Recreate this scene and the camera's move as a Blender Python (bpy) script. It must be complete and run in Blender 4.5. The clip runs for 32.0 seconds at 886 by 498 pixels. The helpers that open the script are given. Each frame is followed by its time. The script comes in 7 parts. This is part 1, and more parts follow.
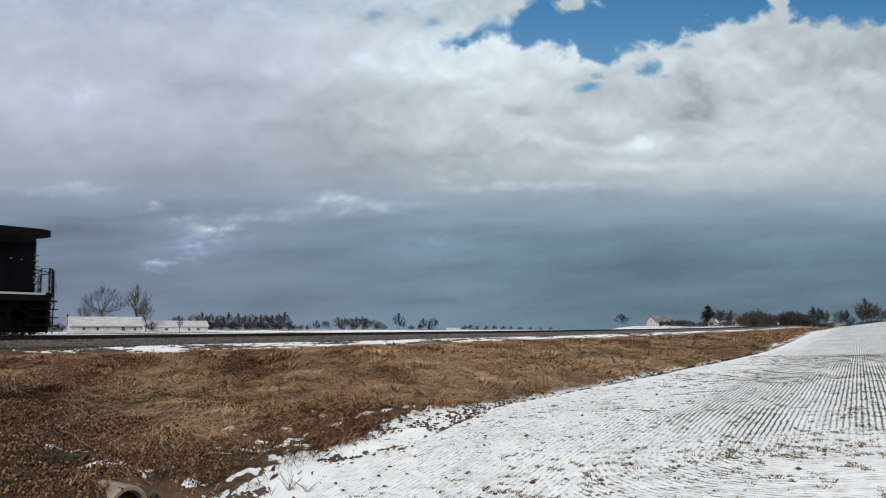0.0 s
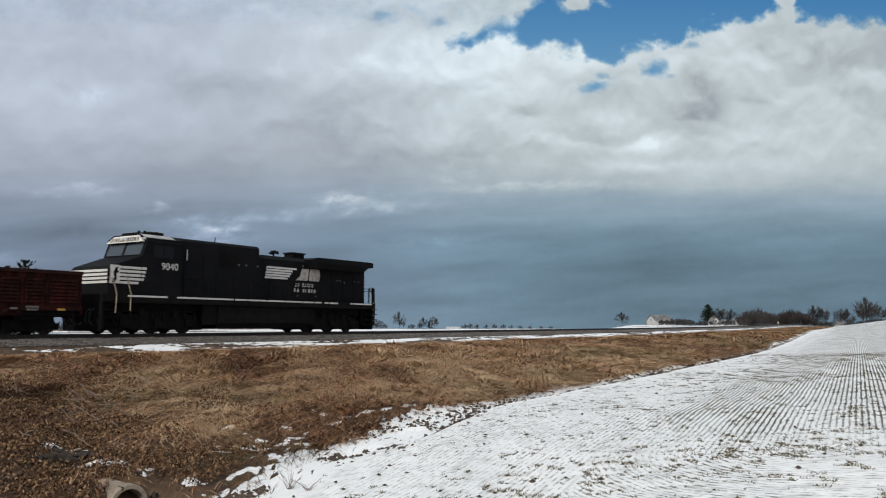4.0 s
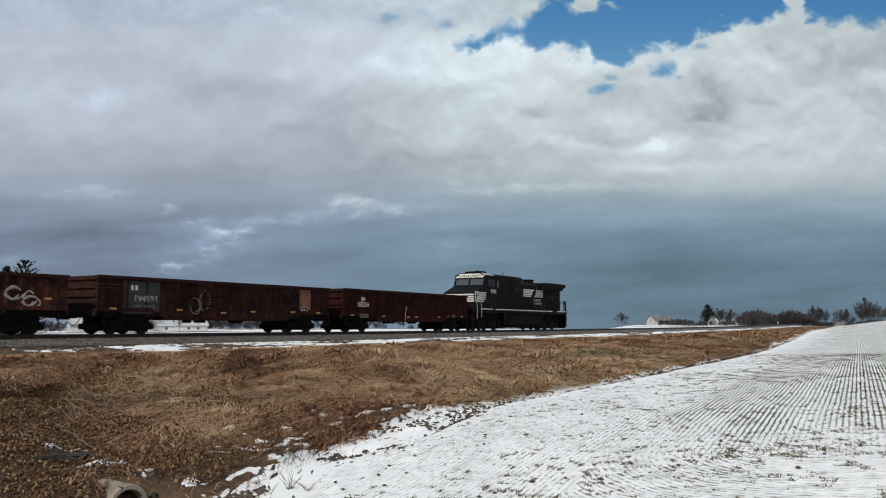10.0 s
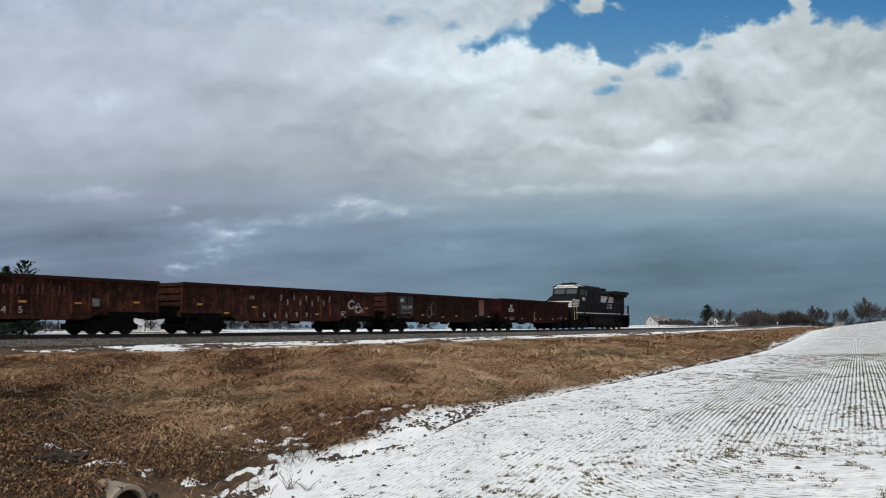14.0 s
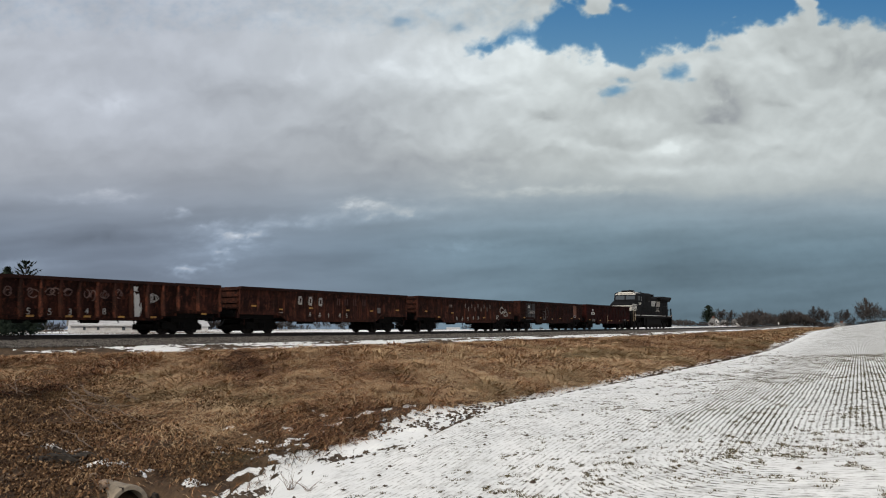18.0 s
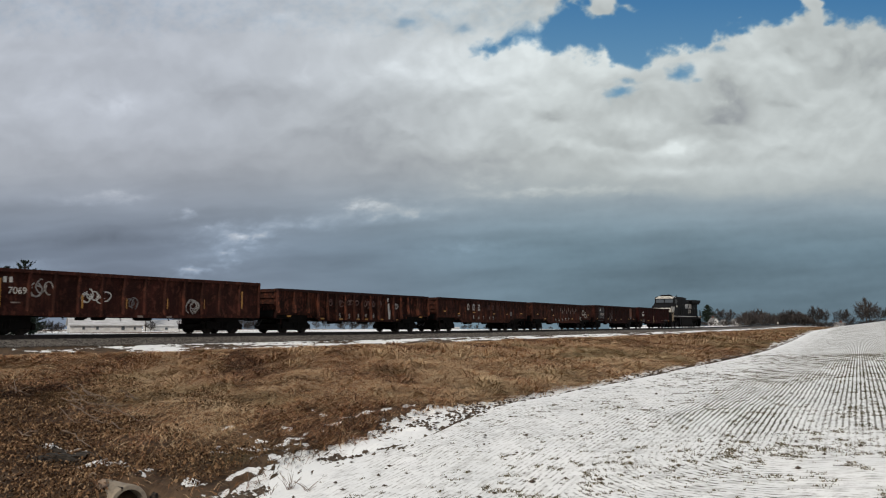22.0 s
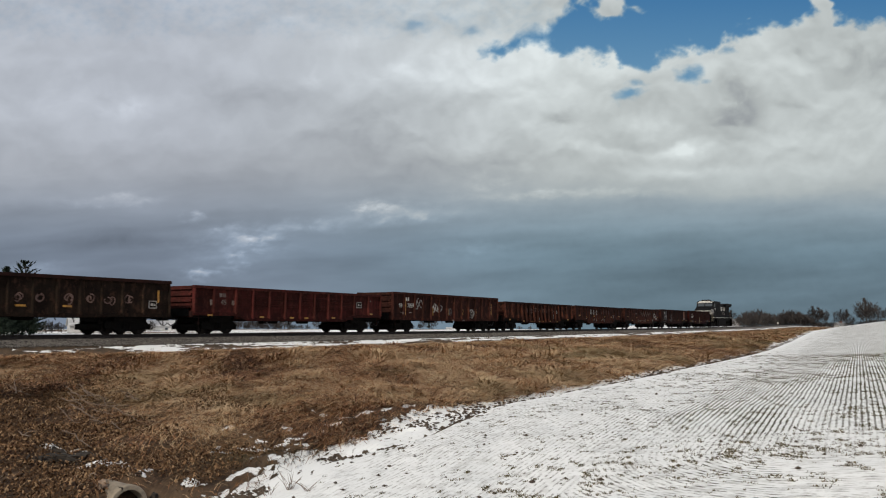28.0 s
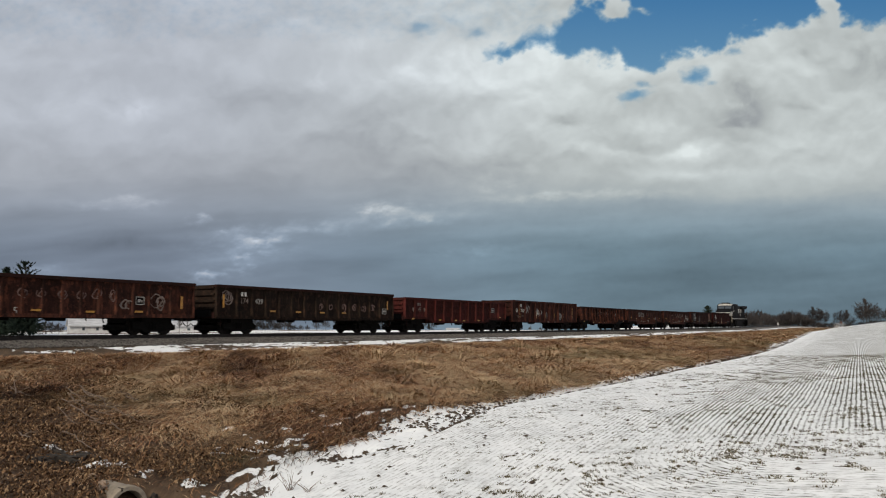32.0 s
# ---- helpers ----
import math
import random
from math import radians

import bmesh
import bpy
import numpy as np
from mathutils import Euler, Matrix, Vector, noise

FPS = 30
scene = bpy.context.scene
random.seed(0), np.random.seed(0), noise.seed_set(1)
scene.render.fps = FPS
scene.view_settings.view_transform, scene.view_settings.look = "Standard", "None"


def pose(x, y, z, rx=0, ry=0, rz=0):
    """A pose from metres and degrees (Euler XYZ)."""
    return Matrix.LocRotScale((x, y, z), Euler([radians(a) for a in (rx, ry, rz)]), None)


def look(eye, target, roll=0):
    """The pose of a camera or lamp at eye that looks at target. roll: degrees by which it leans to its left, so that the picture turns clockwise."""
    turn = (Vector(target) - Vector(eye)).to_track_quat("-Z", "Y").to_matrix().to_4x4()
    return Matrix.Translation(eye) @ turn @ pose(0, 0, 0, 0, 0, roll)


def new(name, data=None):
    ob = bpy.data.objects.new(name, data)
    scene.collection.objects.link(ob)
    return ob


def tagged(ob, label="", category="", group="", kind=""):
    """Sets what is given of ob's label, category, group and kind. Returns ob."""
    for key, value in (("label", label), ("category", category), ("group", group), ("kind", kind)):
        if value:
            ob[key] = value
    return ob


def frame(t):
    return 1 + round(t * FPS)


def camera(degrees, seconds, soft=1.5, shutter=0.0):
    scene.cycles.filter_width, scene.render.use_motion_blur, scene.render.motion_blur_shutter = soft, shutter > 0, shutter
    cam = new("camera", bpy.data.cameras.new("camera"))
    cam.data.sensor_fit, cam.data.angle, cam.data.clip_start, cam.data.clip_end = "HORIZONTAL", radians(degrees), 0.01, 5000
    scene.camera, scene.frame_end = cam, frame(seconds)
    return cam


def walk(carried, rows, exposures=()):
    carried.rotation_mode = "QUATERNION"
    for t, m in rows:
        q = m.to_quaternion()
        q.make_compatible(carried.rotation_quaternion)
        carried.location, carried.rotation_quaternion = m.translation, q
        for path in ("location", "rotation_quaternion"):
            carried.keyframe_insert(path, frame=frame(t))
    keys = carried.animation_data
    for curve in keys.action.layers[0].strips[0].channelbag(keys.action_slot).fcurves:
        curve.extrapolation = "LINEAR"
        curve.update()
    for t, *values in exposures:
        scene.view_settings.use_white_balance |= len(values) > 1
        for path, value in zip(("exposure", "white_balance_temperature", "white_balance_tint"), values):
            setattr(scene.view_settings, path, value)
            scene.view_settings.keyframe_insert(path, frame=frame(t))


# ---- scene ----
SECONDS = 32.0
EYE = (0.0, 0.0, 0.43)
TILT = 5.284
cam = camera(56.38, SECONDS, soft=1.1, shutter=0.4)


def eye_pose(down=0.0, right=0.0):
    """The tripod's pose; it sags and swings by hundredths of a degree."""
    return pose(*EYE, 90 + TILT + down, 0, -right - 0.0) @ pose(0, 0, 0, 0, 0, 0.05)


K = 0.0392
walk(cam, [(t, eye_pose(d * K, r * K)) for t, d, r in (
    (0, 1.3, 0), (2, 1.0, 0), (3.5, 0.3, 0), (5.5, -3.0, 0), (6.2, -2.9, 0), (7, -1.7, 0), (8.5, -0.5, 0.8),
    (10, -0.3, 0.4), (12, 0.0, 0), (14.2, 0.0, 1), (17, 0.2, 1), (18.6, 0.9, -1.4), (20, 0.2, 0), (22, 0.1, 0.4), (23.3, -1.3, 1),
    (25, -0.4, 0), (28, 0.4, 0.4), (29.6, 2.4, 0), (31, 3.0, 0), (32, 1.5, 0.4))],
    exposures=[(0, 0.04, 6200, 9), (14, 0.04, 6200, 9), (17, 0.02, 6500, 10), (19, -0.06, 6600, 10), (32, -0.06, 6600, 10)])

# ---- light ----
SUN_AZ, SUN_EL = 203.0, 38.0          # clockwise from the view's forward axis, and height
world = bpy.data.worlds.new("winter_sky")
scene.world = world
world.use_nodes = True
wt = world.node_tree
sky = wt.nodes.new("ShaderNodeTexSky")
sky.sky_type, sky.sun_disc = "NISHITA", False
sky.sun_elevation, sky.sun_rotation = radians(SUN_EL), radians(SUN_AZ)
wc = wt.nodes.new("ShaderNodeTexCoord")
wn = wt.nodes.new("ShaderNodeTexNoise")
wn.inputs["Scale"].default_value, wn.inputs["Detail"].default_value = 2.2, 4
wr = wt.nodes.new("ShaderNodeValToRGB")
wr.color_ramp.elements[0].position, wr.color_ramp.elements[1].position = 0.34, 0.52
wm = wt.nodes.new("ShaderNodeMix")
wm.data_type = "RGBA"
wm.inputs[7].default_value = (4.6, 4.9, 5.4, 1)
wt.links.new(wc.outputs["Generated"], wn.inputs["Vector"])
wt.links.new(wn.outputs["Fac"], wr.inputs["Fac"])
wt.links.new(wr.outputs["Color"], wm.inputs[0])
wt.links.new(sky.outputs["Color"], wm.inputs[6])
wt.links.new(wm.outputs[2], wt.nodes["Background"].inputs["Color"])
wt.nodes["Background"].inputs["Strength"].default_value = 0.10

sun = new("sun", bpy.data.lights.new("sun", "SUN"))
sun.data.energy, sun.data.angle, sun.data.color = 2.75, radians(1.5), (1.0, 0.905, 0.77)
sa, se = radians(SUN_AZ), radians(SUN_EL)
sun.matrix_basis = look((0, 0, 30), (-math.sin(sa) * math.cos(se), -math.cos(sa) * math.cos(se), 30 - math.sin(se)))


# ---- materials ----
def material(name):
    m = bpy.data.materials.new(name)
    m.use_nodes = True
    return m, m.node_tree, m.node_tree.nodes["Principled BSDF"]


def node(nt, kind, **inputs):
    n = nt.nodes.new(kind)
    for key, value in inputs.items():
        n.inputs[key.replace("_", " ")].default_value = value
    return n


def ramp(nt, source, a, b, ca=(0, 0, 0, 1), cb=(1, 1, 1, 1)):
    r = nt.nodes.new("ShaderNodeValToRGB")
    e = r.color_ramp.elements
    e[0].position, e[1].position, e[0].color, e[1].color = a, b, ca, cb
    nt.links.new(source, r.inputs["Fac"])
    return r.outputs["Color"]


def mixed(nt, fac, a, b):
    n = nt.nodes.new("ShaderNodeMix")
    n.data_type = "RGBA"
    for i, v in ((0, fac), (6, a), (7, b)):
        if isinstance(v, (tuple, float, int)):
            n.inputs[i].default_value = v if i == 0 or len(v) == 4 else (*v, 1)
        else:
            nt.links.new(v, n.inputs[i])
    return n.outputs[2]


def noise_out(nt, scale, detail=4.0, rough=0.55, squash=None, coord="Object"):
    tc = nt.nodes.new("ShaderNodeTexCoord")
    n = node(nt, "ShaderNodeTexNoise", Scale=scale, Detail=detail, Roughness=rough)
    src = tc.outputs[coord]
    if squash:
        mp = nt.nodes.new("ShaderNodeMapping")
        mp.inputs["Scale"].default_value = squash
        nt.links.new(src, mp.inputs["Vector"])
        src = mp.outputs["Vector"]
    nt.links.new(src, n.inputs["Vector"])
    return n.outputs["Fac"]


def calc(nt, op, a, b=None, clamp=False):
    n = nt.nodes.new("ShaderNodeMath")
    n.operation, n.use_clamp = op, clamp
    for i, v in enumerate((a, b)):
        if v is None:
            continue
        if isinstance(v, (int, float)):
            n.inputs[i].default_value = v
        else:
            nt.links.new(v, n.inputs[i])
    return n.outputs[0]


def bumped(nt, bsdf, height, strength=0.4, distance=0.02):
    b = node(nt, "ShaderNodeBump", Strength=strength, Distance=distance)
    nt.links.new(height, b.inputs["Height"])
    nt.links.new(b.outputs["Normal"], bsdf.inputs["Normal"])


def worn(name, base, other, scale=3.0, rough=0.7, metal=0.0, lo=0.4, hi=0.65, squash=None, grit=0.25, fine=None, vary=0.0):
    """A surface of two colours that mix in stains, with finer grain and relief."""
    m, nt, b = material(name)
    n1 = noise_out(nt, scale, 5, 0.6, squash)
    n2 = noise_out(nt, fine or scale * 9, 4, 0.6)
    col = mixed(nt, ramp(nt, n1, lo, hi), base, other)
    dark = tuple(c * 0.6 for c in base)
    col = mixed(nt, calc(nt, "MULTIPLY", ramp(nt, n2, 0.45, 0.75), grit), col, dark)
    if vary:
        oi = nt.nodes.new("ShaderNodeObjectInfo")
        hsv = node(nt, "ShaderNodeHueSaturation")
        v = calc(nt, "MULTIPLY_ADD", oi.outputs["Random"], vary)
        v.node.inputs[2].default_value = 1 - vary / 2
        nt.links.new(v, hsv.inputs["Value"])
        nt.links.new(col, hsv.inputs["Color"])
        col = hsv.outputs["Color"]
    nt.links.new(col, b.inputs["Base Color"])
    b.inputs["Roughness"].default_value, b.inputs["Metallic"].default_value = rough, metal
    bumped(nt, b, n2, 0.25, 0.01)
    return m


def island_tint(name, a, b_, c, rough=0.9):
    """For blades, leaves and twigs: each loose piece takes its own colour."""
    m, nt, b = material(name)
    g = nt.nodes.new("ShaderNodeNewGeometry")
    r = nt.nodes.new("ShaderNodeValToRGB")
    e = r.color_ramp.elements
    e[0].color, e[1].color = (*a, 1), (*c, 1)
    mid = e.new(0.5)
    mid.color = (*b_, 1)
    nt.links.new(g.outputs["Random Per Island"], r.inputs["Fac"])
    nt.links.new(r.outputs["Color"], b.inputs["Base Color"])
    b.inputs["Roughness"].default_value = rough
    b.inputs["Specular IOR Level"].default_value = 0.2
    return m


# ---- mesh helpers ----
class Shape:
    """Collects boxes, bars, tubes and sweeps into one mesh."""

    def __init__(self):
        self.v, self.f = [], []

    def add(self, verts, faces):
        k = len(self.v)
        self.v += [tuple(p) for p in verts]
        self.f += [tuple(i + k for i in f) for f in faces]
        return self

    def box(self, x0, x1, y0, y1, z0, z1):
        vs = [(x, y, z) for x in (x0, x1) for y in (y0, y1) for z in (z0, z1)]
        return self.add(vs, [(0, 1, 3, 2), (4, 6, 7, 5), (0, 4, 5, 1), (2, 3, 7, 6), (0, 2, 6, 4), (1, 5, 7, 3)])

    def bar(self, a, b, w, h=None):
        """A square bar from a to b."""
        h = h or w
        a, b = Vector(a), Vector(b)
        d = (b - a).normalized()
        side = d.cross(Vector((0, 0, 1)))
        side = side.normalized() if side.length > 1e-3 else Vector((1, 0, 0))
        up = side.cross(d)
        vs = [p + side * (sx * w / 2) + up * (sz * h / 2) for p in (a, b) for sx, sz in ((-1, -1), (1, -1), (1, 1), (-1, 1))]
        return self.add(vs, [(3, 2, 1, 0), (4, 5, 6, 7)] + [(i, (i + 1) % 4, 4 + (i + 1) % 4, 4 + i) for i in range(4)])

    def tube(self, pts, radii, n=8, caps=True):
        pts = [Vector(p) for p in pts]
        if isinstance(radii, (int, float)):
            radii = [radii] * len(pts)
        vs, fs = [], []
        for i, p in enumerate(pts):
            d = (pts[min(i + 1, len(pts) - 1)] - pts[max(i - 1, 0)]).normalized()
            side = d.cross(Vector((0.13, 0.21, 1)))
            side = side.normalized() if side.length > 1e-3 else Vector((1, 0, 0))
            up = side.cross(d)
            for k in range(n):
                a = 2 * math.pi * k / n
                vs.append(p + (side * math.cos(a) + up * math.sin(a)) * radii[i])
            if i:
                o = (i - 1) * n
                fs += [(o + k, o + (k + 1) % n, o + n + (k + 1) % n, o + n + k) for k in range(n)]
        if caps:
            fs += [tuple(range(n))[::-1], tuple(range(len(vs) - n, len(vs)))]
        return self.add(vs, fs)

    def disc(self, c, r, half, axis=0, n=20):
        """A round drum about the x (0) or z (2) axis."""
        a, b = list(c), list(c)
        a[axis] -= half
        b[axis] += half
        return self.tube([a, b], r, n)

    def prism(self, outline, x0, x1):
        """An outline in y and z, pushed along x."""
        n = len(outline)
        vs = [(x, y, z) for x in (x0, x1) for y, z in outline]
        return self.add(vs, [tuple(range(n))[::-1], tuple(range(n, 2 * n))] + [(i, (i + 1) % n, n + (i + 1) % n, n + i) for i in range(n)])

    def prism_y(self, outline, y0, y1):
        """An outline in x and z, pushed along y."""
        n = len(outline)
        vs = [(x, y, z) for y in (y0, y1) for x, z in outline]
        return self.add(vs, [tuple(range(n)), tuple(range(n, 2 * n))[::-1]] + [(i, n + i, n + (i + 1) % n, (i + 1) % n) for i in range(n)])

    def mesh(self, name, mat=None):
        me = bpy.data.meshes.new(name)
        me.from_pydata(self.v, [], self.f)
        if mat:
            me.materials.append(mat)
        bm = bmesh.new()
        bm.from_mesh(me)
        bmesh.ops.recalc_face_normals(bm, faces=bm.faces)
        bm.to_mesh(me)
        bm.free()
        return me


def part(name, shape, mat, parent=None, label="", at=None, smooth=False):
    """Links a shape (or a ready mesh) as one mesh object under a thing or a part."""
    me = shape.mesh(name, mat) if isinstance(shape, Shape) else shape
    ob = new(name, me)
    if smooth:
        me.shade_smooth()
    ob.parent = parent
    if at is not None:
        ob.matrix_basis = at
    return tagged(ob, label=label)


def heap(name, verts, faces, mat, smooth=False):
    """One large mesh from arrays of corners and of triangles or quads."""
    me = bpy.data.meshes.new(name)
    verts, faces = np.asarray(verts, np.float32), np.asarray(faces, np.int32)
    me.vertices.add(len(verts))
    me.vertices.foreach_set("co", verts.ravel())
    n, k = faces.shape
    me.loops.add(n * k)
    me.loops.foreach_set("vertex_index", faces.ravel())
    me.polygons.add(n)
    me.polygons.foreach_set("loop_start", np.arange(0, n * k, k, dtype=np.int32))
    me.polygons.foreach_set("loop_total", np.full(n, k, np.int32))
    me.polygons.foreach_set("use_smooth", np.full(n, smooth))
    me.update(calc_edges=True)
    if mat:
        me.materials.append(mat)
    return me


def give(me, name, values):
    a = me.attributes.new(name, "FLOAT", "POINT")
    a.data.foreach_set("value", np.asarray(values, np.float32).ravel())


RNG = np.random.default_rng(5)


def lattice(seed):
    return np.random.default_rng(seed).random((256, 256)).astype(np.float32)


def value_noise(x, y, seed=1):
    g = lattice(seed)
    xi, yi = np.floor(x).astype(int), np.floor(y).astype(int)
    fx, fy = x - xi, y - yi
    fx, fy = fx * fx * (3 - 2 * fx), fy * fy * (3 - 2 * fy)
    a, b = g[xi % 256, yi % 256], g[(xi + 1) % 256, yi % 256]
    c, d = g[xi % 256, (yi + 1) % 256], g[(xi + 1) % 256, (yi + 1) % 256]
    return (a * (1 - fx) + b * fx) * (1 - fy) + (c * (1 - fx) + d * fx) * fy


def fbm(x, y, seed=1, octaves=5, gain=0.5):
    total, amp, norm = 0, 1.0, 0.0
    for i in range(octaves):
        total = total + amp * value_noise(x * 2 ** i + 17.3 * i, y * 2 ** i + 9.1 * i, seed + i)
        norm += amp
        amp *= gain
    return total / norm - 0.5


def step01(a, b, x):
    t = np.clip((x - a) / (b - a), 0, 1)
    return t * t * (3 - 2 * t)


# ---- the plan of the track: heading eases from 36 to 27 degrees right of the view ----
S_STEP = 0.25
S_AXIS = np.arange(-220, 700, S_STEP)
S_IN = np.clip(S_AXIS, -20, 200)
HEADING = np.radians(33.3994 - 0.126475 * S_IN + 0.00120473 * S_IN ** 2 - 3.68781e-6 * S_IN ** 3)
I_ZERO = int(round(220 / S_STEP))
TX = np.concatenate([[0], np.cumsum((np.sin(HEADING)[1:] + np.sin(HEADING)[:-1]) / 2 * S_STEP)])
TY = np.concatenate([[0], np.cumsum((np.cos(HEADING)[1:] + np.cos(HEADING)[:-1]) / 2 * S_STEP)])
TX, TY = TX - TX[I_ZERO] - 18.497, TY - TY[I_ZERO] + 36.870
S_UP = np.clip(S_AXIS, -40, 260)
TZ = -0.000534 * S_UP + 1.3715e-5 * S_UP ** 2


def on_track(s, side=0.0, up=0.0):
    h = np.interp(s, S_AXIS, HEADING)
    return (np.interp(s, S_AXIS, TX) + side * np.cos(h), np.interp(s, S_AXIS, TY) - side * np.sin(h),
            np.interp(s, S_AXIS, TZ) + up)


def to_track(x, y):
    """Distance along the track and to its near side."""
    x, y = np.asarray(x, float), np.asarray(y, float)
    s = (x + 18.497) * 0.49 + (y - 36.87) * 0.87
    for _ in range(6):
        h = np.interp(s, S_AXIS, HEADING)
        dx, dy = x - np.interp(s, S_AXIS, TX), y - np.interp(s, S_AXIS, TY)
        s = np.clip(s + 0.9 * (dx * np.sin(h) + dy * np.cos(h)), -219, 698)
    h = np.interp(s, S_AXIS, HEADING)
    dx, dy = x - np.interp(s, S_AXIS, TX), y - np.interp(s, S_AXIS, TY)
    return s, dx * np.cos(h) - dy * np.sin(h)


EDGE_X, EDGE_Y, EDGE_AZ = 1.0, 23.1, radians(26.6)     # the straight edge of the ploughed field


def field_axes(x, y):
    """Distance into the field from its edge, and along that edge."""
    dx, dy = np.asarray(x) - EDGE_X, np.asarray(y) - EDGE_Y
    return dx * math.cos(EDGE_AZ) - dy * math.sin(EDGE_AZ), dx * math.sin(EDGE_AZ) + dy * math.cos(EDGE_AZ)


def toe(s):
    """Where the bank meets the field: distance from the track, and height."""
    d = np.interp(s, [-30, -10.5, -7, 0, 9.5, 18.6, 34, 50, 86, 140, 200], [27.5, 25.5, 24.5, 24.05, 23.8, 23.4, 22.7, 22, 20, 17.5, 16])
    z = np.interp(s, [-30, -14, -10.5, -7, -2, 9.5, 18.6, 34, 50, 86, 140, 240], [-2.3, -2.3, -2.24, -1.9, -1.69, -1.58, -1.53, -1.55, -1.52, -1.25, -0.4, -0.1])
    return d, z


def snow_edge(s):
    """How far short of the toe the field's snow ends."""
    return np.interp(s, [-14, -10, -8.5, -7, -6, -4.5, -2.5, -0.5, 3, 10, 60], [-0.5, -0.42, -0.45, -0.22, -0.25, -0.65, -0.8, -0.5, -0.5, -0.55, -0.6])


def furrow_line(s):
    """The last plough furrow, beside the toe."""
    return np.interp(s, [-9, -7.8, -7, -5.6, -4, -2.5, -0.3, 4, 20], [0.3, 0.85, 1.4, 1.25, 0.95, 0.6, 0.15, 0.1, 0.1])


def land(x, y, rough=True):
    """Height of the ground."""
    x, y = np.asarray(x, float), np.asarray(y, float)
    s, d = to_track(x, y)
    tz = np.interp(s, S_AXIS, TZ)
    td, tzz = toe(s)
    bed = tz - 0.76
    # bank from the gravel shelf down to the toe, a little hollow near its foot
    k = np.clip((d - 5.0) / (td - 5.0), 0, 1)
    bank = bed + (tzz - bed) * (0.72 * k + 0.28 * k * k)
    e = np.clip(d - td, 0, None)
    slope = 0.045 + 0.10 * step01(60, 230, s)
    field = tzz + slope * 38 * np.tanh(e / 38) - 2.5 * step01(285, 620, s)
    near = np.where(d < td, bank, field) - 0.10 * np.exp(-((d - td) / 0.8) ** 2)
    shelf = tz - 0.40 - 0.36 * np.clip((np.abs(d) - 2.6) / 2.4, 0, 1)
    far_z = -0.95 + 1.25 * step01(60, 330, s) + 0.25 * step01(30, -40, d) * 0
    q = np.clip((-d - 5) / 5, 0, 1)
    far = bed + (far_z - bed) * q
    out, u = np.hypot(x, y), x / np.maximum(y, 1.0)
    far = far - step01(-10, -60, d) * (1.8 * step01(0.235, 0.19, u) * step01(150, 400, out) + 0.0045 * np.clip(out - 430, 0, None))
    far = far + 0.3 * step01(0.185, 0.215, u) * step01(0.30, 0.27, u) * step01(250, 380, out) * step01(-20, -45, d)
    z = np.where(d >= 5, near, np.where(d <= -5, far, np.where(np.abs(d) < 2.4, tz - 0.5, shelf)))
    if rough:
        away = np.hypot(x, y)
        on_bank = step01(5.2, 7, d) * step01(td + 0.5, td - 1.5, d)
        z = z + on_bank * (0.24 * fbm((x - 0.3 * y) / 2.2, y / 8, 3, 3) + 0.28 * fbm(x / 0.7, y / 1.3, 9, 3))
        z = z - 0.34 * np.exp(-((x + 4.5) / 0.6) ** 2 - ((y - 12.75) / 0.75) ** 2)     # the culvert's ditch
        in_field = step01(td - 0.3, td + 1.5, d)
        z = z - 0.13 * np.exp(-((d - td - furrow_line(s)) / 0.22) ** 2) * step01(-9, -6.5, s) * step01(90, 40, s)
        rim = step01(-1.3, -0.8, d - td) * step01(1.1, 0.6, d - td) * step01(-8.5, -6, s) * step01(1.5, -1.5, s)
        z = z + rim * 0.16 * np.clip(fbm(x / 0.2, y / 0.2, 27, 3), -0.1, 0.4)
        z = z + in_field * (0.10 * fbm(x / 5, y / 5, 21, 3) + 0.05 * fbm(x / 0.6, y / 0.6, 25, 2))
        z = z + step01(-8, -16, d) * (0.5 * fbm(x / 26, y / 26, 31, 3))
        z = np.where(away > 900, z - 0.0004 * (away - 900), z)
    return z
# ---- ground ----
def bump2(u, v, cu, cv, ru, rv):
    return np.exp(-(((u - cu) / ru) ** 2 + ((v - cv) / rv) ** 2))


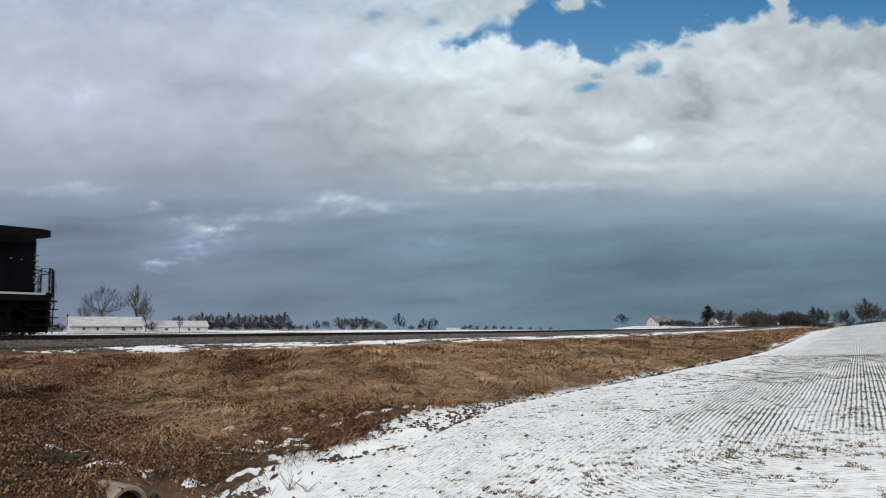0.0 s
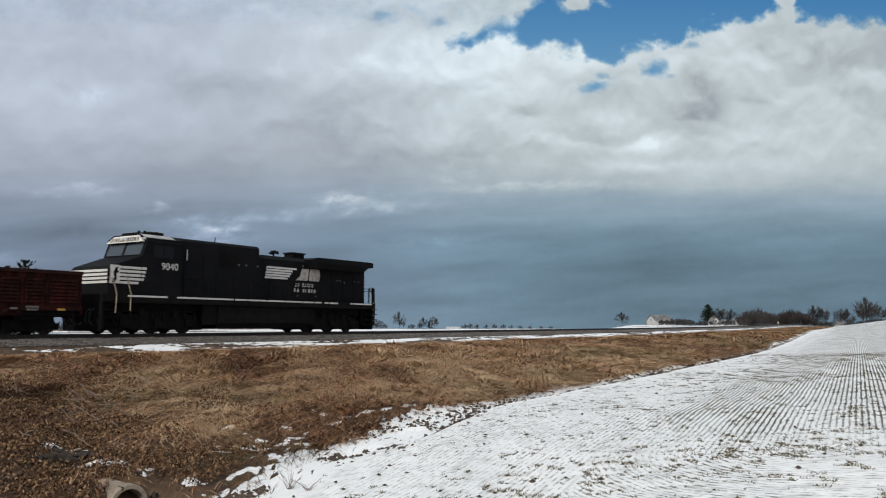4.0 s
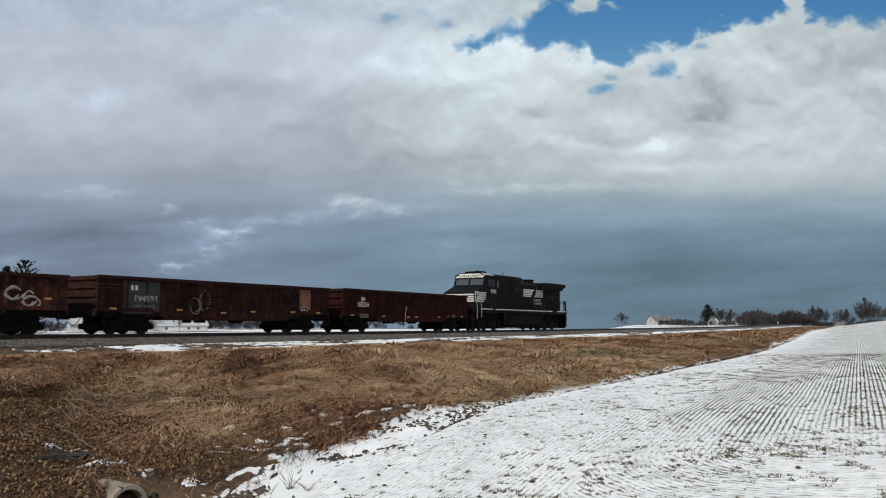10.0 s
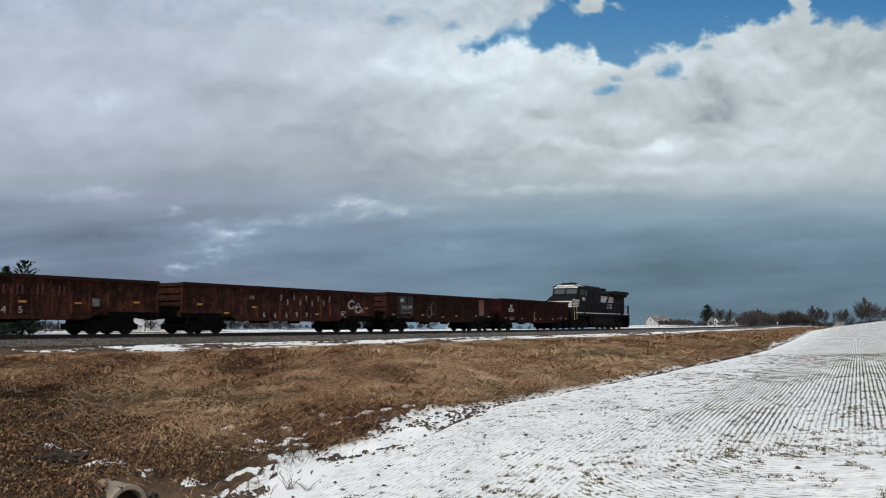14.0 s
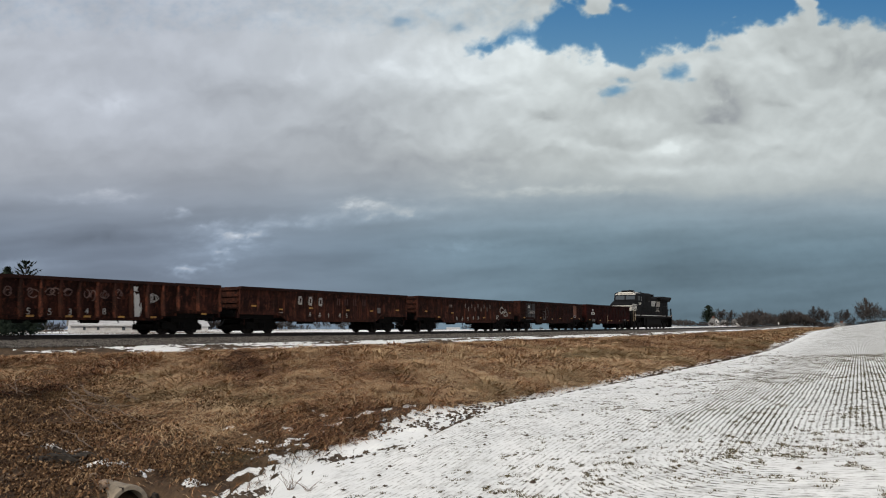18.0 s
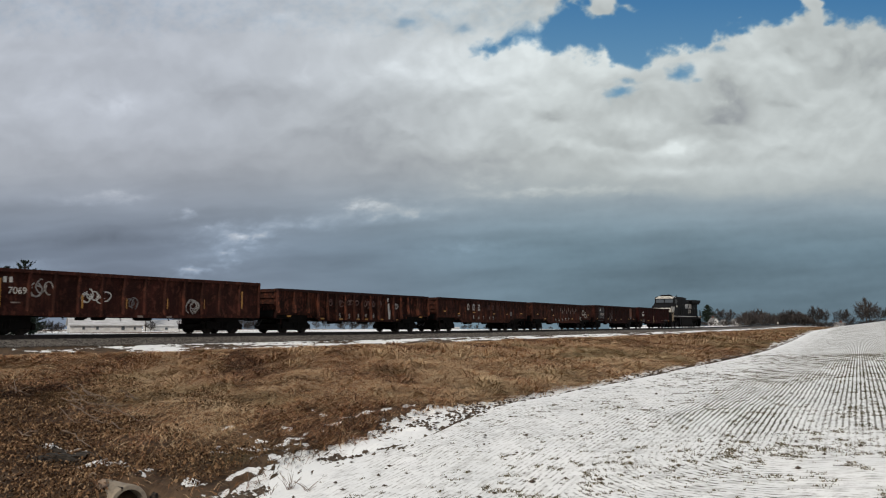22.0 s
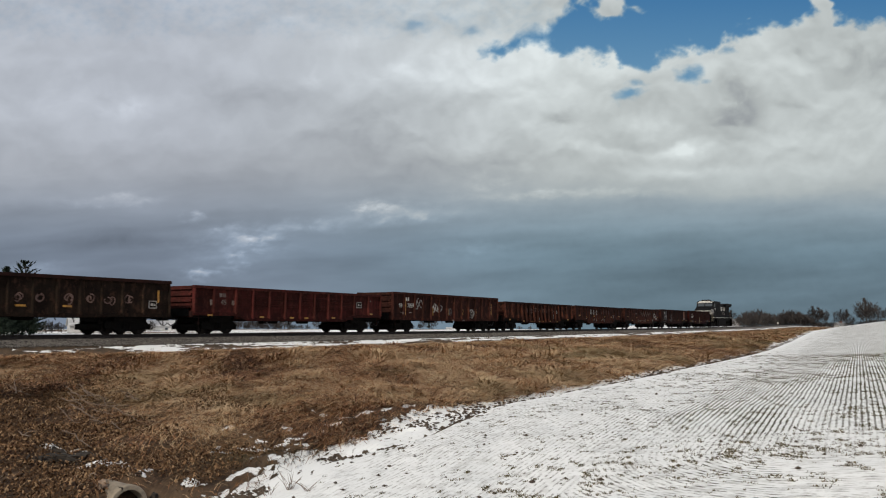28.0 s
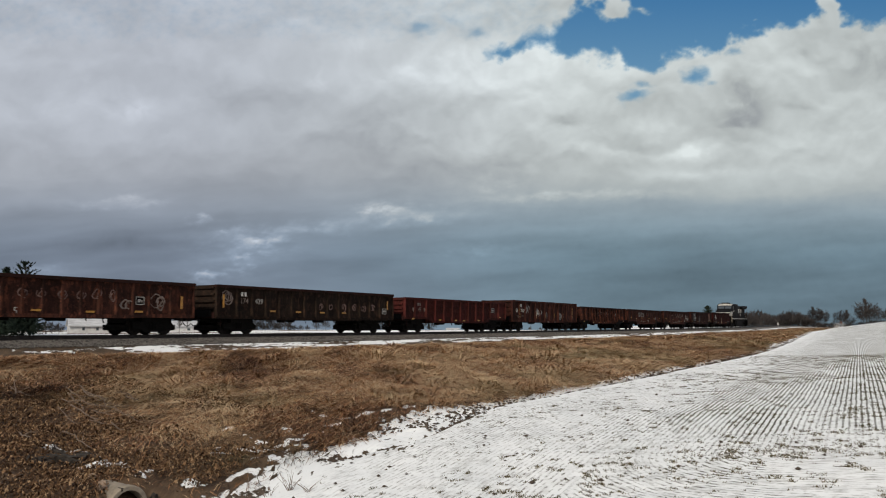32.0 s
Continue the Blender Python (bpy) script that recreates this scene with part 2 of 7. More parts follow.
def ground_material():
    m, nt, b = material("winter_ground")
    at = {}
    for name in ("snow", "row", "along", "crop", "bank", "moss"):
        a = nt.nodes.new("ShaderNodeAttribute")
        a.attribute_name = name
        at[name] = a.outputs["Fac"]
    big, mid, fine = noise_out(nt, 0.5, 4, 0.55, (2.0, 0.4, 1)), noise_out(nt, 2.6, 5, 0.65, (1.3, 0.5, 1)), noise_out(nt, 22, 4, 0.7)
    soil = mixed(nt, ramp(nt, mid, 0.35, 0.65), (0.036, 0.025, 0.017), (0.105, 0.068, 0.040))
    red = noise_out(nt, 0.35, 4, 0.6, (2.4, 0.5, 1))
    straw = mixed(nt, ramp(nt, big, 0.38, 0.62), (0.090, 0.044, 0.024), (0.175, 0.092, 0.044))
    straw = mixed(nt, calc(nt, "MULTIPLY", ramp(nt, red, 0.50, 0.68), 0.7), straw, (0.110, 0.050, 0.030))
    straw = mixed(nt, calc(nt, "MULTIPLY", ramp(nt, mid, 0.55, 0.70), 0.45), straw, (0.125, 0.105, 0.048))
    for turn, wide, tone_lo, tone_hi in ((9, 26, 0.44, 0.58), (-11, 22, 0.48, 0.62)):
        tc = nt.nodes.new("ShaderNodeTexCoord")
        mp = nt.nodes.new("ShaderNodeMapping")
        mp.inputs["Rotation"].default_value = (0, 0, radians(turn))
        mp.inputs["Scale"].default_value = (wide, 2.4, 8)
        nz = node(nt, "ShaderNodeTexNoise", Scale=1.0, Detail=3.0, Roughness=0.6, Distortion=1.2)
        nt.links.new(tc.outputs["Object"], mp.inputs["Vector"])
        nt.links.new(mp.outputs["Vector"], nz.inputs["Vector"])
        fib = ramp(nt, nz.outputs["Fac"], tone_lo, tone_hi)
        straw = mixed(nt, calc(nt, "MULTIPLY", fib, 0.62), straw, (0.046, 0.027, 0.018) if turn > 0 else (0.28, 0.185, 0.10))
    straw = mixed(nt, calc(nt, "MULTIPLY", ramp(nt, fine, 0.50, 0.66), 0.7), straw, (0.050, 0.030, 0.020))
    straw = mixed(nt, calc(nt, "MULTIPLY", at["moss"], 0.6), straw, (0.075, 0.066, 0.026))
    base = mixed(nt, at["bank"], soil, straw)
    # thin snow lies where the snow value beats the grain of the ground
    clot = noise_out(nt, 7.5, 4, 0.65)
    grain = calc(nt, "ADD", calc(nt, "MULTIPLY", mid, 0.6), calc(nt, "ADD", calc(nt, "MULTIPLY", clot, 0.85), calc(nt, "MULTIPLY", fine, 0.35)))
    lie = calc(nt, "SUBTRACT", calc(nt, "ADD", at["snow"], grain), 0.9)
    # drilled rows: seedlings and soil show through as broken lines
    wob = calc(nt, "MULTIPLY", calc(nt, "SUBTRACT", noise_out(nt, 1.9, 5, 0.7), 0.5), 0.08)
    wave = calc(nt, "SINE", calc(nt, "MULTIPLY", calc(nt, "ADD", at["row"], wob), 2 * math.pi / 0.107))
    crest = calc(nt, "MULTIPLY", calc(nt, "ADD", wave, 1.0), 0.5)

    def row_noise(across, down, detail, rough):
        cv = nt.nodes.new("ShaderNodeCombineXYZ")
        nt.links.new(calc(nt, "MULTIPLY", calc(nt, "ADD", at["row"], wob), across), cv.inputs[0])
        nt.links.new(calc(nt, "MULTIPLY", at["along"], down), cv.inputs[1])
        nz = node(nt, "ShaderNodeTexNoise", Scale=1.0, Detail=detail, Roughness=rough)
        nt.links.new(cv.outputs[0], nz.inputs["Vector"])
        return nz.outputs["Fac"]

    gaps = ramp(nt, row_noise(9.3, 5.0, 3.0, 0.65), 0.47, 0.58)
    patch = ramp(nt, row_noise(0.55, 0.16, 4.0, 0.65), 0.34, 0.64)
    joined = calc(nt, "MAXIMUM", gaps, calc(nt, "MULTIPLY", ramp(nt, at["crop"], 0.95, 1.6), 0.55))
    line = calc(nt, "MULTIPLY", ramp(nt, crest, 0.56, 0.92), joined)
    strength = calc(nt, "ADD", calc(nt, "MULTIPLY", patch, 1.0), 0.42)
    line = calc(nt, "MULTIPLY", calc(nt, "MULTIPLY", line, strength), at["crop"])
    specks = calc(nt, "MULTIPLY", calc(nt, "MULTIPLY", ramp(nt, noise_out(nt, 9, 3, 0.7), 0.56, 0.66), ramp(nt, noise_out(nt, 0.6, 3), 0.42, 0.62)), calc(nt, "MULTIPLY", at["crop"], 0.6))
    cover = calc(nt, "SUBTRACT", calc(nt, "SUBTRACT", ramp(nt, lie, 0.46, 0.54), line, True), specks, True)
    mottle = calc(nt, "MULTIPLY", ramp(nt, row_noise(4.2, 2.4, 6.0, 0.75), 0.47, 0.62), ramp(nt, row_noise(0.9, 0.35, 3.0, 0.6), 0.32, 0.58))
    thin = calc(nt, "MULTIPLY", calc(nt, "MULTIPLY", mottle, calc(nt, "ADD", calc(nt, "MULTIPLY", at["crop"], 0.5), ramp(nt, at["crop"], 0.05, 0.3))), 0.24)
    cover = calc(nt, "SUBTRACT", cover, thin, True)
    crop_green = mixed(nt, ramp(nt, mid, 0.4, 0.6), (0.085, 0.080, 0.045), (0.060, 0.050, 0.030))
    base = mixed(nt, at["crop"], base, crop_green)
    snow = mixed(nt, ramp(nt, big, 0.3, 0.7), (0.78, 0.80, 0.80), (0.88, 0.89, 0.885))
    nt.links.new(mixed(nt, cover, base, snow), b.inputs["Base Color"])
    b.inputs["Roughness"].default_value = 0.85
    b.inputs["Specular IOR Level"].default_value = 0.25
    h = calc(nt, "ADD", calc(nt, "MULTIPLY", cover, 0.6), calc(nt, "MULTIPLY", fine, 0.5))
    bumped(nt, b, h, 0.6, 0.05)
    return m


TURN_Q, TURN_AT = 8.6, -7.2     # where the drill turned at the near headland


def row_lines(x, y):
    """Number line across the drilled rows: straight up the field, rounding the headland."""
    q, along = field_axes(x, y)
    arc = TURN_Q - np.hypot(np.maximum(TURN_Q - q, 0), np.maximum(TURN_AT - along, 0))
    lines = np.where((along > TURN_AT) | (q < 5.7), q, arc)
    return lines


def row_length(x, y):
    """Distance along the drilled rows."""
    q, along = field_axes(x, y)
    a, b = np.maximum(TURN_Q - q, 0), np.maximum(TURN_AT - along, 0)
    round_ = TURN_AT - np.hypot(a, b) * np.arctan2(b, a + 1e-6) - np.maximum(q - TURN_Q, 0)
    lines = np.where((along > TURN_AT) | (q < 5.7), along, round_)
    return lines


# snow left lying in hollows of the bank: x, y and half sizes
SNOW_SPOTS = ((-5.75, 12.95, 0.26, 0.14), (-5.3, 14.5, 0.12, 0.12), (-2.3, 19.7, 0.25, 0.22),
              (-0.1, 37.6, 0.5, 0.35), (-1.0, 38.3, 0.4, 0.3), (-5.0, 14.3, 0.14, 0.1), (-6.75, 14.5, 0.12, 0.1))
# drifts that wind along the foot of the bank
SNOW_DRIFTS = (((-4.43, 16.43), (-4.11, 16.71), (-3.63, 16.45), (-3.03, 16.48)), ((-4.19, 17.49), (-3.74, 17.15), (-3.32, 16.81), (-2.71, 16.87)), ((-3.20, 17.23), (-2.91, 17.40), (-2.92, 17.81), (-2.63, 18.24)),
               ((-3.15, 20.43), (-2.79, 20.25)), ((-2.51, 20.01), (-2.10, 19.62), (-1.94, 20.03), (-1.32, 20.76), (-0.71, 21.62)), ((-2.66, 18.92), (-2.32, 19.22)), ((-3.55, 18.55), (-3.30, 18.41)), ((-4.76, 18.41), (-4.37, 18.07)))
SNOW_WISPS = (((-4.53, 15.93), (-4.11, 15.96)), ((-4.34, 14.27), (-4.11, 14.14), (-3.92, 14.16)), ((-3.57, 15.70), (-3.04, 15.97)), ((-3.66, 14.62), (-3.48, 15.11), (-3.35, 15.07)), ((-5.71, 14.97), (-5.47, 14.69)),
              ((-6.46, 14.96), (-6.07, 15.23)), ((-7.59, 16.05), (-7.32, 15.92), (-6.93, 16.13)))


def drift(x, y):
    """Snow left on the bank: spots and winding drifts, ragged at the rim."""
    rag = fbm(x / 0.16, y / 0.42, 58, 4)
    best = np.full(np.shape(x), -1.0)
    for px, py, rx, ry in SNOW_SPOTS:
        best = np.maximum(best, 1.0 - 0.75 * np.hypot((x - px) / (0.75 * rx), (y - py) / (0.8 * ry)))
    for line in SNOW_DRIFTS + SNOW_WISPS:
        for (ax, ay), (bx, by) in zip(line, line[1:]):
            ax, ay, bx, by = ax / 0.06, ay / 0.20, bx / 0.06, by / 0.20
            qx, qy = x / 0.06, y / 0.20
            k = np.clip(((qx - ax) * (bx - ax) + (qy - ay) * (by - ay)) / ((bx - ax) ** 2 + (by - ay) ** 2), 0, 1)
            best = np.maximum(best, 1.0 - 0.65 * np.hypot(qx - ax - k * (bx - ax), qy - ay - k * (by - ay)))
    return best + 2.3 * rag - 0.1


def moss(s, d):
    """Greener turf: by the culvert's ditch and in patches of the far bank."""
    near = 0.6 * step01(-11, -9, s) * step01(-7.0, -8.5, s) * step01(22.0, 23.5, d)
    far = step01(8, 14, s) * step01(10, 13, d) * step01(0.02, 0.14, fbm(s / 7, d / 3.5, 63, 3))
    return np.clip(0.8 * near + 0.7 * far + 0.5 * step01(0.14, 0.24, fbm(s / 2.5, d / 2.0, 64, 3)), 0, 1)


def ground():
    rings = np.concatenate([[0.0], np.geomspace(0.03, 5, 34)[:-1], np.geomspace(5, 420, 560)[:-1], np.geomspace(420, 3450, 60)])
    az = np.radians(np.concatenate([np.linspace(-180, -38, 60)[:-1], np.linspace(-38, 38, 420)[:-1], np.linspace(38, 180, 60)[:-1]]))
    n, k = len(az), len(rings)
    R, A = np.meshgrid(rings, az, indexing="ij")
    x, y = (R * np.sin(A)).ravel(), (R * np.cos(A)).ravel()
    z = land(x, y)
    s, d = to_track(x, y)
    td, _ = toe(s)
    i = (np.arange(k - 1)[:, None] * n + np.arange(n)[None, :]).ravel()
    j = (np.arange(k - 1)[:, None] * n + (np.arange(n)[None, :] + 1) % n).ravel()
    faces = np.stack([i, i + n, j + n, j], 1)
    verts = np.stack([x, y, z], 1)
    me = heap("ground", verts, faces, ground_material(), True)
    away = np.hypot(x, y)
    e = d - td
    rag = (0.75 * fbm(x / 0.9, y / 0.9, 41, 4) + 0.5 * fbm(x / 0.3, y / 0.5, 42, 3)) * (1 - 0.3 * step01(-2, 4, s) + 0.9 * step01(8, 50, s))
    in_field = step01(-0.36, 0.36, e - snow_edge(s) + rag)
    on_bank = step01(4.2, 5.2, d) * (1 - in_field)
    snow = 1.05 * in_field - 0.14
    # clods and turf show through between the bank and the last furrow
    lumpy = step01(1.5, 0.2, e - furrow_line(s)) * step01(24, 6, s)
    snow = snow - in_field * lumpy * 3.4 * np.clip(fbm(x / 0.09, y / 0.34, 43, 4) - 0.08, 0, 0.5)
    furrow = np.exp(-((e - furrow_line(s) + 0.30 * fbm(s / 1.2, d / 1.2, 44, 3)) / (0.08 + 0.12 * step01(-3, 14, s) + 0.3 * step01(14, 50, s))) ** 2) * step01(-7.8, -6.9, s) * (0.75 + 1.6 * fbm(s / 0.25, d / 0.2, 45, 3))
    snow = snow - 1.0 * furrow * (1 - 0.35 * step01(30, 60, s))
    # snow left on the gravel shelf and in hollows of the bank
    shelf = step01(2.7, 3.1, d) * step01(5.9, 5.0, d + 1.5 * fbm(x / 2.5, y / 2.5, 47, 4) + 0.7 * step01(14, 26, s))
    snow = np.maximum(snow, shelf * (0.12 + 0.34 * step01(0.0, 4, s) + 0.15 * step01(14, 26, s) + 1.7 * fbm(s / 3.5, d / 0.6, 51, 5) + 1.3 * fbm(s / 0.5, d / 0.2, 53, 4)))
    snow = np.maximum(snow, 0.75 * drift(x, y) + 0.02)
    snow = np.maximum(snow, on_bank * (1.7 * fbm(s / 1.6, d / 0.6, 57, 4) - 0.42))
    beyond = step01(-3.4, -5.5, d)
    snow = np.maximum(snow, beyond * (0.55 + 0.9 * fbm(x / 30, y / 30, 61, 3)))
    q, along = field_axes(x, y)
    crop = step01(td + 0.5, td + 2.2, d) * step01(700, 400, away) * (0.62 + 0.5 * step01(4.0, 8.0, q)) * (0.75 + 0.25 * step01(-8.0, -4.5, along)) * (1 - 0.6 * step01(7.6, 9.2, q) * step01(-4.0, -5.5, along))
    crop = crop * (1 + 0.35 * step01(12, 60, s)) + 0.7 * step01(8.6, 9.4, q) * step01(8.4, 9.4, along) * step01(30, 20, along) + 0.2 * step01(4, 7, q) * step01(-6, -3, along) * step01(30, 8, along)
    give(me, "snow", snow)
    give(me, "row", row_lines(x, y))
    give(me, "along", row_length(x, y))
    give(me, "moss", moss(s, d))
    give(me, "crop", crop)
    litter = step01(-6.8, -10, s) * step01(9, 13, d)
    give(me, "bank", np.clip(on_bank * (1 - 0.75 * litter) + beyond * 0.6, 0, 1))
    ob = new("ground", me)
    tagged(ob, "snow-dusted crop field, brown grassy bank and far farmland", "ground", kind="structure")


ground()


# ---- sky: a far wall of cloud that drifts ----
def slope_noise(x, y, seed):
    """Smooth noise of tilted cells, without the blocks of plain value noise."""
    a = 2 * np.pi * lattice(seed)
    xi, yi = np.floor(x).astype(int), np.floor(y).astype(int)
    fx, fy = x - xi, y - yi
    wx, wy = fx ** 3 * (fx * (6 * fx - 15) + 10), fy ** 3 * (fy * (6 * fy - 15) + 10)

    def corner(i, j):
        g = a[(xi + i) % 256, (yi + j) % 256]
        return np.cos(g) * (fx - i) + np.sin(g) * (fy - j)
    low = corner(0, 0) * (1 - wx) + corner(1, 0) * wx
    return low * (1 - wy) + (corner(0, 1) * (1 - wx) + corner(1, 1) * wx) * wy


def clouds(x, y, seed, octaves=5, gain=0.5, creased=False):
    total, amp = 0, 1.0
    for i in range(octaves):
        c, sn = math.cos(0.6 * i), math.sin(0.6 * i)
        n = slope_noise((x * c - y * sn) * 2 ** i + 31.7 * i, (x * sn + y * c) * 2 ** i + 12.9 * i, seed + i)
        total = total + amp * (np.abs(n) * 2 - 0.45 if creased else n)
        amp *= gain
    return total


def cloud_wall():
    az = np.radians(np.linspace(-34, 34, 980))
    el = np.radians(np.linspace(-1.3, 24, 430))
    E_, A_ = np.meshgrid(el, az, indexing="ij")
    dx, dy, dz = np.cos(E_) * np.sin(A_), np.cos(E_) * np.cos(A_), np.sin(E_)
    ct, st = math.cos(radians(TILT)), math.sin(radians(TILT))
    f = dy * ct + dz * st
    u, v = 7.84 + 14.63 * dx / f, 4.41 - 14.63 * (dz * ct - dy * st) / f
    # broad light and shade of the cloud deck, rows from the top down
    gu, gv = np.array([-2, 0, 2, 4, 6.5, 9, 12, 15.7, 18]), np.array([-2, 0, 1, 2, 3, 3.6, 4.2, 5, 5.8, 8])
    tone = np.array([
        [184, 182, 182, 186, 188, 186, 192, 184, 180], [182, 180, 180, 185, 186, 184, 190, 182, 178], [183, 181, 180, 184, 194, 208, 195, 176, 172],
        [182, 180, 184, 175, 179, 191, 182, 182, 180], [167, 165, 163, 164, 160, 172, 186, 182, 180], [149, 147, 146, 144, 145, 150, 151, 150, 149],
        [128, 126, 124, 134, 133, 124, 118, 120, 120], [124, 122, 122, 124, 125, 115, 105, 108, 108], [127, 125, 125, 127, 124, 116, 108, 109, 109],
        [127, 125, 125, 127, 124, 116, 108, 109, 109]], float)
    wu = u + 0.42 * clouds(u / 1.5, v / 1.1, 101, 5, 0.5)
    wv = v + (0.08 + 0.24 * step01(3.9, 2.4, v)) * clouds(u / 1.5, v / 0.9, 111, 5, 0.5)
    cols = np.array([np.interp(wu.ravel(), gu, band) for band in tone])
    iv = np.clip(np.interp(wv.ravel(), gv, np.arange(len(gv))), 0, len(gv) - 1.001)
    i0 = iv.astype(int)
    fr = iv - i0
    ar = np.arange(len(iv))
    lum = (cols[i0, ar] * (1 - fr) + cols[i0 + 1, ar] * fr).reshape(u.shape)
    high, right = step01(3.9, 2.4, v), step01(5.0, 8.5, u)
    # soft swells to the left, heaped heads to the right, level streaks below
    lum += high * (10 + 3 * right) * clouds(wu / 1.3, wv / 0.9, 125, 5, 0.5)
    heads = clouds(u / 1.0, (wv + 0.09) / 0.8, 121, 4, 0.45) - clouds(u / 1.0, (wv - 0.09) / 0.8, 121, 4, 0.45)
    lum += high * (9 + 17 * right) * heads
    lum += (1 - high) * 13 * clouds(u / 2.6 + 0.4 * v, wv / 0.42 + 0.09 * u, 141, 4, 0.45)
    lum += step01(2.0, 3.2, v) * 3.0 * clouds(u / 1.3, wv / 0.2 + 0.16 * u, 145, 3, 0.45)
    # bright breaks and darker bellies
    ragged = 0.55 + 1.1 * np.clip(clouds(wu / 0.45, wv / 0.2, 161, 5, 0.58) + 0.35, 0, 1.2)
    fu, fv = u + 0.30 * clouds(u / 0.55, v / 0.22, 191, 5, 0.55), v + 0.13 * clouds(u / 0.5, v / 0.25, 197, 5, 0.55) + 0.03 * (u - 5)
    breaks = ((4.0, 4.3, 0.9, 0.34, 14), (4.2, 4.15, 0.34, 0.10, 36), (4.05, 4.42, 0.28, 0.06, 34), (3.4, 4.75, 0.42, 0.07, 30), (3.85, 4.62, 0.22, 0.05, 26), (3.25, 3.75, 0.22, 0.07, 22), (3.7, 3.98, 0.25, 0.06, 20),
              (6.4, 3.64, 0.36, 0.09, 30), (6.9, 3.78, 0.9, 0.13, 22), (5.2, 3.95, 0.9, 0.11, 16), (8.0, 4.45, 0.7, 0.10, 10), (1.75, 3.4, 0.8, 0.09, 16), (0.3, 4.55, 0.6, 0.10, 14), (8.4, 3.3, 0.4, 0.10, 14),
              (9.8, 3.52, 1.6, 0.07, 15))
    glows = ((9.0, 1.2, 1.2, 0.32, 9), (7.2, 1.15, 0.7, 0.25, 6), (2.1, 1.82, 0.35, 0.18, 16), (1.2, 1.7, 1.2, 0.3, 8), (4.75, 0.4, 0.35, 0.2, 10), (5.2, 1.2, 0.22, 0.18, 14), (6.0, 0.75, 0.4, 0.12, 12), (5.8, 1.5, 0.35, 0.2, 8), (6.9, 1.22, 0.6, 0.18, 10),
             (7.8, 0.85, 0.5, 0.12, 10), (9.4, 0.88, 0.30, 0.16, 16), (9.15, 0.75, 0.15, 0.08, 10), (11.95, 2.62, 0.45, 0.14, 30), (11.2, 2.15, 0.5, 0.14, 12), (10.6, 2.6, 0.45, 0.10, 14), (13.0, 1.15, 0.5, 0.2, 8),
             (14.3, 2.2, 1.2, 0.35, 8), (12.0, 3.0, 1.0, 0.10, 10))
    bellies = ((12.75, 1.7, 0.34, 0.40, -36), (12.6, 2.12, 0.35, 0.14, -20), (9.62, 2.08, 0.24, 0.13, -30), (11.3, 2.5, 0.7, 0.08, -12), (14.85, 0.95, 0.3, 0.3, -20), (15.4, 1.2, 0.4, 0.25, -18), (15.5, 1.75, 0.4, 0.12, -14),
               (13.8, 0.85, 0.08, 0.07, -12), (13.7, 1.85, 0.3, 0.05, -14), (4.0, 1.6, 0.9, 0.3, -9), (6.6, 2.2, 0.6, 0.45, -12), (5.4, 2.35, 0.7, 0.12, -8), (2.0, 4.2, 1.6, 0.16, -7), (8.5, 2.9, 1.2, 0.16, -9))
    for cu, cv, ru, rv, a in breaks:
        lum += a * ragged * bump2(fu, fv, cu, cv, ru, rv)
    broken = 1 + 0.9 * clouds(wu / 0.4, wv / 0.3, 165, 4, 0.5)
    for cu, cv, ru, rv, a in glows + bellies:
        lum += a * broken * bump2(u + 0.6 * (wu - u), v + 0.6 * (wv - v), cu, cv, ru, rv)
    # the blue opening: its lower rim of heaped heads, the cloud that hangs over it, stray puffs and small holes
    rim_u = np.array([8.2, 8.55, 8.75, 8.95, 9.02, 9.15, 9.3, 9.6, 9.9, 10.2, 10.45, 10.63, 10.75, 10.95, 11.1, 11.25, 11.4, 11.6, 11.75, 12.0, 12.2, 12.4, 12.5, 12.6, 12.85, 13.3, 13.8, 14.1, 14.3, 14.45, 14.7, 15.1, 15.6, 18])
    rim_v = np.array([0.80, 0.95, 0.86, 0.80, 0.68, 0.70, 0.79, 0.85, 0.92, 0.90, 0.98, 0.95, 1.2, 1.25, 1.2, 1.22, 1.06, 1.0, 0.92, 0.83, 0.90, 0.98, 0.8, 0.66, 0.60, 0.46, 0.38, 0.33, 0.22, 0.3, 0.42, 0.43, 0.45, 0.2])
    hang = v - np.interp(u, [7.9, 8.45, 8.8, 9.1, 9.4, 9.65, 9.9, 10.2, 10.5], [0.86, 0.80, 0.66, 0.5, 0.42, 0.22, 0.0, -0.3, -0.8])
    gap = np.minimum(np.interp(u, rim_u, rim_v) - v, hang)
    gap = np.minimum(np.minimum(gap, (u - 8.35) * 0.5), 0.32)
    veil = step01(9.9, 9.2, u) * step01(0.9, 0.3, v)
    for cu, cv, ru, rv, a in ((10.5, 0.12, 0.26, 0.22, 0.62), (11.1, 0.0, 0.3, 0.1, 0.36), (12.98, 0.31, 0.14, 0.05, 0.18), (14.22, 0.1, 0.16, 0.25, 0.5), (12.5, 0.12, 0.3, 0.06, 0.14), (10.95, 1.15, 0.14, 0.1, 0.25)):
        gap = gap - a * bump2(u + (wu - u), v + (wv - v), cu, cv, ru, rv)
    gap = gap + 0.05 + 0.20 * clouds(u / 0.42, v / 0.34, 151, 6, 0.52) + 0.05 * clouds(u / 0.2, v / 0.16, 171, 3, 0.5, True)
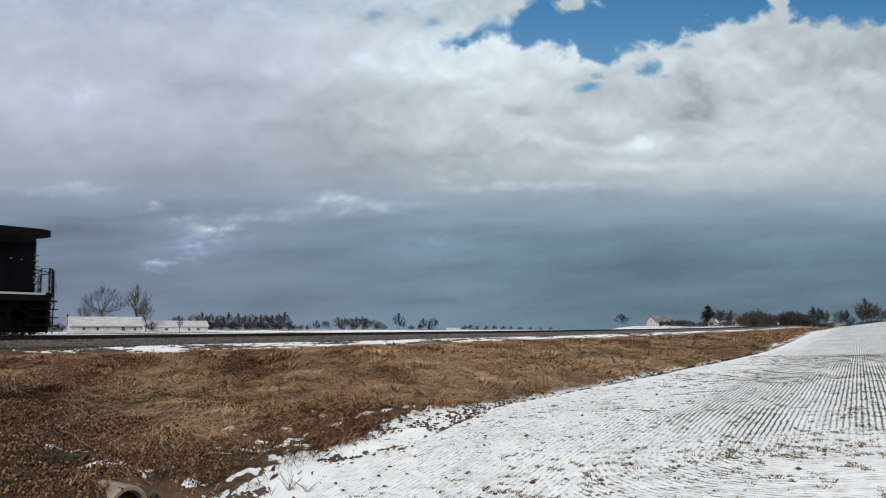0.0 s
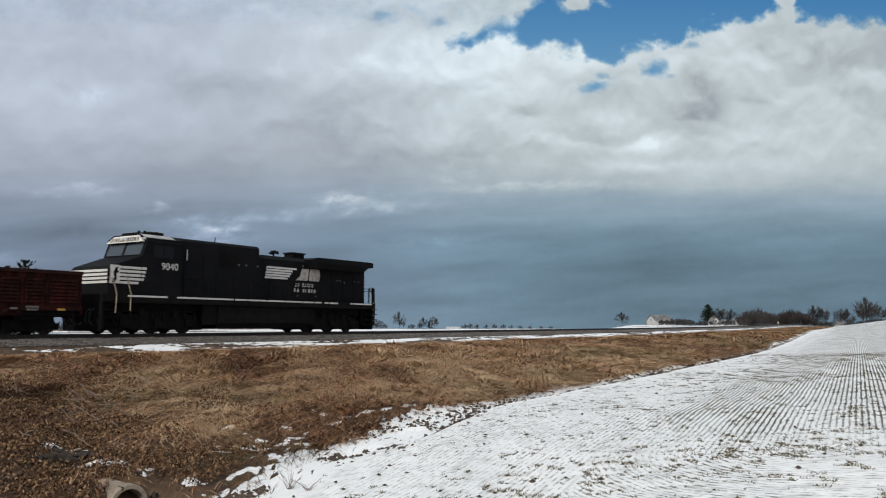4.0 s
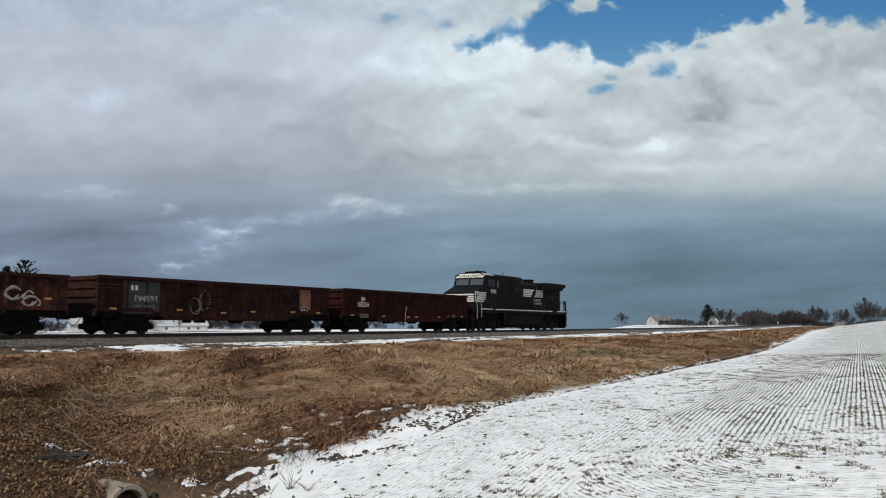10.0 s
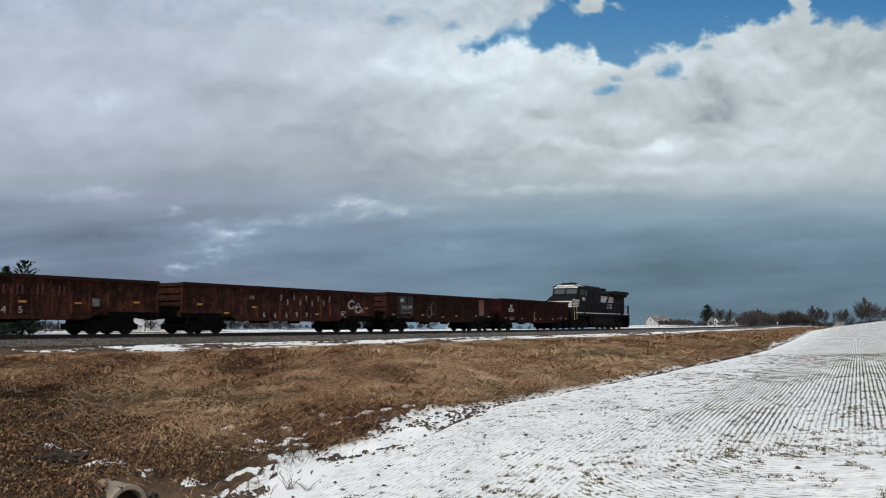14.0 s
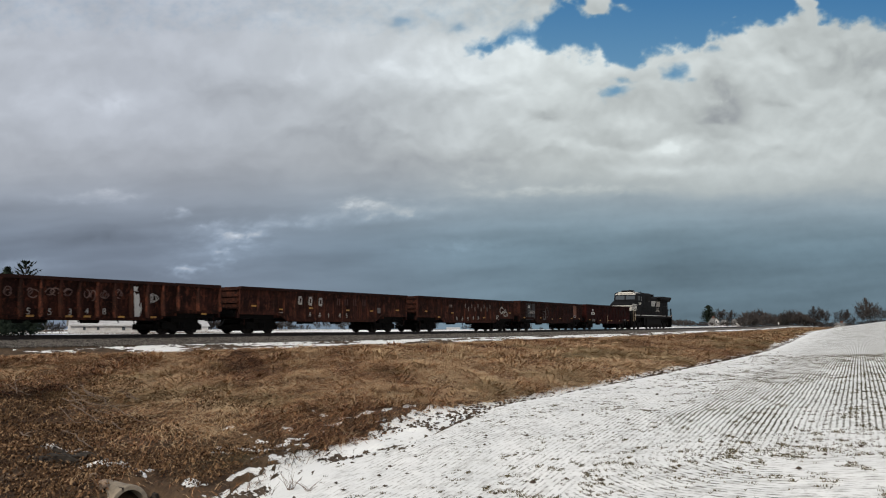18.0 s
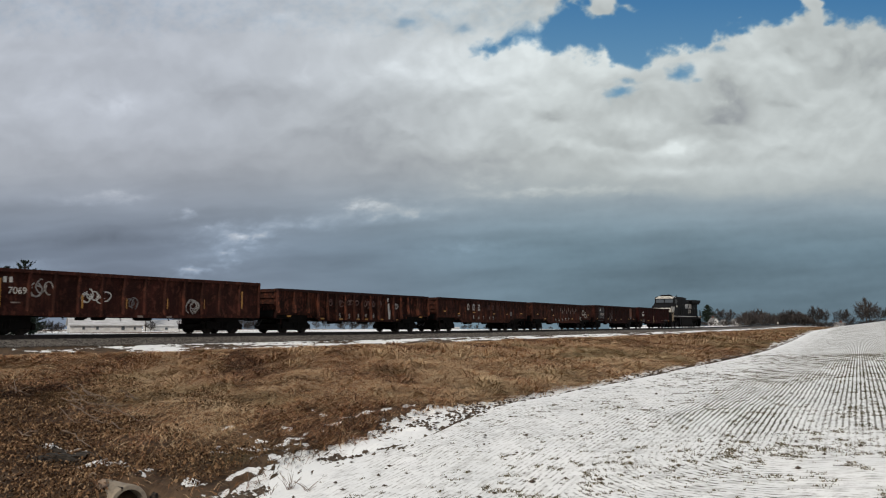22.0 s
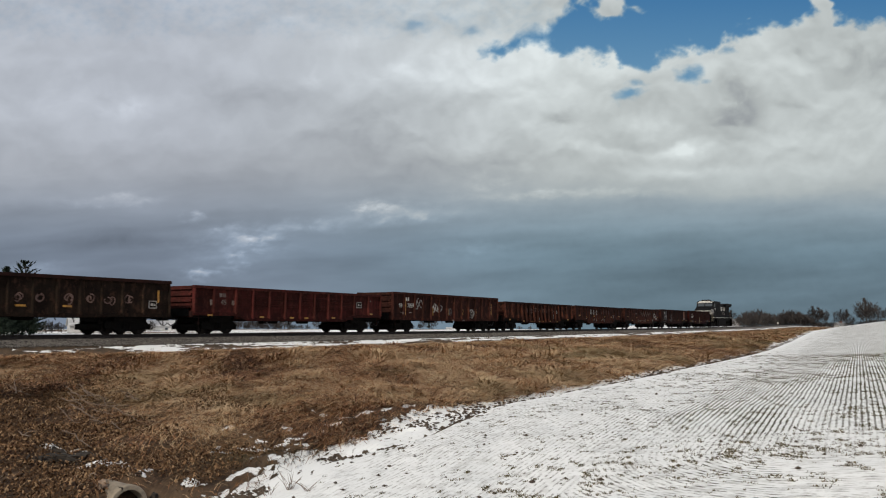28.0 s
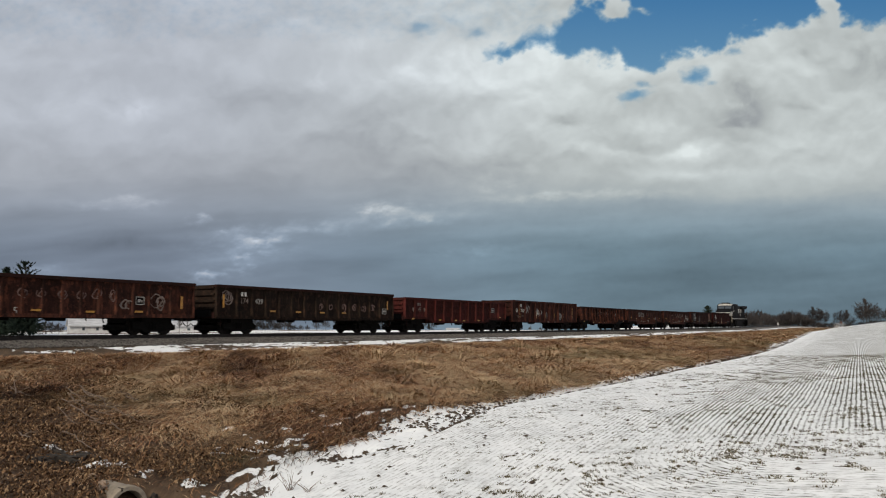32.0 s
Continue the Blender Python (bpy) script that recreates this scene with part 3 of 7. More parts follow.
    for cu, cv, ru, rv, a in ((6.98, 0.47, 0.24, 0.12, 0.30), (7.2, 0.58, 0.16, 0.06, 0.16), (7.68, 0.36, 0.16, 0.10, 0.13), (8.1, 0.60, 0.20, 0.10, 0.27), (8.62, 0.82, 0.24, 0.09, 0.33),
                              (10.85, 1.70, 0.28, 0.15, 0.36), (11.0, 1.42, 0.16, 0.14, 0.26), (11.95, 1.34, 0.26, 0.18, 0.36), (12.2, 1.46, 0.14, 0.06, 0.2), (12.62, 0.88, 0.17, 0.09, 0.26)):
        hole = a * bump2(u + 0.8 * (wu - u), v + 0.8 * (wv - v), cu, cv, ru, rv) - 0.13 + 0.10 * clouds(u / 0.2, v / 0.14, 181, 4, 0.55)
        gap = np.maximum(gap, 0.6 * hole - 0.01)
    b = step01(-0.05 - 0.12 * veil, 0.18 + 0.22 * veil, gap)
    lum += 13 * step01(-0.35, -0.03, gap) * (1 - b) * right
    lum = (1.045 - 0.035 * right) * np.clip(lum, 60, 232)
    low, side = step01(2.7, 4.6, v) * (1 - 0.7 * step01(158, 190, lum)), step01(2, 11, u)
    r_ = lum * (0.962 - 0.055 * low - 0.062 * side * low)
    g_ = lum * (0.998 + 0.004 * side + 0.012 * low * side)
    b_ = lum * (1.056 + 0.070 * low - (0.048 - 0.03 * low) * side * (0.45 + 0.55 * step01(150, 188, lum)))
    r_, g_, b_ = (c * (1 - b) + w * b for c, w in ((r_, 72 + 22 * v), (g_, 122 + 18 * v), (b_, 168 + 10 * v)))
    rgb = np.clip(np.stack([r_, g_, b_], -1) / 255, 0, 1) ** 2.2
    n, k = len(az), len(el)
    i = (np.arange(k - 1)[:, None] * n + np.arange(n - 1)[None, :]).ravel()
    faces = np.stack([i, i + n, i + n + 1, i + 1], 1)
    m, nt, bs = material("cloud_light")
    nt.nodes.remove(bs)
    at = nt.nodes.new("ShaderNodeAttribute")
    at.attribute_name = "cloud"
    em = nt.nodes.new("ShaderNodeEmission")
    nt.links.new(at.outputs["Color"], em.inputs["Color"])
    nt.links.new(em.outputs[0], nt.nodes["Material Output"].inputs["Surface"])
    m.cycles.emission_sampling = "NONE"
    me = heap("backdrop", 3600 * np.stack([dx, dy, dz], -1).reshape(-1, 3), faces, m, True)
    a = me.attributes.new("cloud", "FLOAT_COLOR", "POINT")
    a.data.foreach_set("color", np.concatenate([rgb.reshape(-1, 3), np.ones((n * k, 1))], 1).astype(np.float32).ravel())
    ob = new("backdrop", me)
    return tagged(ob, "drifting grey and white clouds with openings of blue", "sky", kind="structure")


SKY_WALL = cloud_wall()


# ---- track ----
GRAVEL = worn("grey_ballast", (0.074, 0.065, 0.058), (0.140, 0.124, 0.108), 14, 0.95, lo=0.42, hi=0.6, grit=0.7, fine=40)
RAIL_STEEL = worn("rusty_rail", (0.022, 0.016, 0.014), (0.040, 0.030, 0.026), 6, 0.7, 0.2)
TIE_WOOD = worn("creosoted_wood", (0.055, 0.042, 0.033), (0.11, 0.09, 0.075), 4, 0.9, squash=(1, 8, 8), vary=0.5)


def sweep(outline, s_values, jitter=0.0):
    """An outline of side and height, swept along the track."""
    o = np.array(outline)
    n = len(o)
    V = []
    for s in s_values:
        x, y, z = on_track(s, o[:, 0], o[:, 1])
        V.append(np.stack([x, y, z], 1))
    V = np.concatenate(V)
    if jitter:
        V[:, 2] += jitter * fbm(V[:, 0] / 0.23, V[:, 1] / 0.23, 71, 2)
    k = len(s_values)
    i = (np.arange(k - 1)[:, None] * n + np.arange(n - 1)[None, :]).ravel()
    return V, np.stack([i, i + 1, i + n + 1, i + n], 1)


def track():
    s_near = np.concatenate([np.arange(-210, -14, 4.0), np.arange(-14, 90, 0.18), np.arange(90, 200, 0.8), np.arange(200, 690, 4)])
    side = np.concatenate([[-3.7], np.linspace(-3.2, -1.5, 8), np.linspace(-1.3, 1.3, 8), np.linspace(1.5, 3.2, 12), [3.7]])
    prof = np.interp(np.abs(side), [0, 1.45, 1.6, 2.8, 3.2, 3.7], [-0.20, -0.20, -0.22, -0.43, -0.52, -0.74])
    V, F = sweep(np.stack([side, prof], 1), s_near, 0.13)
    bed = new("ballast", heap("ballast", V, F, GRAVEL))
    tagged(bed, "grey crushed stone ballast bed of the railway", "ballast", kind="structure")
    line = tagged(new("railway_track"), "rusty steel rails on dark wooden ties", "railway track")
    head = [(-0.075, -0.185), (0.075, -0.185), (0.075, -0.165), (0.012, -0.145), (0.012, -0.05), (0.037, -0.036), (0.037, -0.004), (0.028, 0), (-0.028, 0), (-0.037, -0.004), (-0.037, -0.036),
            (-0.012, -0.05), (-0.012, -0.145), (-0.075, -0.165), (-0.075, -0.185)]
    for gap in (-0.7525, 0.7525):
        V, F = sweep([(a + gap, b) for a, b in head], np.concatenate([np.arange(-210, 200, 1.5), np.arange(200, 690, 6)]))
        part("rail", heap("rail", V, F, RAIL_STEEL), None, line)
    tie = Shape().box(-1.3, 1.3, -0.115, 0.115, -0.36, -0.178).mesh("tie", TIE_WOOD)
    for i in range(290):
        s = -12 + i * 0.53
        x, y, z = on_track(s)
        part("tie", tie, None, line, at=pose(x, y, z + RNG.uniform(-0.008, 0.004), 0, 0, -math.degrees(np.interp(s, S_AXIS, HEADING)) + RNG.uniform(-0.6, 0.6)))
    # loose stones on the shoulder
    n = 26000
    s, dd = RNG.uniform(-10, 75, n), RNG.uniform(1.35, 3.25, n)
    x, y, z = on_track(s, dd, 0)
    z = z + np.interp(dd, [0, 1.45, 1.6, 2.8, 3.6], [-0.20, -0.20, -0.22, -0.42, -0.49])
    oct_v = np.array([(1, 0, 0), (0, 1, 0), (-1, 0, 0), (0, -1, 0), (0, 0, 0.8), (0, 0, -0.8)])
    oct_f = np.array([(0, 1, 4), (1, 2, 4), (2, 3, 4), (3, 0, 4), (1, 0, 5), (2, 1, 5), (3, 2, 5), (0, 3, 5)])
    size = RNG.uniform(0.02, 0.048, n)
    V = oct_v[None] * RNG.uniform(0.6, 1.3, (n, 6, 1)) * size[:, None, None] + np.stack([x, y, z + 0.01], 1)[:, None]
    F = oct_f[None] + (np.arange(n) * 6)[:, None, None]
    stones = new("loose_ballast", heap("loose_ballast", V.reshape(-1, 3), F.reshape(-1, 3), island_tint("ballast_stone", (0.036, 0.033, 0.031), (0.085, 0.078, 0.072), (0.19, 0.178, 0.162))))
    tagged(stones, "loose grey ballast stones on the shoulder", "stones", kind="stuff")


track()
# ---- the train ----
LOCO_BLACK = worn("black_loco_paint", (0.0030, 0.0034, 0.0042), (0.006, 0.006, 0.007), 1.2, 0.8, grit=0.3)
# grime, with the shade below the floors put into the colour
UNDER_BLACK = worn("grimy_shaded_underframe", (0.0042, 0.0038, 0.0036), (0.009, 0.0076, 0.0066), 2.5, 0.9, grit=0.4)
WHEEL_STEEL = worn("wheel_steel", (0.012, 0.010, 0.009), (0.026, 0.021, 0.018), 5, 0.75, 0.1)
PALE_PAINT = worn("off_white_paint", (0.62, 0.61, 0.57), (0.40, 0.38, 0.35), 6, 0.6, lo=0.5, hi=0.8)
DIRTY_WHITE = worn("dirty_white_paint", (0.42, 0.40, 0.37), (0.16, 0.13, 0.11), 5, 0.75, lo=0.45, hi=0.7)
FADED_WHITE = worn("faded_white_paint", (0.24, 0.19, 0.165), (0.10, 0.062, 0.048), 4, 0.85, lo=0.42, hi=0.62)
FADED_ORANGE = worn("faded_orange_paint", (0.22, 0.085, 0.045), (0.12, 0.055, 0.035), 3, 0.85)
GREY_STENCIL = worn("grey_stencil", (0.17, 0.16, 0.155), (0.09, 0.075, 0.07), 9, 0.8)
YELLOW_TAPE = worn("yellow_reflector", (0.50, 0.25, 0.035), (0.26, 0.12, 0.03), 8, 0.5)
HANDRAIL = worn("pale_handrail", (0.36, 0.30, 0.21), (0.22, 0.18, 0.13), 8, 0.6)
HOSE = worn("black_rubber", (0.012, 0.012, 0.013), (0.02, 0.02, 0.02), 8, 0.7)
GLASS, gt, gb = material("cab_glass")
gb.inputs["Base Color"].default_value = (0.05, 0.06, 0.07, 1)
gb.inputs["Roughness"].default_value, gb.inputs["IOR"].default_value = 0.04, 1.55
# shaded copy of the glass: dark colour and dull gloss replace sky reflection
CAB_SIDE_GLASS, ct_, cb_ = material("shaded_cab_glass")
cb_.inputs["Base Color"].default_value = (0.008, 0.009, 0.011, 1)
cb_.inputs["Roughness"].default_value, cb_.inputs["Specular IOR Level"].default_value = 0.35, 0.1
LENS, lt_, lb_ = material("lamp_lens")
lb_.inputs["Base Color"].default_value = (0.75, 0.75, 0.72, 1)
lb_.inputs["Roughness"].default_value = 0.12


def rust_paint(name, base, rust, dark, amount=0.5):
    """Old car paint: rust blooms, vertical runs, soot, and dents in the relief."""
    m, nt, b = material(name)
    base, rust, dark = ((0.57 * k[0], 0.49 * k[1], 0.47 * k[2]) for k in (base, rust, dark))
    bloom = noise_out(nt, 1.1, 5, 0.62)
    runs = noise_out(nt, 1.0, 4, 0.6, (3.0, 6.5, 0.55))
    fine = noise_out(nt, 16, 4, 0.65)
    col = mixed(nt, ramp(nt, bloom, 0.62 - 0.25 * amount, 0.78 - 0.2 * amount), base, rust)
    soot = noise_out(nt, 0.75, 4, 0.6, (1.0, 1.0, 1.5))
    col = mixed(nt, calc(nt, "MULTIPLY", ramp(nt, runs, 0.41, 0.58), 0.8), col, dark)
    col = mixed(nt, calc(nt, "MULTIPLY", ramp(nt, soot, 0.44, 0.57), 0.75), col, tuple(0.8 * c for c in dark))
    chips = ramp(nt, noise_out(nt, 4.5, 4, 0.7, (1.0, 1.0, 0.6)), 0.54, 0.62)
    col = mixed(nt, calc(nt, "MULTIPLY", chips, 0.3 + 0.5 * amount), col, tuple(c * 1.6 for c in rust))
    col = mixed(nt, calc(nt, "MULTIPLY", ramp(nt, fine, 0.5, 0.75), 0.35), col, tuple(c * 1.6 for c in rust))
    oi = nt.nodes.new("ShaderNodeObjectInfo")
    hsv = node(nt, "ShaderNodeHueSaturation")
    v = calc(nt, "MULTIPLY_ADD", oi.outputs["Random"], 0.5)
    v.node.inputs[2].default_value = 0.75
    nt.links.new(v, hsv.inputs["Value"])
    nt.links.new(col, hsv.inputs["Color"])
    nt.links.new(hsv.outputs["Color"], b.inputs["Base Color"])
    b.inputs["Roughness"].default_value = 0.9
    dent = calc(nt, "ADD", calc(nt, "MULTIPLY", noise_out(nt, 1.7, 2), 1.0), calc(nt, "MULTIPLY", fine, 0.06))
    b.inputs['Specular IOR Level'].default_value = 0.12
    bumped(nt, b, dent, 0.5, 0.08)
    return m


for dull in (LOCO_BLACK, UNDER_BLACK, WHEEL_STEEL):
    dull.node_tree.nodes['Principled BSDF'].inputs['Specular IOR Level'].default_value = 0.15

FACE = Matrix(((0, 0, 1, 0), (1, 0, 0, 0), (0, 1, 0, 0), (0, 0, 0, 1)))   # writing on the near side, along +y


def writing(name, text, size, mat, parent, x, y, z, stretch=1.0, label=""):
    cu = bpy.data.curves.new(name, "FONT")
    cu.body, cu.size, cu.align_x, cu.align_y, cu.extrude = text, size, "CENTER", "CENTER", 0.004
    cu.resolution_u = 3
    ob = new(name, cu)
    me = bpy.data.meshes.new_from_object(ob.evaluated_get(bpy.context.evaluated_depsgraph_get()))
    bpy.data.objects.remove(ob)
    me.materials.clear()
    me.materials.append(mat)
    return part(name, me, None, parent, label, at=Matrix.Translation((x, y, z)) @ FACE @ Matrix.Diagonal((stretch, 1, 1, 1)))


def plate(x, y, z, w, h, t=0.012):
    return Shape().box(x, x + t, y - w / 2, y + w / 2, z - h / 2, z + h / 2)


def scrawl(x, y, z, r, seed, turns=2):
    """A looping spray-can line."""
    rg = random.Random(seed)
    sh = Shape()
    for k in range(turns):
        cy, cz, a0 = y + rg.uniform(-r, r) * 0.8, z + rg.uniform(-0.3, 0.3) * r, rg.uniform(0, 6)
        ry, rz = r * rg.uniform(0.4, 0.8), r * rg.uniform(0.5, 0.9)
        pts = []
        for i in range(17):
            a = a0 + i / 16 * rg.uniform(5.2, 5.6)
            pts.append((x, cy + ry * math.cos(a) * (1 + 0.2 * math.sin(2 * a + k)), cz + rz * math.sin(a)))
        for p, q in zip(pts, pts[1:]):
            sh.bar(p, q, 0.012, 0.05)
    return sh


def wheelset(r, mat=WHEEL_STEEL):
    sh = Shape().disc((0, 0, 0), 0.085, 0.95, n=10)
    for sx in (-1, 1):
        sh.disc((sx * 0.7575, 0, 0), r, 0.065, n=28).disc((sx * 0.70, 0, 0), r + 0.027, 0.016, n=28).disc((sx * 0.80, 0, 0), 0.14, 0.08, n=12)
        for k in range(6):                       # plate ribs, so that the turning shows
            a = k * math.pi / 3
            sh.bar((sx * 0.83, 0.12 * math.cos(a), 0.12 * math.sin(a)), (sx * 0.83, r * 0.78 * math.cos(a), r * 0.78 * math.sin(a)), 0.03)
    return sh.mesh("wheelset", mat)


CAR_WHEELS, LOCO_WHEELS = wheelset(0.42), wheelset(0.52)
ROLLING = []


def car_truck(parent, y):
    tr = new("truck")
    tr.parent = parent
    tr.matrix_basis = pose(0, y, 0)
    frame_outline = [(-1.18, 0.50), (-1.12, 0.62), (-0.62, 0.66), (-0.42, 0.86), (0.42, 0.86), (0.62, 0.66), (1.12, 0.62), (1.24, 0.50), (1.12, 0.26), (0.68, 0.26), (0.48, 0.14), (-0.48, 0.14), (-0.68, 0.26), (-1.12, 0.26)]
    for sx in (-1, 1):
        part("side_frame", Shape().prism(frame_outline, sx * 0.97 - 0.07, sx * 0.97 + 0.07), UNDER_BLACK, tr)
        sp = Shape()
        for k in (-0.16, 0, 0.16):
            sp.tube([(sx * 1.05, k, 0.28), (sx * 1.05, k, 0.66)], 0.07, 10)
        part("spring_nest", sp, UNDER_BLACK, tr)
    # bolster and beams, with added black boxes that stand in for under-floor shade
    part("bolster_filler", Shape().box(-1.1, 1.1, -0.22, 0.22, 0.55, 0.84).box(-0.92, 0.92, -0.46, 0.46, 0.14, 0.56), UNDER_BLACK, tr)
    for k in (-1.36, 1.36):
        part("brake_beam_filler", Shape().box(-0.95, 0.95, k - 0.07, k + 0.07, 0.22, 0.50).box(-0.9, 0.9, k * 0.72 - 0.25, k * 0.72 + 0.25, 0.60, 0.82), UNDER_BLACK, tr)
    for k in (-0.88, 0.88):
        w = part("wheelset", CAR_WHEELS, None, tr, at=pose(0, k, 0.42))
        ROLLING.append((w, k, 0.42))
    return tr


def coupler(parent, y, side):
    sh = Shape().box(-0.12, 0.12, min(y, y + side * 0.62), max(y, y + side * 0.62), 0.74, 0.96).box(-0.22, 0.22, min(y + side * 0.45, y + side * 0.68), max(y + side * 0.45, y + side * 0.68), 0.68, 1.02)
    part("coupler", sh, UNDER_BLACK, parent)
    pts = [(0.42, y + side * (0.05 + 0.6 * i / 8), 0.78 - 0.36 * math.sin(i / 8 * math.pi * 0.8)) for i in range(9)]
    part("brake_hose", Shape().tube(pts, 0.026, 6), HOSE, parent)


def edges(n, wide, next_wide):
    """Post positions along half-length 8.2, with longer end bays on some cars."""
    w = np.ones(n)
    w[[0, -1]] *= wide
    w[[1, -2]] *= next_wide
    return -8.2 + 16.4 * np.concatenate([[0], np.cumsum(w) / w.sum()])


def gondola(label, paint, dark, top, n=14, wide=1.5, next_wide=1.0, post=0.10, taper=False, ribs=False, skip_ribs=(), belly=0.69, ends=1.06, hollow=0.0, chord=None):
    car = new("gondola_car")
    tagged(car, label, "freight car", "gondolas of the train")
    L = 8.22
    low = [(-L, ends), (-L + 3.1, ends), (-L + 3.9, belly), (L - 3.9, belly), (L - 3.1, ends), (L, ends)]
    el = ends + 0.18

    def bottom(y):
        return float(np.interp(y, [a for a, _ in low], [b for _, b in low]))
    for sx in (-1, 1):
        xi, xo = sx * 1.40, sx * 1.44
        part("side_sill", Shape().prism([*low, (L, el), (L - 3.0, el), (L - 3.8, belly + 0.17), (-L + 3.8, belly + 0.17), (-L + 3.0, el), (-L, el)], min(xi, sx * 1.53), max(xi, sx * 1.53)), paint, car)
        part("top_chord", Shape().prism([(-L, top - 0.15), (L, top - 0.15), (L, top - 0.02), (L - 0.05, top), (-L + 0.05, top), (-L, top - 0.02)], min(sx * 1.36, sx * 1.56), max(sx * 1.36, sx * 1.56)), chord or dark, car)
        es = edges(n, wide, next_wide)
        for i in range(n):
            a, b = es[i] + 0.003, es[i + 1] - 0.003
            sh = Shape()
            z0 = min(bottom(a), bottom(b)) + 0.10
            if hollow:
                k = 7
                vs, fs = [], []
                for iy in range(k):
                    for iz in range(k):
                        ty, tz = iy / (k - 1), iz / (k - 1)
                        dent = hollow * 16 * ty * (1 - ty) * tz * (1 - tz) * (0.5 + (i * 37 % 11) / 11)
                        vs.append((xo - sx * dent, a + (b - a) * ty, z0 + (top - 0.1 - z0) * tz))
                for iy in range(k - 1):
                    for iz in range(k - 1):
                        o = iy * k + iz
                        fs.append((o, o + 1, o + k + 1, o + k))
                sh.add(vs, fs)
                sh.box(min(xi - sx * 0.08, xi - sx * 0.1), max(xi - sx * 0.08, xi - sx * 0.1), a, b, z0, top - 0.1)
            else:
                sh.box(min(xi, xo), max(xi, xo), a, b, z0, top - 0.1)
            panel = part("side_panel", sh, paint, car)
            if ribs and i not in skip_ribs:
                h = (top - 0.42 - 1.30) / 7
                for r in range(7):
                    zc = 1.36 + h * (r + 0.5)
                    part("pressed_rib", Shape().prism([(a + 0.16, zc - h * 0.27), (b - 0.16, zc - h * 0.27), (b - 0.20, zc + h * 0.27), (a + 0.20, zc + h * 0.27)], min(xo, xo + sx * 0.085), max(xo, xo + sx * 0.085)), paint, panel)
        for i, y in enumerate(es):
            y = min(max(y, -L + 0.06), L - 0.06)
            z0, z1 = bottom(y) + 0.10, top - 0.10
            out0, out1 = 1.44 + post, 1.44 + post * (0.45 if taper else 1.0)
            w = 0.085 if 0 < i < n else 0.06
            vs = [(sx * 1.435, y - w, z0), (sx * 1.435, y + w, z0), (sx * out0, y + w * 0.55, z0 + 0.02), (sx * out0, y - w * 0.55, z0 + 0.02),
                  (sx * 1.435, y - w, z1), (sx * 1.435, y + w, z1), (sx * out1, y + w * 0.55, z1), (sx * out1, y - w * 0.55, z1)]
            part("side_post", Shape().add(vs, [(3, 2, 1, 0), (4, 5, 6, 7), (0, 1, 5, 4), (1, 2, 6, 5), (2, 3, 7, 6), (3, 0, 4, 7)]), paint, car)
    for sy in (-1, 1):
        y = sy * (L - 0.06)
        sh = Shape().box(-1.40, 1.40, min(y, y - sy * 0.05), max(y, y - sy * 0.05), 1.06, top - 0.02)
        for z in np.linspace(1.4, top - 0.15, 4):
            sh.box(-1.36, 1.36, min(y, y + sy * 0.10), max(y, y + sy * 0.10), z - 0.06, z + 0.06)
        part("end_wall", sh, paint, car)
        part("end_sill", Shape().box(-1.45, 1.45, min(y, y + sy * 0.12), max(y, y + sy * 0.12), 0.86, 1.16), dark, car)
        # platform as a black block, added to darken the end wall's foot
        part("end_platform", Shape().box(-1.25, 1.25, min(y + sy * 0.11, y + sy * 0.26), max(y + sy * 0.11, y + sy * 0.26), 0.92, 1.30), UNDER_BLACK, car)
        for k in range(5):
            part("grab_rung", Shape().bar((1.50, sy * (L - 0.62), 1.15 + 0.34 * k), (1.50, sy * (L - 0.18), 1.15 + 0.34 * k), 0.025), dark, car)
        part("sill_step", Shape().bar((1.47, sy * (L - 0.40), 0.46), (1.47, sy * (L - 0.40), 0.9), 0.03), dark, car)
        coupler(car, sy * (L + 0.02), sy)
        # broad black boxes added to close the gap above the trucks as if shaded
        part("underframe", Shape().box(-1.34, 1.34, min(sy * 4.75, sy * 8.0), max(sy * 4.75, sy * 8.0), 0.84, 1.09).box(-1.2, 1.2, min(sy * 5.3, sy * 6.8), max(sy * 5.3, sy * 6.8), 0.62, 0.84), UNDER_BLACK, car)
        car_truck(car, sy * 6.05)
    part("floor", Shape().box(-1.40, 1.40, -L + 0.1, L - 0.1, 1.08, 1.16), dark, car)
    part("centre_sill", Shape().box(-0.22, 0.22, -L + 0.1, L - 0.1, 0.78, 1.08), UNDER_BLACK, car)
    z = belly - 0.02
    part("air_reservoir", Shape().tube([(0.75, 0.6, z), (0.75, 1.5, z)], 0.13, 12), UNDER_BLACK, car)
    part("brake_cylinder", Shape().tube([(0.5, -1.6, z), (0.5, -0.95, z), (0.5, -0.9, z)], [0.12, 0.12, 0.05], 10), UNDER_BLACK, car)
    part("brake_valve", Shape().box(0.6, 0.95, -2.55, -2.25, z - 0.13, z + 0.06).box(0.65, 0.9, -2.25, -2.1, z - 0.06, z + 0.06), UNDER_BLACK, car)
    part("brake_rod", Shape().bar((0.6, -5.2, z + 0.03), (0.6, 5.2, z + 0.01), 0.045), UNDER_BLACK, car)
    for y, h in ((-3.4, 0.10), (-0.4, 0.16), (0.3, 0.09), (2.4, 0.12), (3.3, 0.2)):
        part("brake_lever", Shape().bar((0.9, y, z + 0.1), (0.9, y + 0.10, z - h), 0.05, 0.03), UNDER_BLACK, car)
    return car


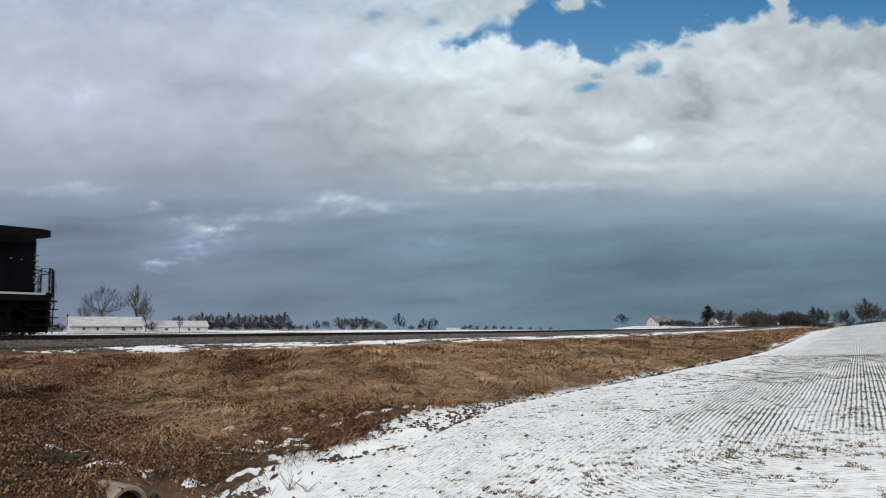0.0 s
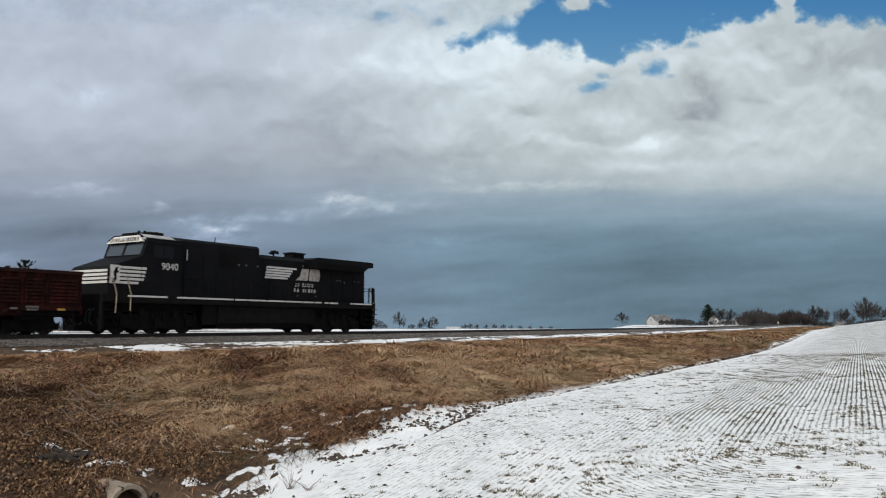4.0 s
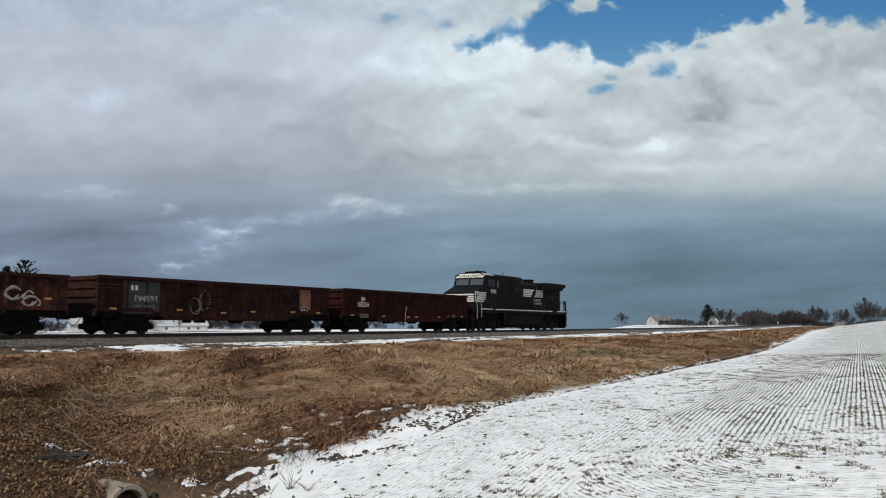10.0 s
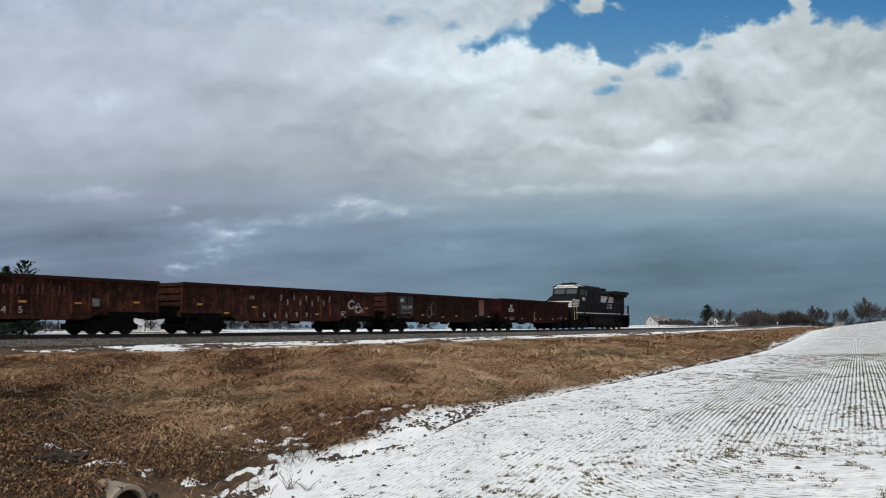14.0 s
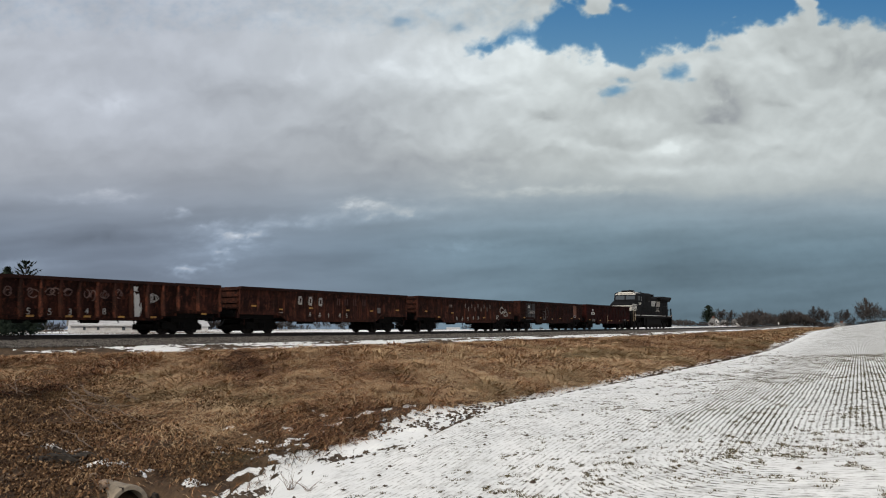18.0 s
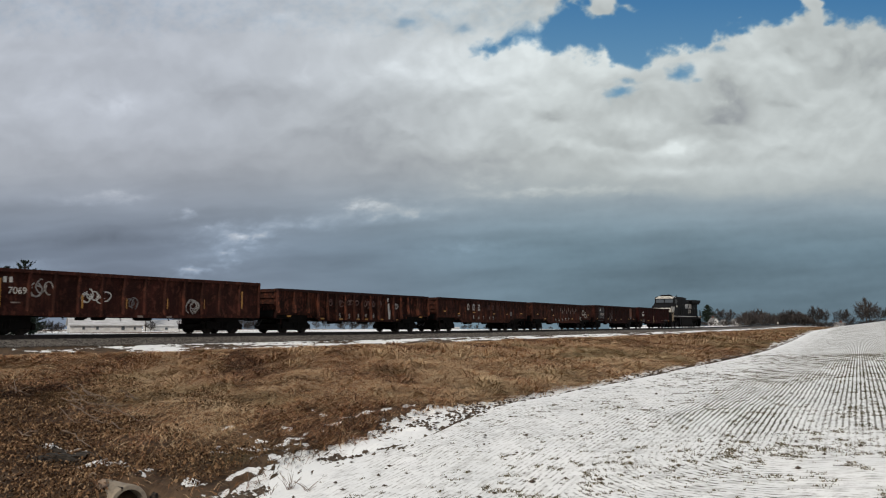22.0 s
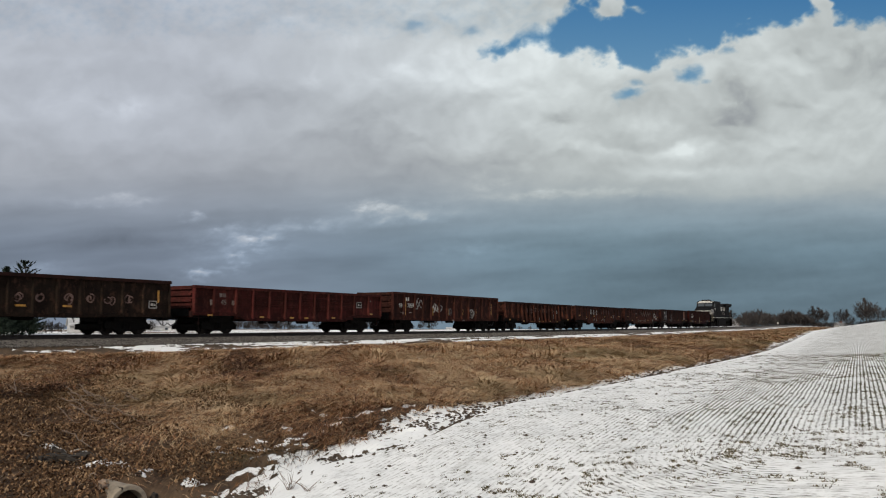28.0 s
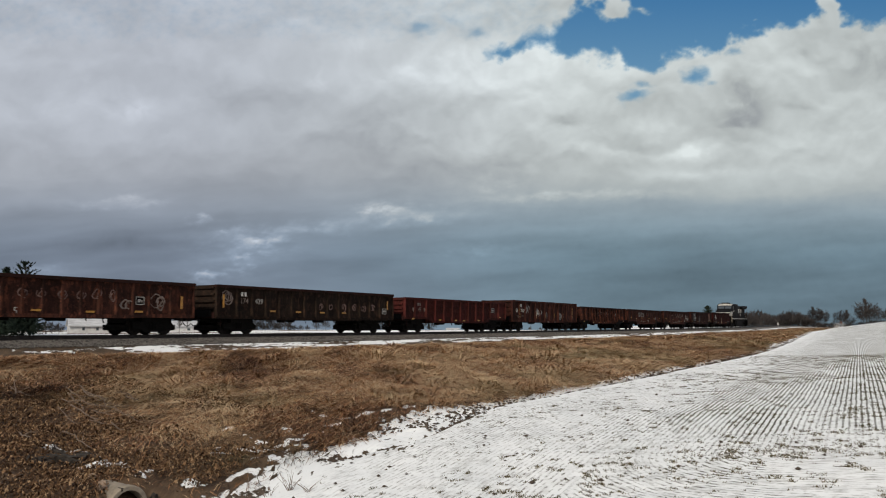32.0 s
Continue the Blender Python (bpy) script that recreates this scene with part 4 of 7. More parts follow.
def reflectors(car, places, x=1.545, w=0.34, h=0.09):
    for y, z in places:
        part("reflector", plate(x, y, z, w, h), YELLOW_TAPE, car, "yellow reflective strip")


def standing(car, places, x=1.56, w=0.10):
    for y, z, h in places:
        part("reflector", plate(x, y, z, w, h), YELLOW_TAPE, car, "upright yellow reflective strip")


def bars(car, name, spots, mat, x=1.49):
    """Lettering that cannot be told, as plain bars."""
    for y, z, w, h in spots:
        part(name, Shape().box(x, x + 0.008, y - w / 2, y + w / 2, z - h / 2, z + h / 2), mat, car)


def framed(car, spots, x):
    """Small stencilled panels: a pale frame round a dark field with a pale bar in it."""
    for y, z, w, h in spots:
        box = part("stencil_panel", plate(x, y, z, w, h, 0.006), UNDER_BLACK, car)
        edge = Shape()
        for dz in (-h / 2, h / 2):
            edge.box(x, x + 0.010, y - w / 2, y + w / 2, z + dz - 0.02, z + dz + 0.02)
        for dy in (-w / 2, w / 2):
            edge.box(x, x + 0.010, y + dy - 0.02, y + dy + 0.02, z - h / 2, z + h / 2)
        part("pale_frame", edge, DIRTY_WHITE, box)
        part("pale_bar", Shape().box(x + 0.006, x + 0.010, y - w * 0.28, y + w * 0.05, z - h * 0.2, z + h * 0.2).box(x + 0.006, x + 0.010, y + w * 0.14, y + w * 0.32, z - h * 0.2, z + h * 0.1), DIRTY_WHITE, box)


OXIDE_DARK = rust_paint("oxide_red_dark", (0.066, 0.014, 0.013), (0.072, 0.025, 0.018), (0.024, 0.010, 0.010), 0.25)
OXIDE_BROWN = rust_paint("brown_soot", (0.060, 0.024, 0.020), (0.090, 0.036, 0.024), (0.022, 0.014, 0.013), 0.35)
RUST_A = rust_paint("rust_brown", (0.085, 0.034, 0.025), (0.125, 0.050, 0.030), (0.028, 0.016, 0.014), 0.5)
RUST_B = rust_paint("rust_orange_brown", (0.100, 0.045, 0.034), (0.155, 0.062, 0.037), (0.036, 0.021, 0.018), 0.6)
RUST_C = rust_paint("rust_dark_patches", (0.072, 0.030, 0.023), (0.140, 0.053, 0.031), (0.020, 0.013, 0.012), 0.62)
BROWN_RED = rust_paint("brown_red", (0.080, 0.029, 0.023), (0.130, 0.055, 0.036), (0.040, 0.019, 0.016), 0.35)
BRIGHT_OXIDE = rust_paint("oxide_red", (0.125, 0.030, 0.028), (0.120, 0.042, 0.032), (0.062, 0.022, 0.019), 0.3)
OLIVE_SOOT = rust_paint("olive_soot", (0.038, 0.030, 0.022), (0.070, 0.042, 0.028), (0.020, 0.015, 0.012), 0.4)
CHORD = worn("dark_chord", (0.030, 0.012, 0.010), (0.016, 0.009, 0.008), 2.0, 0.9)
CHORD.node_tree.nodes["Principled BSDF"].inputs["Specular IOR Level"].default_value = 0.1


def car_one():
    c = gondola("oxide-red ribbed steel gondola car with white lettering", OXIDE_DARK, OXIDE_DARK, 2.82, 14, ribs=True, skip_ribs=(1,), post=0.035, chord=CHORD)
    bars(c, "company_mark", [(-6.17, 2.17, 0.13, 0.24), (-5.93, 2.17, 0.13, 0.24)], PALE_PAINT)
    writing("car_number", "585324", 0.44, PALE_PAINT, c, 1.49, -6.02, 1.79, 0.98)
    bars(c, "stencil_block", [(-5.98, 1.13, 1.0, 0.10), (-5.98, 0.98, 0.9, 0.10)], GREY_STENCIL, 1.535)
    bars(c, "stencil_block", [(5.9, 1.2, 0.6, 0.08), (5.9, 1.08, 0.5, 0.08), (5.1, 1.12, 0.3, 0.08)], GREY_STENCIL, 1.535)
    reflectors(c, [(-3.71, 1.05), (-0.60, 1.02), (0.47, 1.04), (3.67, 1.05), (7.22, 1.10), (-7.3, 1.1)])
    part("hand_brake_lever", Shape().tube([(1.55, -1.0, 0.78), (1.58, -1.05, 1.2), (1.56, -0.95, 1.62), (1.54, -0.75, 1.72)], 0.022, 6), HANDRAIL, c)
    return c


def car_two():
    c = gondola("sooty brown ribbed gondola car with pale spray-painted loops", OXIDE_BROWN, OXIDE_BROWN, 2.75, 14, ribs=True, skip_ribs=(1, 2, 12), post=0.035, chord=CHORD)
    part("primer_patch", plate(1.442, 6.02, 1.95, 1.02, 1.20, 0.02), FADED_ORANGE, c, "faded orange patch")
    part("dark_patch", plate(1.442, -5.75, 1.75, 2.1, 1.55, 0.012), worn("black_patch", (0.016, 0.017, 0.018), (0.03, 0.03, 0.03), 3), c, "fresh black patch behind the lettering")
    bars(c, "company_mark", [(-6.33, 2.22, 0.13, 0.24), (-6.09, 2.22, 0.13, 0.24)], PALE_PAINT)
    writing("car_number", "194591", 0.42, DIRTY_WHITE, c, 1.49, -5.52, 1.69, 1.15)
    bars(c, "stencil_block", [(-6.0, 1.35, 0.4, 0.06), (-5.3, 1.35, 0.7, 0.04), (-6.0, 1.22, 0.4, 0.06), (-5.3, 1.22, 0.7, 0.04)], GREY_STENCIL)
    part("spray_mark", scrawl(1.49, -2.1, 1.55, 0.72, 4, 3), GREY_STENCIL, c, "grey spray-painted loops")
    framed(c, [(5.96, 1.35, 0.5, 0.30)], 1.47)
    reflectors(c, [(-3.51, 1.20), (-0.57, 1.09), (1.60, 1.18), (4.87, 1.21), (7.14, 1.18), (-7.4, 1.2)])
    return c


def car_three():
    c = gondola("rusty brown gondola car with widely spaced white digits", RUST_A, CHORD, 2.64, 16, 1.6, 1.4, post=0.05)
    for y, z, ch in ((-2.29, 1.01, "6"), (-1.40, 0.99, "6"), (-0.45, 0.97, "5"), (0.46, 1.04, "9"), (1.33, 1.02, "7")):
        writing("car_number", ch, 0.42, DIRTY_WHITE, c, 1.50, y, z)
    bars(c, "company_mark", [(-3.38, 1.98, 0.14, 0.2), (-3.18, 1.98, 0.14, 0.2)], FADED_WHITE)
    bars(c, "faded_lettering", [(y, 2.05 - 0.25 * (k % 2), 0.12, 0.35) for k, y in enumerate(np.arange(-0.9, 4.0, 0.55))], FADED_WHITE)
    part("spray_mark", scrawl(1.50, 5.9, 1.65, 0.45, 8, 3), DIRTY_WHITE, c, "white spray-painted scrawl")
    part("spray_mark", scrawl(1.50, 6.5, 1.5, 0.42, 9, 3), DIRTY_WHITE, c, "white spray-painted scrawl")
    framed(c, [(4.91, 1.13, 0.42, 0.34)], 1.49)
    reflectors(c, [(-7.10, 1.52), (-3.12, 1.45), (2.22, 1.12), (7.25, 1.57), (-5.2, 1.1)])
    return c


GHOST = worn("ghost_letter", (0.085, 0.034, 0.026), (0.05, 0.02, 0.017), 3, 0.85)
GHOST_PALE = worn("pale_ghost_letter", (0.20, 0.125, 0.105), (0.07, 0.035, 0.028), 3, 0.85)


def car_four():
    c = gondola("rust-brown gondola car with large faded white letters", RUST_A, CHORD, 2.60, 16, 1.6, 1.4, post=0.08, taper=True, hollow=0.025)
    for y, z in ((-3.21, 1.94), (-2.28, 1.93), (-1.32, 1.90)):
        part("company_mark", Shape().prism([(y - 0.17, z - 0.24), (y + 0.12, z - 0.27), (y + 0.18, z + 0.1), (y + 0.1, z + 0.27), (y - 0.14, z + 0.25), (y - 0.19, z)], 1.455, 1.468), DIRTY_WHITE, c)
        part("mark_gap", plate(1.46, y, z, 0.12, 0.26, 0.012), RUST_A, c)
    for y, z, ch in ((-2.34, 1.12, "6"), (-1.43, 1.07, "6"), (-0.58, 1.06, "1"), (0.54, 1.06, "4"), (1.26, 1.07, "5")):
        writing("car_number", ch, 0.42, DIRTY_WHITE, c, 1.50, y, z)
    bars(c, "faded_lettering", [(y + k, 1.95, 0.08, 0.42) for y in (0.4, 1.2, 2.1, 3.1) for k in (-0.11, 0.11)], GHOST)
    bars(c, "company_mark", [(4.76, 1.47, 0.45, 0.36)], GREY_STENCIL)
    reflectors(c, [(-7.19, 1.54), (-4.98, 1.38), (-2.31, 1.50), (1.30, 1.43), (3.87, 1.42), (6.92, 1.52)])
    bars(c, "stencil_block", [(-4.98, 1.2, 0.5, 0.06)], FADED_WHITE)
    return c


def car_five():
    c = gondola("dented rusty gondola car with deep ribs and a white splash", RUST_C, CHORD, 2.58, 16, 1.6, 1.4, post=0.27, taper=True, hollow=0.06)
    for y, z, ch in ((-2.35, 1.03, "5"), (-1.38, 1.01, "5"), (-0.42, 1.02, "3"), (0.40, 1.06, "4"), (1.29, 1.07, "8")):
        writing("car_number", ch, 0.42, DIRTY_WHITE, c, 1.50, y, z)
    m = Shape().prism([(2.80, 0.82), (2.78, 1.1), (2.86, 1.32), (2.79, 1.52), (2.84, 1.78), (2.76, 1.98), (2.92, 2.04), (3.02, 1.9), (3.16, 1.98), (3.24, 1.72), (3.20, 1.4), (3.30, 1.2), (3.26, 0.9), (3.12, 0.78), (3.06, 0.9), (2.94, 0.76)], 1.447, 1.462)
    m.prism([(2.86, 2.08), (2.82, 2.22), (2.92, 2.34), (3.02, 2.28), (3.14, 2.32), (3.06, 2.18), (3.10, 2.06), (2.98, 2.10)], 1.447, 1.462)
    m.prism([(3.30, 1.55), (3.27, 1.30), (3.33, 1.02), (3.36, 1.3)], 1.447, 1.462)
    part("paint_splash", m, PALE_PAINT, c, "tall ragged splash of white paint")
    for y, sd in ((-3.27, 11), (-2.3, 12), (-1.3, 13), (-0.4, 14), (0.5, 15), (1.3, 16), (2.0, 17)):
        part("faded_lettering", scrawl(1.475, y, 1.88, 0.26, sd, 2), GHOST_PALE, c)
    part("spray_mark", scrawl(1.475, 3.95, 1.74, 0.28, 21, 4), DIRTY_WHITE, c, "white spray-painted scrawl")
    reflectors(c, [(-7.22, 0.98), (-4.16, 0.86), (-2.30, 0.84), (-0.50, 0.84), (0.4, 0.84), (2.17, 0.84), (3.97, 0.84), (7.09, 1.04)], 1.55)
    return c


def car_six():
    c = gondola("tall brown-red gondola car with upright yellow reflectors", BROWN_RED, CHORD, 2.81, 13, 1.25, 1.2, post=0.14, belly=0.80, ends=0.84, chord=BROWN_RED)
    bars(c, "company_mark", [(-6.38, 2.34, 0.14, 0.24), (-6.12, 2.34, 0.14, 0.24)], PALE_PAINT)
    writing("car_number", "58", 0.42, PALE_PAINT, c, 1.47, -7.11, 1.86)
    writing("car_number", "7069", 0.42, PALE_PAINT, c, 1.47, -5.80, 1.87)
    part("spray_mark", scrawl(1.47, -4.67, 2.0, 0.42, 31, 4), DIRTY_WHITE, c, "pale round spray-painted mark")
    part("spray_mark", scrawl(1.47, -2.35, 1.75, 0.34, 32, 4), PALE_PAINT, c, "white spray-painted scrawl")
    part("spray_mark", scrawl(1.47, -1.6, 1.7, 0.36, 35, 2), PALE_PAINT, c, "white spray-painted scrawl")
    part("spray_mark", scrawl(1.47, -0.02, 1.43, 0.34, 33, 3), GREY_STENCIL, c, "grey spray-painted scrawl")
    part("spray_mark", scrawl(1.47, 3.4, 1.38, 0.42, 34, 4), DIRTY_WHITE, c, "white spray-painted scrawl")
    bars(c, "stencil_block", [(-7.0, 1.38, 0.5, 0.06), (-6.9, 1.28, 0.3, 0.06), (-5.9, 1.38, 0.4, 0.06), (0.3, 0.85, 0.3, 0.1), (2.0, 0.85, 0.3, 0.1)], FADED_WHITE, 1.54)
    standing(c, [(-6.63, 1.78, 1.2), (-2.83, 1.49, 0.6), (-0.53, 1.45, 0.5), (1.84, 1.50, 0.5), (4.18, 1.52, 0.5), (6.83, 1.81, 0.95)])
    bars(c, "stencil_block", [(-6.0, 2.5, 0.5, 0.10)], FADED_WHITE, 1.30)
    return c


def car_seven():
    c = gondola("red gondola car with ribbed panels and faded lettering", BRIGHT_OXIDE, CHORD, 2.52, 12, 1.05, 1.2, ribs=True, skip_ribs=(0, 1, 10, 11), post=0.15, ends=0.96, chord=BRIGHT_OXIDE)
    writing("car_number", "45", 0.42, FADED_WHITE, c, 1.47, -6.09, 1.66)
    bars(c, "company_mark", [(-6.3, 2.05, 0.2, 0.2), (-6.05, 2.05, 0.2, 0.2), (-6.95, 1.66, 0.2, 0.3), (-5.4, 1.66, 0.2, 0.25)], FADED_WHITE, 1.47)
    framed(c, [(5.85, 1.78, 0.5, 0.34)], 1.45)
    bars(c, "stencil_block", [(7.0, 2.05, 0.35, 0.08)], FADED_WHITE, 1.45)
    reflectors(c, [(-7.11, 0.98), (-3.26, 0.91), (-0.77, 0.89), (0.53, 0.88), (3.08, 0.91), (7.02, 1.20)], 1.55)
    return c


def car_eight():
    c = gondola("sooty olive-brown gondola car with ghost lettering", OLIVE_SOOT, CHORD, 2.65, 14, 1.4, 1.05, post=0.13, belly=0.80, ends=0.84, taper=True)
    bars(c, "company_mark", [(-6.3, 2.19, 0.13, 0.24), (-6.04, 2.19, 0.13, 0.24)], PALE_PAINT)
    writing("car_number", "174", 0.42, FADED_WHITE, c, 1.47, -6.1, 1.80)
    writing("car_number", "429", 0.42, DIRTY_WHITE, c, 1.47, -4.95, 1.80)
    part("spray_mark", scrawl(1.47, -7.2, 1.95, 0.4, 41, 5), FADED_WHITE, c, "pale spray-painted scrawl")
    for k, y in enumerate((0.4, 1.50, 2.61, 3.79, 4.79, 5.9)):
        part("faded_lettering", scrawl(1.475, y, 1.62, 0.22, 50 + k, 2), GHOST_PALE, c)
    framed(c, [(7.19, 1.45, 0.42, 0.34)], 1.46)
    reflectors(c, [(-3.9, 1.29), (-1.70, 1.27), (0.51, 1.27), (2.64, 1.28)], 1.55, 0.44)
    standing(c, [(-7.72, 1.78, 0.7), (7.43, 1.85, 0.6)])
    return c


def car_nine():
    c = gondola("rust-streaked brown gondola car with ghost lettering", RUST_B, CHORD, 2.63, 16, 1.6, 1.4, post=0.13, belly=0.80, ends=0.84, taper=True, hollow=0.03)
    for y, ch in ((-1.19, "5"), (0.9, "1"), (1.8, "1")):
        writing("car_number", ch, 0.42, DIRTY_WHITE if ch == "5" else FADED_WHITE, c, 1.48, y, 1.06)
    for k, y in enumerate((-3.0, -2.0, -1.0, 0.0, 0.9, 1.8, 2.7, 3.6)):
        part("faded_lettering", scrawl(1.475, y, 1.85, 0.25, 60 + k, 2), GHOST_PALE, c)
    part("spray_mark", scrawl(1.47, 5.9, 1.6, 0.4, 70, 4), FADED_WHITE, c, "pale spray-painted scrawl")
    part("spray_mark", scrawl(1.47, 4.2, 1.45, 0.25, 71, 3), FADED_WHITE, c, "pale spray-painted scrawl")
    framed(c, [(4.95, 1.65, 0.45, 0.36)], 1.46)
    reflectors(c, [(-0.33, 1.11), (2.25, 1.08), (4.84, 1.12), (-5.0, 1.1)], 1.55, 0.44)
    standing(c, [(7.35, 1.62, 0.62)], 1.56, 0.14)
    return c


def locomotive():
    lo = tagged(new("diesel_locomotive"), "black diesel locomotive with white stripes, running cab-last", "locomotive")
    B, U = LOCO_BLACK, UNDER_BLACK
    # frame and walkway
    part("frame", Shape().box(-1.50, 1.50, -10.45, 10.45, 1.50, 1.70).box(-0.9, 0.9, -10.2, 10.2, 1.05, 1.50), U, lo)
    segs = [(-9.07, -6.76), (-6.16, -2.3), (-2.17, -1.29), (-1.2, 0.21), (0.3, 1.76), (1.84, 3.27), (3.38, 4.29), (4.4, 5.03), (5.3, 5.72), (5.83, 6.65), (7.91, 8.12), (8.22, 10.2)]
    for a, b in segs:
        part("sill_stripe", Shape().box(1.50, 1.512, a, b, 1.765, 1.85), PALE_PAINT, lo, "white stripe along the walkway edge")
        part("sill_stripe", Shape().box(-1.512, -1.50, a, b, 1.765, 1.85), PALE_PAINT, lo, "white stripe along the walkway edge")
    part("walkway", Shape().box(-1.50, 1.50, -10.45, 10.45, 1.70, 1.86), U, lo)
    # long hood, in three heights
    def hood(y0, y1, half, z1, ch=0.22):
        return Shape().prism_y([(-half, 1.78), (half, 1.78), (half, z1 - ch), (half - ch * 1.2, z1), (-half + ch * 1.2, z1), (-half, z1 - ch)], y0, y1)
    part("cabinet_hood", hood(-5.95, -0.22, 1.30, 4.88, 0.14), B, lo)
    part("engine_hood", hood(-0.21, 4.3, 1.02, 4.50), B, lo)
    part("radiator_hood", hood(4.1, 9.98, 1.02, 4.36), B, lo)
    wing = Shape().prism([(4.3, 3.92), (4.05, 4.42), (4.75, 4.60), (9.9, 4.62), (10.32, 4.58), (10.32, 4.28), (9.75, 4.20), (9.3, 3.92)], -1.52, 1.52)
    part("radiator_wing", wing, B, lo)
    gr = Shape()
    for k in range(9):
        gr.box(1.52, 1.535, 4.6, 9.1, 3.98 + 0.035 * k, 3.995 + 0.035 * k)
    part("radiator_grille", gr, U, lo)
    for k in range(9):
        y = -0.15 + k * 1.12
        part("hood_door", Shape().box(1.02, 1.045, y, y + 1.05, 1.95, 3.95 if k < 4 else 3.75), B, lo)
        part("hood_door", Shape().box(-1.045, -1.02, y, y + 1.05, 1.95, 3.75), B, lo)
    latch = Shape().box(1.045, 1.06, -0.04, 0.04, -0.04, 0.04).mesh("door_latch", GREY_STENCIL)
    for y, z in ((-0.02, 3.97), (3.8, 4.02), (7.09, 3.28), (7.39, 3.29), (7.8, 3.18), (8.88, 3.31), (9.33, 3.27), (3.3, 2.2), (5.0, 2.2)):
        part("door_latch", latch, None, lo, at=pose(0, y, z))
    for y, z in ((-1.8, 3.75), (-1.25, 3.75), (-0.35, 3.75)):
        part("door_latch", latch, None, lo, at=pose(0.27, y, z))
    lv = Shape()
    for k in range(10):
        lv.box(1.30, 1.325, -3.2, -1.9, 3.6 + 0.09 * k, 3.645 + 0.09 * k)
    part("louvres", lv, U, lo)
    for y0, y1, zt in ((-5.6, -4.4, 4.2), (-4.3, -3.55, 4.2), (-3.4, -2.2, 3.35), (-2.1, -0.85, 3.35)):
        part("cabinet_door", Shape().box(1.30, 1.32, y0, y1, 1.9, zt), B, lo)
    part("grab_rail", Shape().tube([(1.36, -5.46, 3.75), (1.36, -5.46, 4.30)], 0.03, 6), PALE_PAINT, lo, "white upright grab rail")
    part("exhaust_stack", Shape().box(-0.35, 0.35, 3.6, 4.65, 4.40, 4.88).box(-0.4, 0.4, 3.52, 4.75, 4.82, 4.90), U, lo)
    horn = Shape()
    for k, (dx, dy) in enumerate(((0, 0), (0.1, 0.25), (-0.1, 0.25))):
        horn.tube([(dx, 2.3 + dy - 0.4, 4.74 + 0.06 * k), (dx, 2.3 + dy, 4.74 + 0.06 * k)], [0.04, 0.10], 8)
    horn.bar((0, 2.3, 4.48), (0, 2.3, 4.8), 0.07)
    part("air_horn", horn, U, lo)
    part("antenna", Shape().tube([(0.6, -2.95, 4.86), (0.6, -2.9, 5.22)], 0.025, 6), U, lo)
    part("end_headlight", Shape().box(-0.35, 0.35, 9.9, 9.98, 3.5, 3.7), LENS, lo)
    # cab and nose
    cab_out = [(-8.35, 1.86), (-8.35, 3.72), (-8.05, 4.55), (-7.95, 4.66), (-5.95, 4.66), (-5.95, 1.86)]
    part("cab", Shape().prism(cab_out, -1.50, 1.50), B, lo)
    for y0, y1, z1, half in ((-7.95, -7.45, 5.02, 0.62), (-7.35, -6.55, 5.10, 0.78), (-6.5, -6.15, 5.0, 0.45)):
        part("roof_box", Shape().prism_y([(-half, 4.88), (half, 4.88), (half, z1 - 0.05), (half - 0.06, z1), (-half + 0.06, z1), (-half, z1 - 0.05)], y0, y1), U, lo)
    for k in range(5):
        part("roof_vent", Shape().disc((0.42, -7.75 + 0.36 * k, 5.05 + 0.03 * (k % 2)), 0.07, 0.07, 2, 10), U, lo)
    part("cab_roof", Shape().prism_y([(-1.52, 4.50), (1.52, 4.50), (1.45, 4.70), (1.0, 4.90), (-1.0, 4.90), (-1.45, 4.70)], -8.12, -5.90), B, lo)
    # near roof slope only: sun glint put into a paler grey
    part("roof_glint", Shape().add([(1.455, -8.14, 4.705), (1.455, -6.3, 4.705), (1.0, -6.3, 4.908), (1.0, -8.14, 4.908)], [(0, 1, 2, 3)]).box(1.0, 1.46, -8.16, -8.12, 4.60, 4.72), worn("glint_grey_roof", (0.42, 0.42, 0.41), (0.22, 0.22, 0.22), 3), lo, "grey roof slope, paled for the sun's glint")
    # pale boards, in a brighter white that also carries the sun's glare
    part("number_boards", Shape().add([(-1.38, -8.28, 4.50), (1.38, -8.28, 4.50), (0.95, -8.13, 4.84), (-0.95, -8.13, 4.84), (-1.38, -8.0, 4.50), (1.38, -8.0, 4.50), (0.95, -8.0, 4.84), (-0.95, -8.0, 4.84)], [(0, 1, 2, 3), (4, 7, 6, 5), (0, 4, 5, 1), (1, 5, 6, 2), (2, 6, 7, 3), (3, 7, 4, 0)]), PALE_PAINT, lo, "pale number boards over the windscreen")
    part("cab_headlights", Shape().disc((-0.14, -8.28, 4.66), 0.09, 0.04, n=12).disc((0.14, -8.28, 4.66), 0.09, 0.04, n=12), LENS, lo)
    for k in range(12):
        x = -1.05 + 0.19 * k
        part("number_bar", Shape().bar((x, -8.275, 4.56), (x * 0.93, -8.19, 4.75), 0.09, 0.03), GREY_STENCIL, lo)
    for x0, x1 in ((-1.30, -0.09), (0.09, 1.30)):
        vs = [(x0, -8.335, 3.86), (x1, -8.335, 3.86), (x1, -8.11, 4.44), (x0, -8.11, 4.44)]
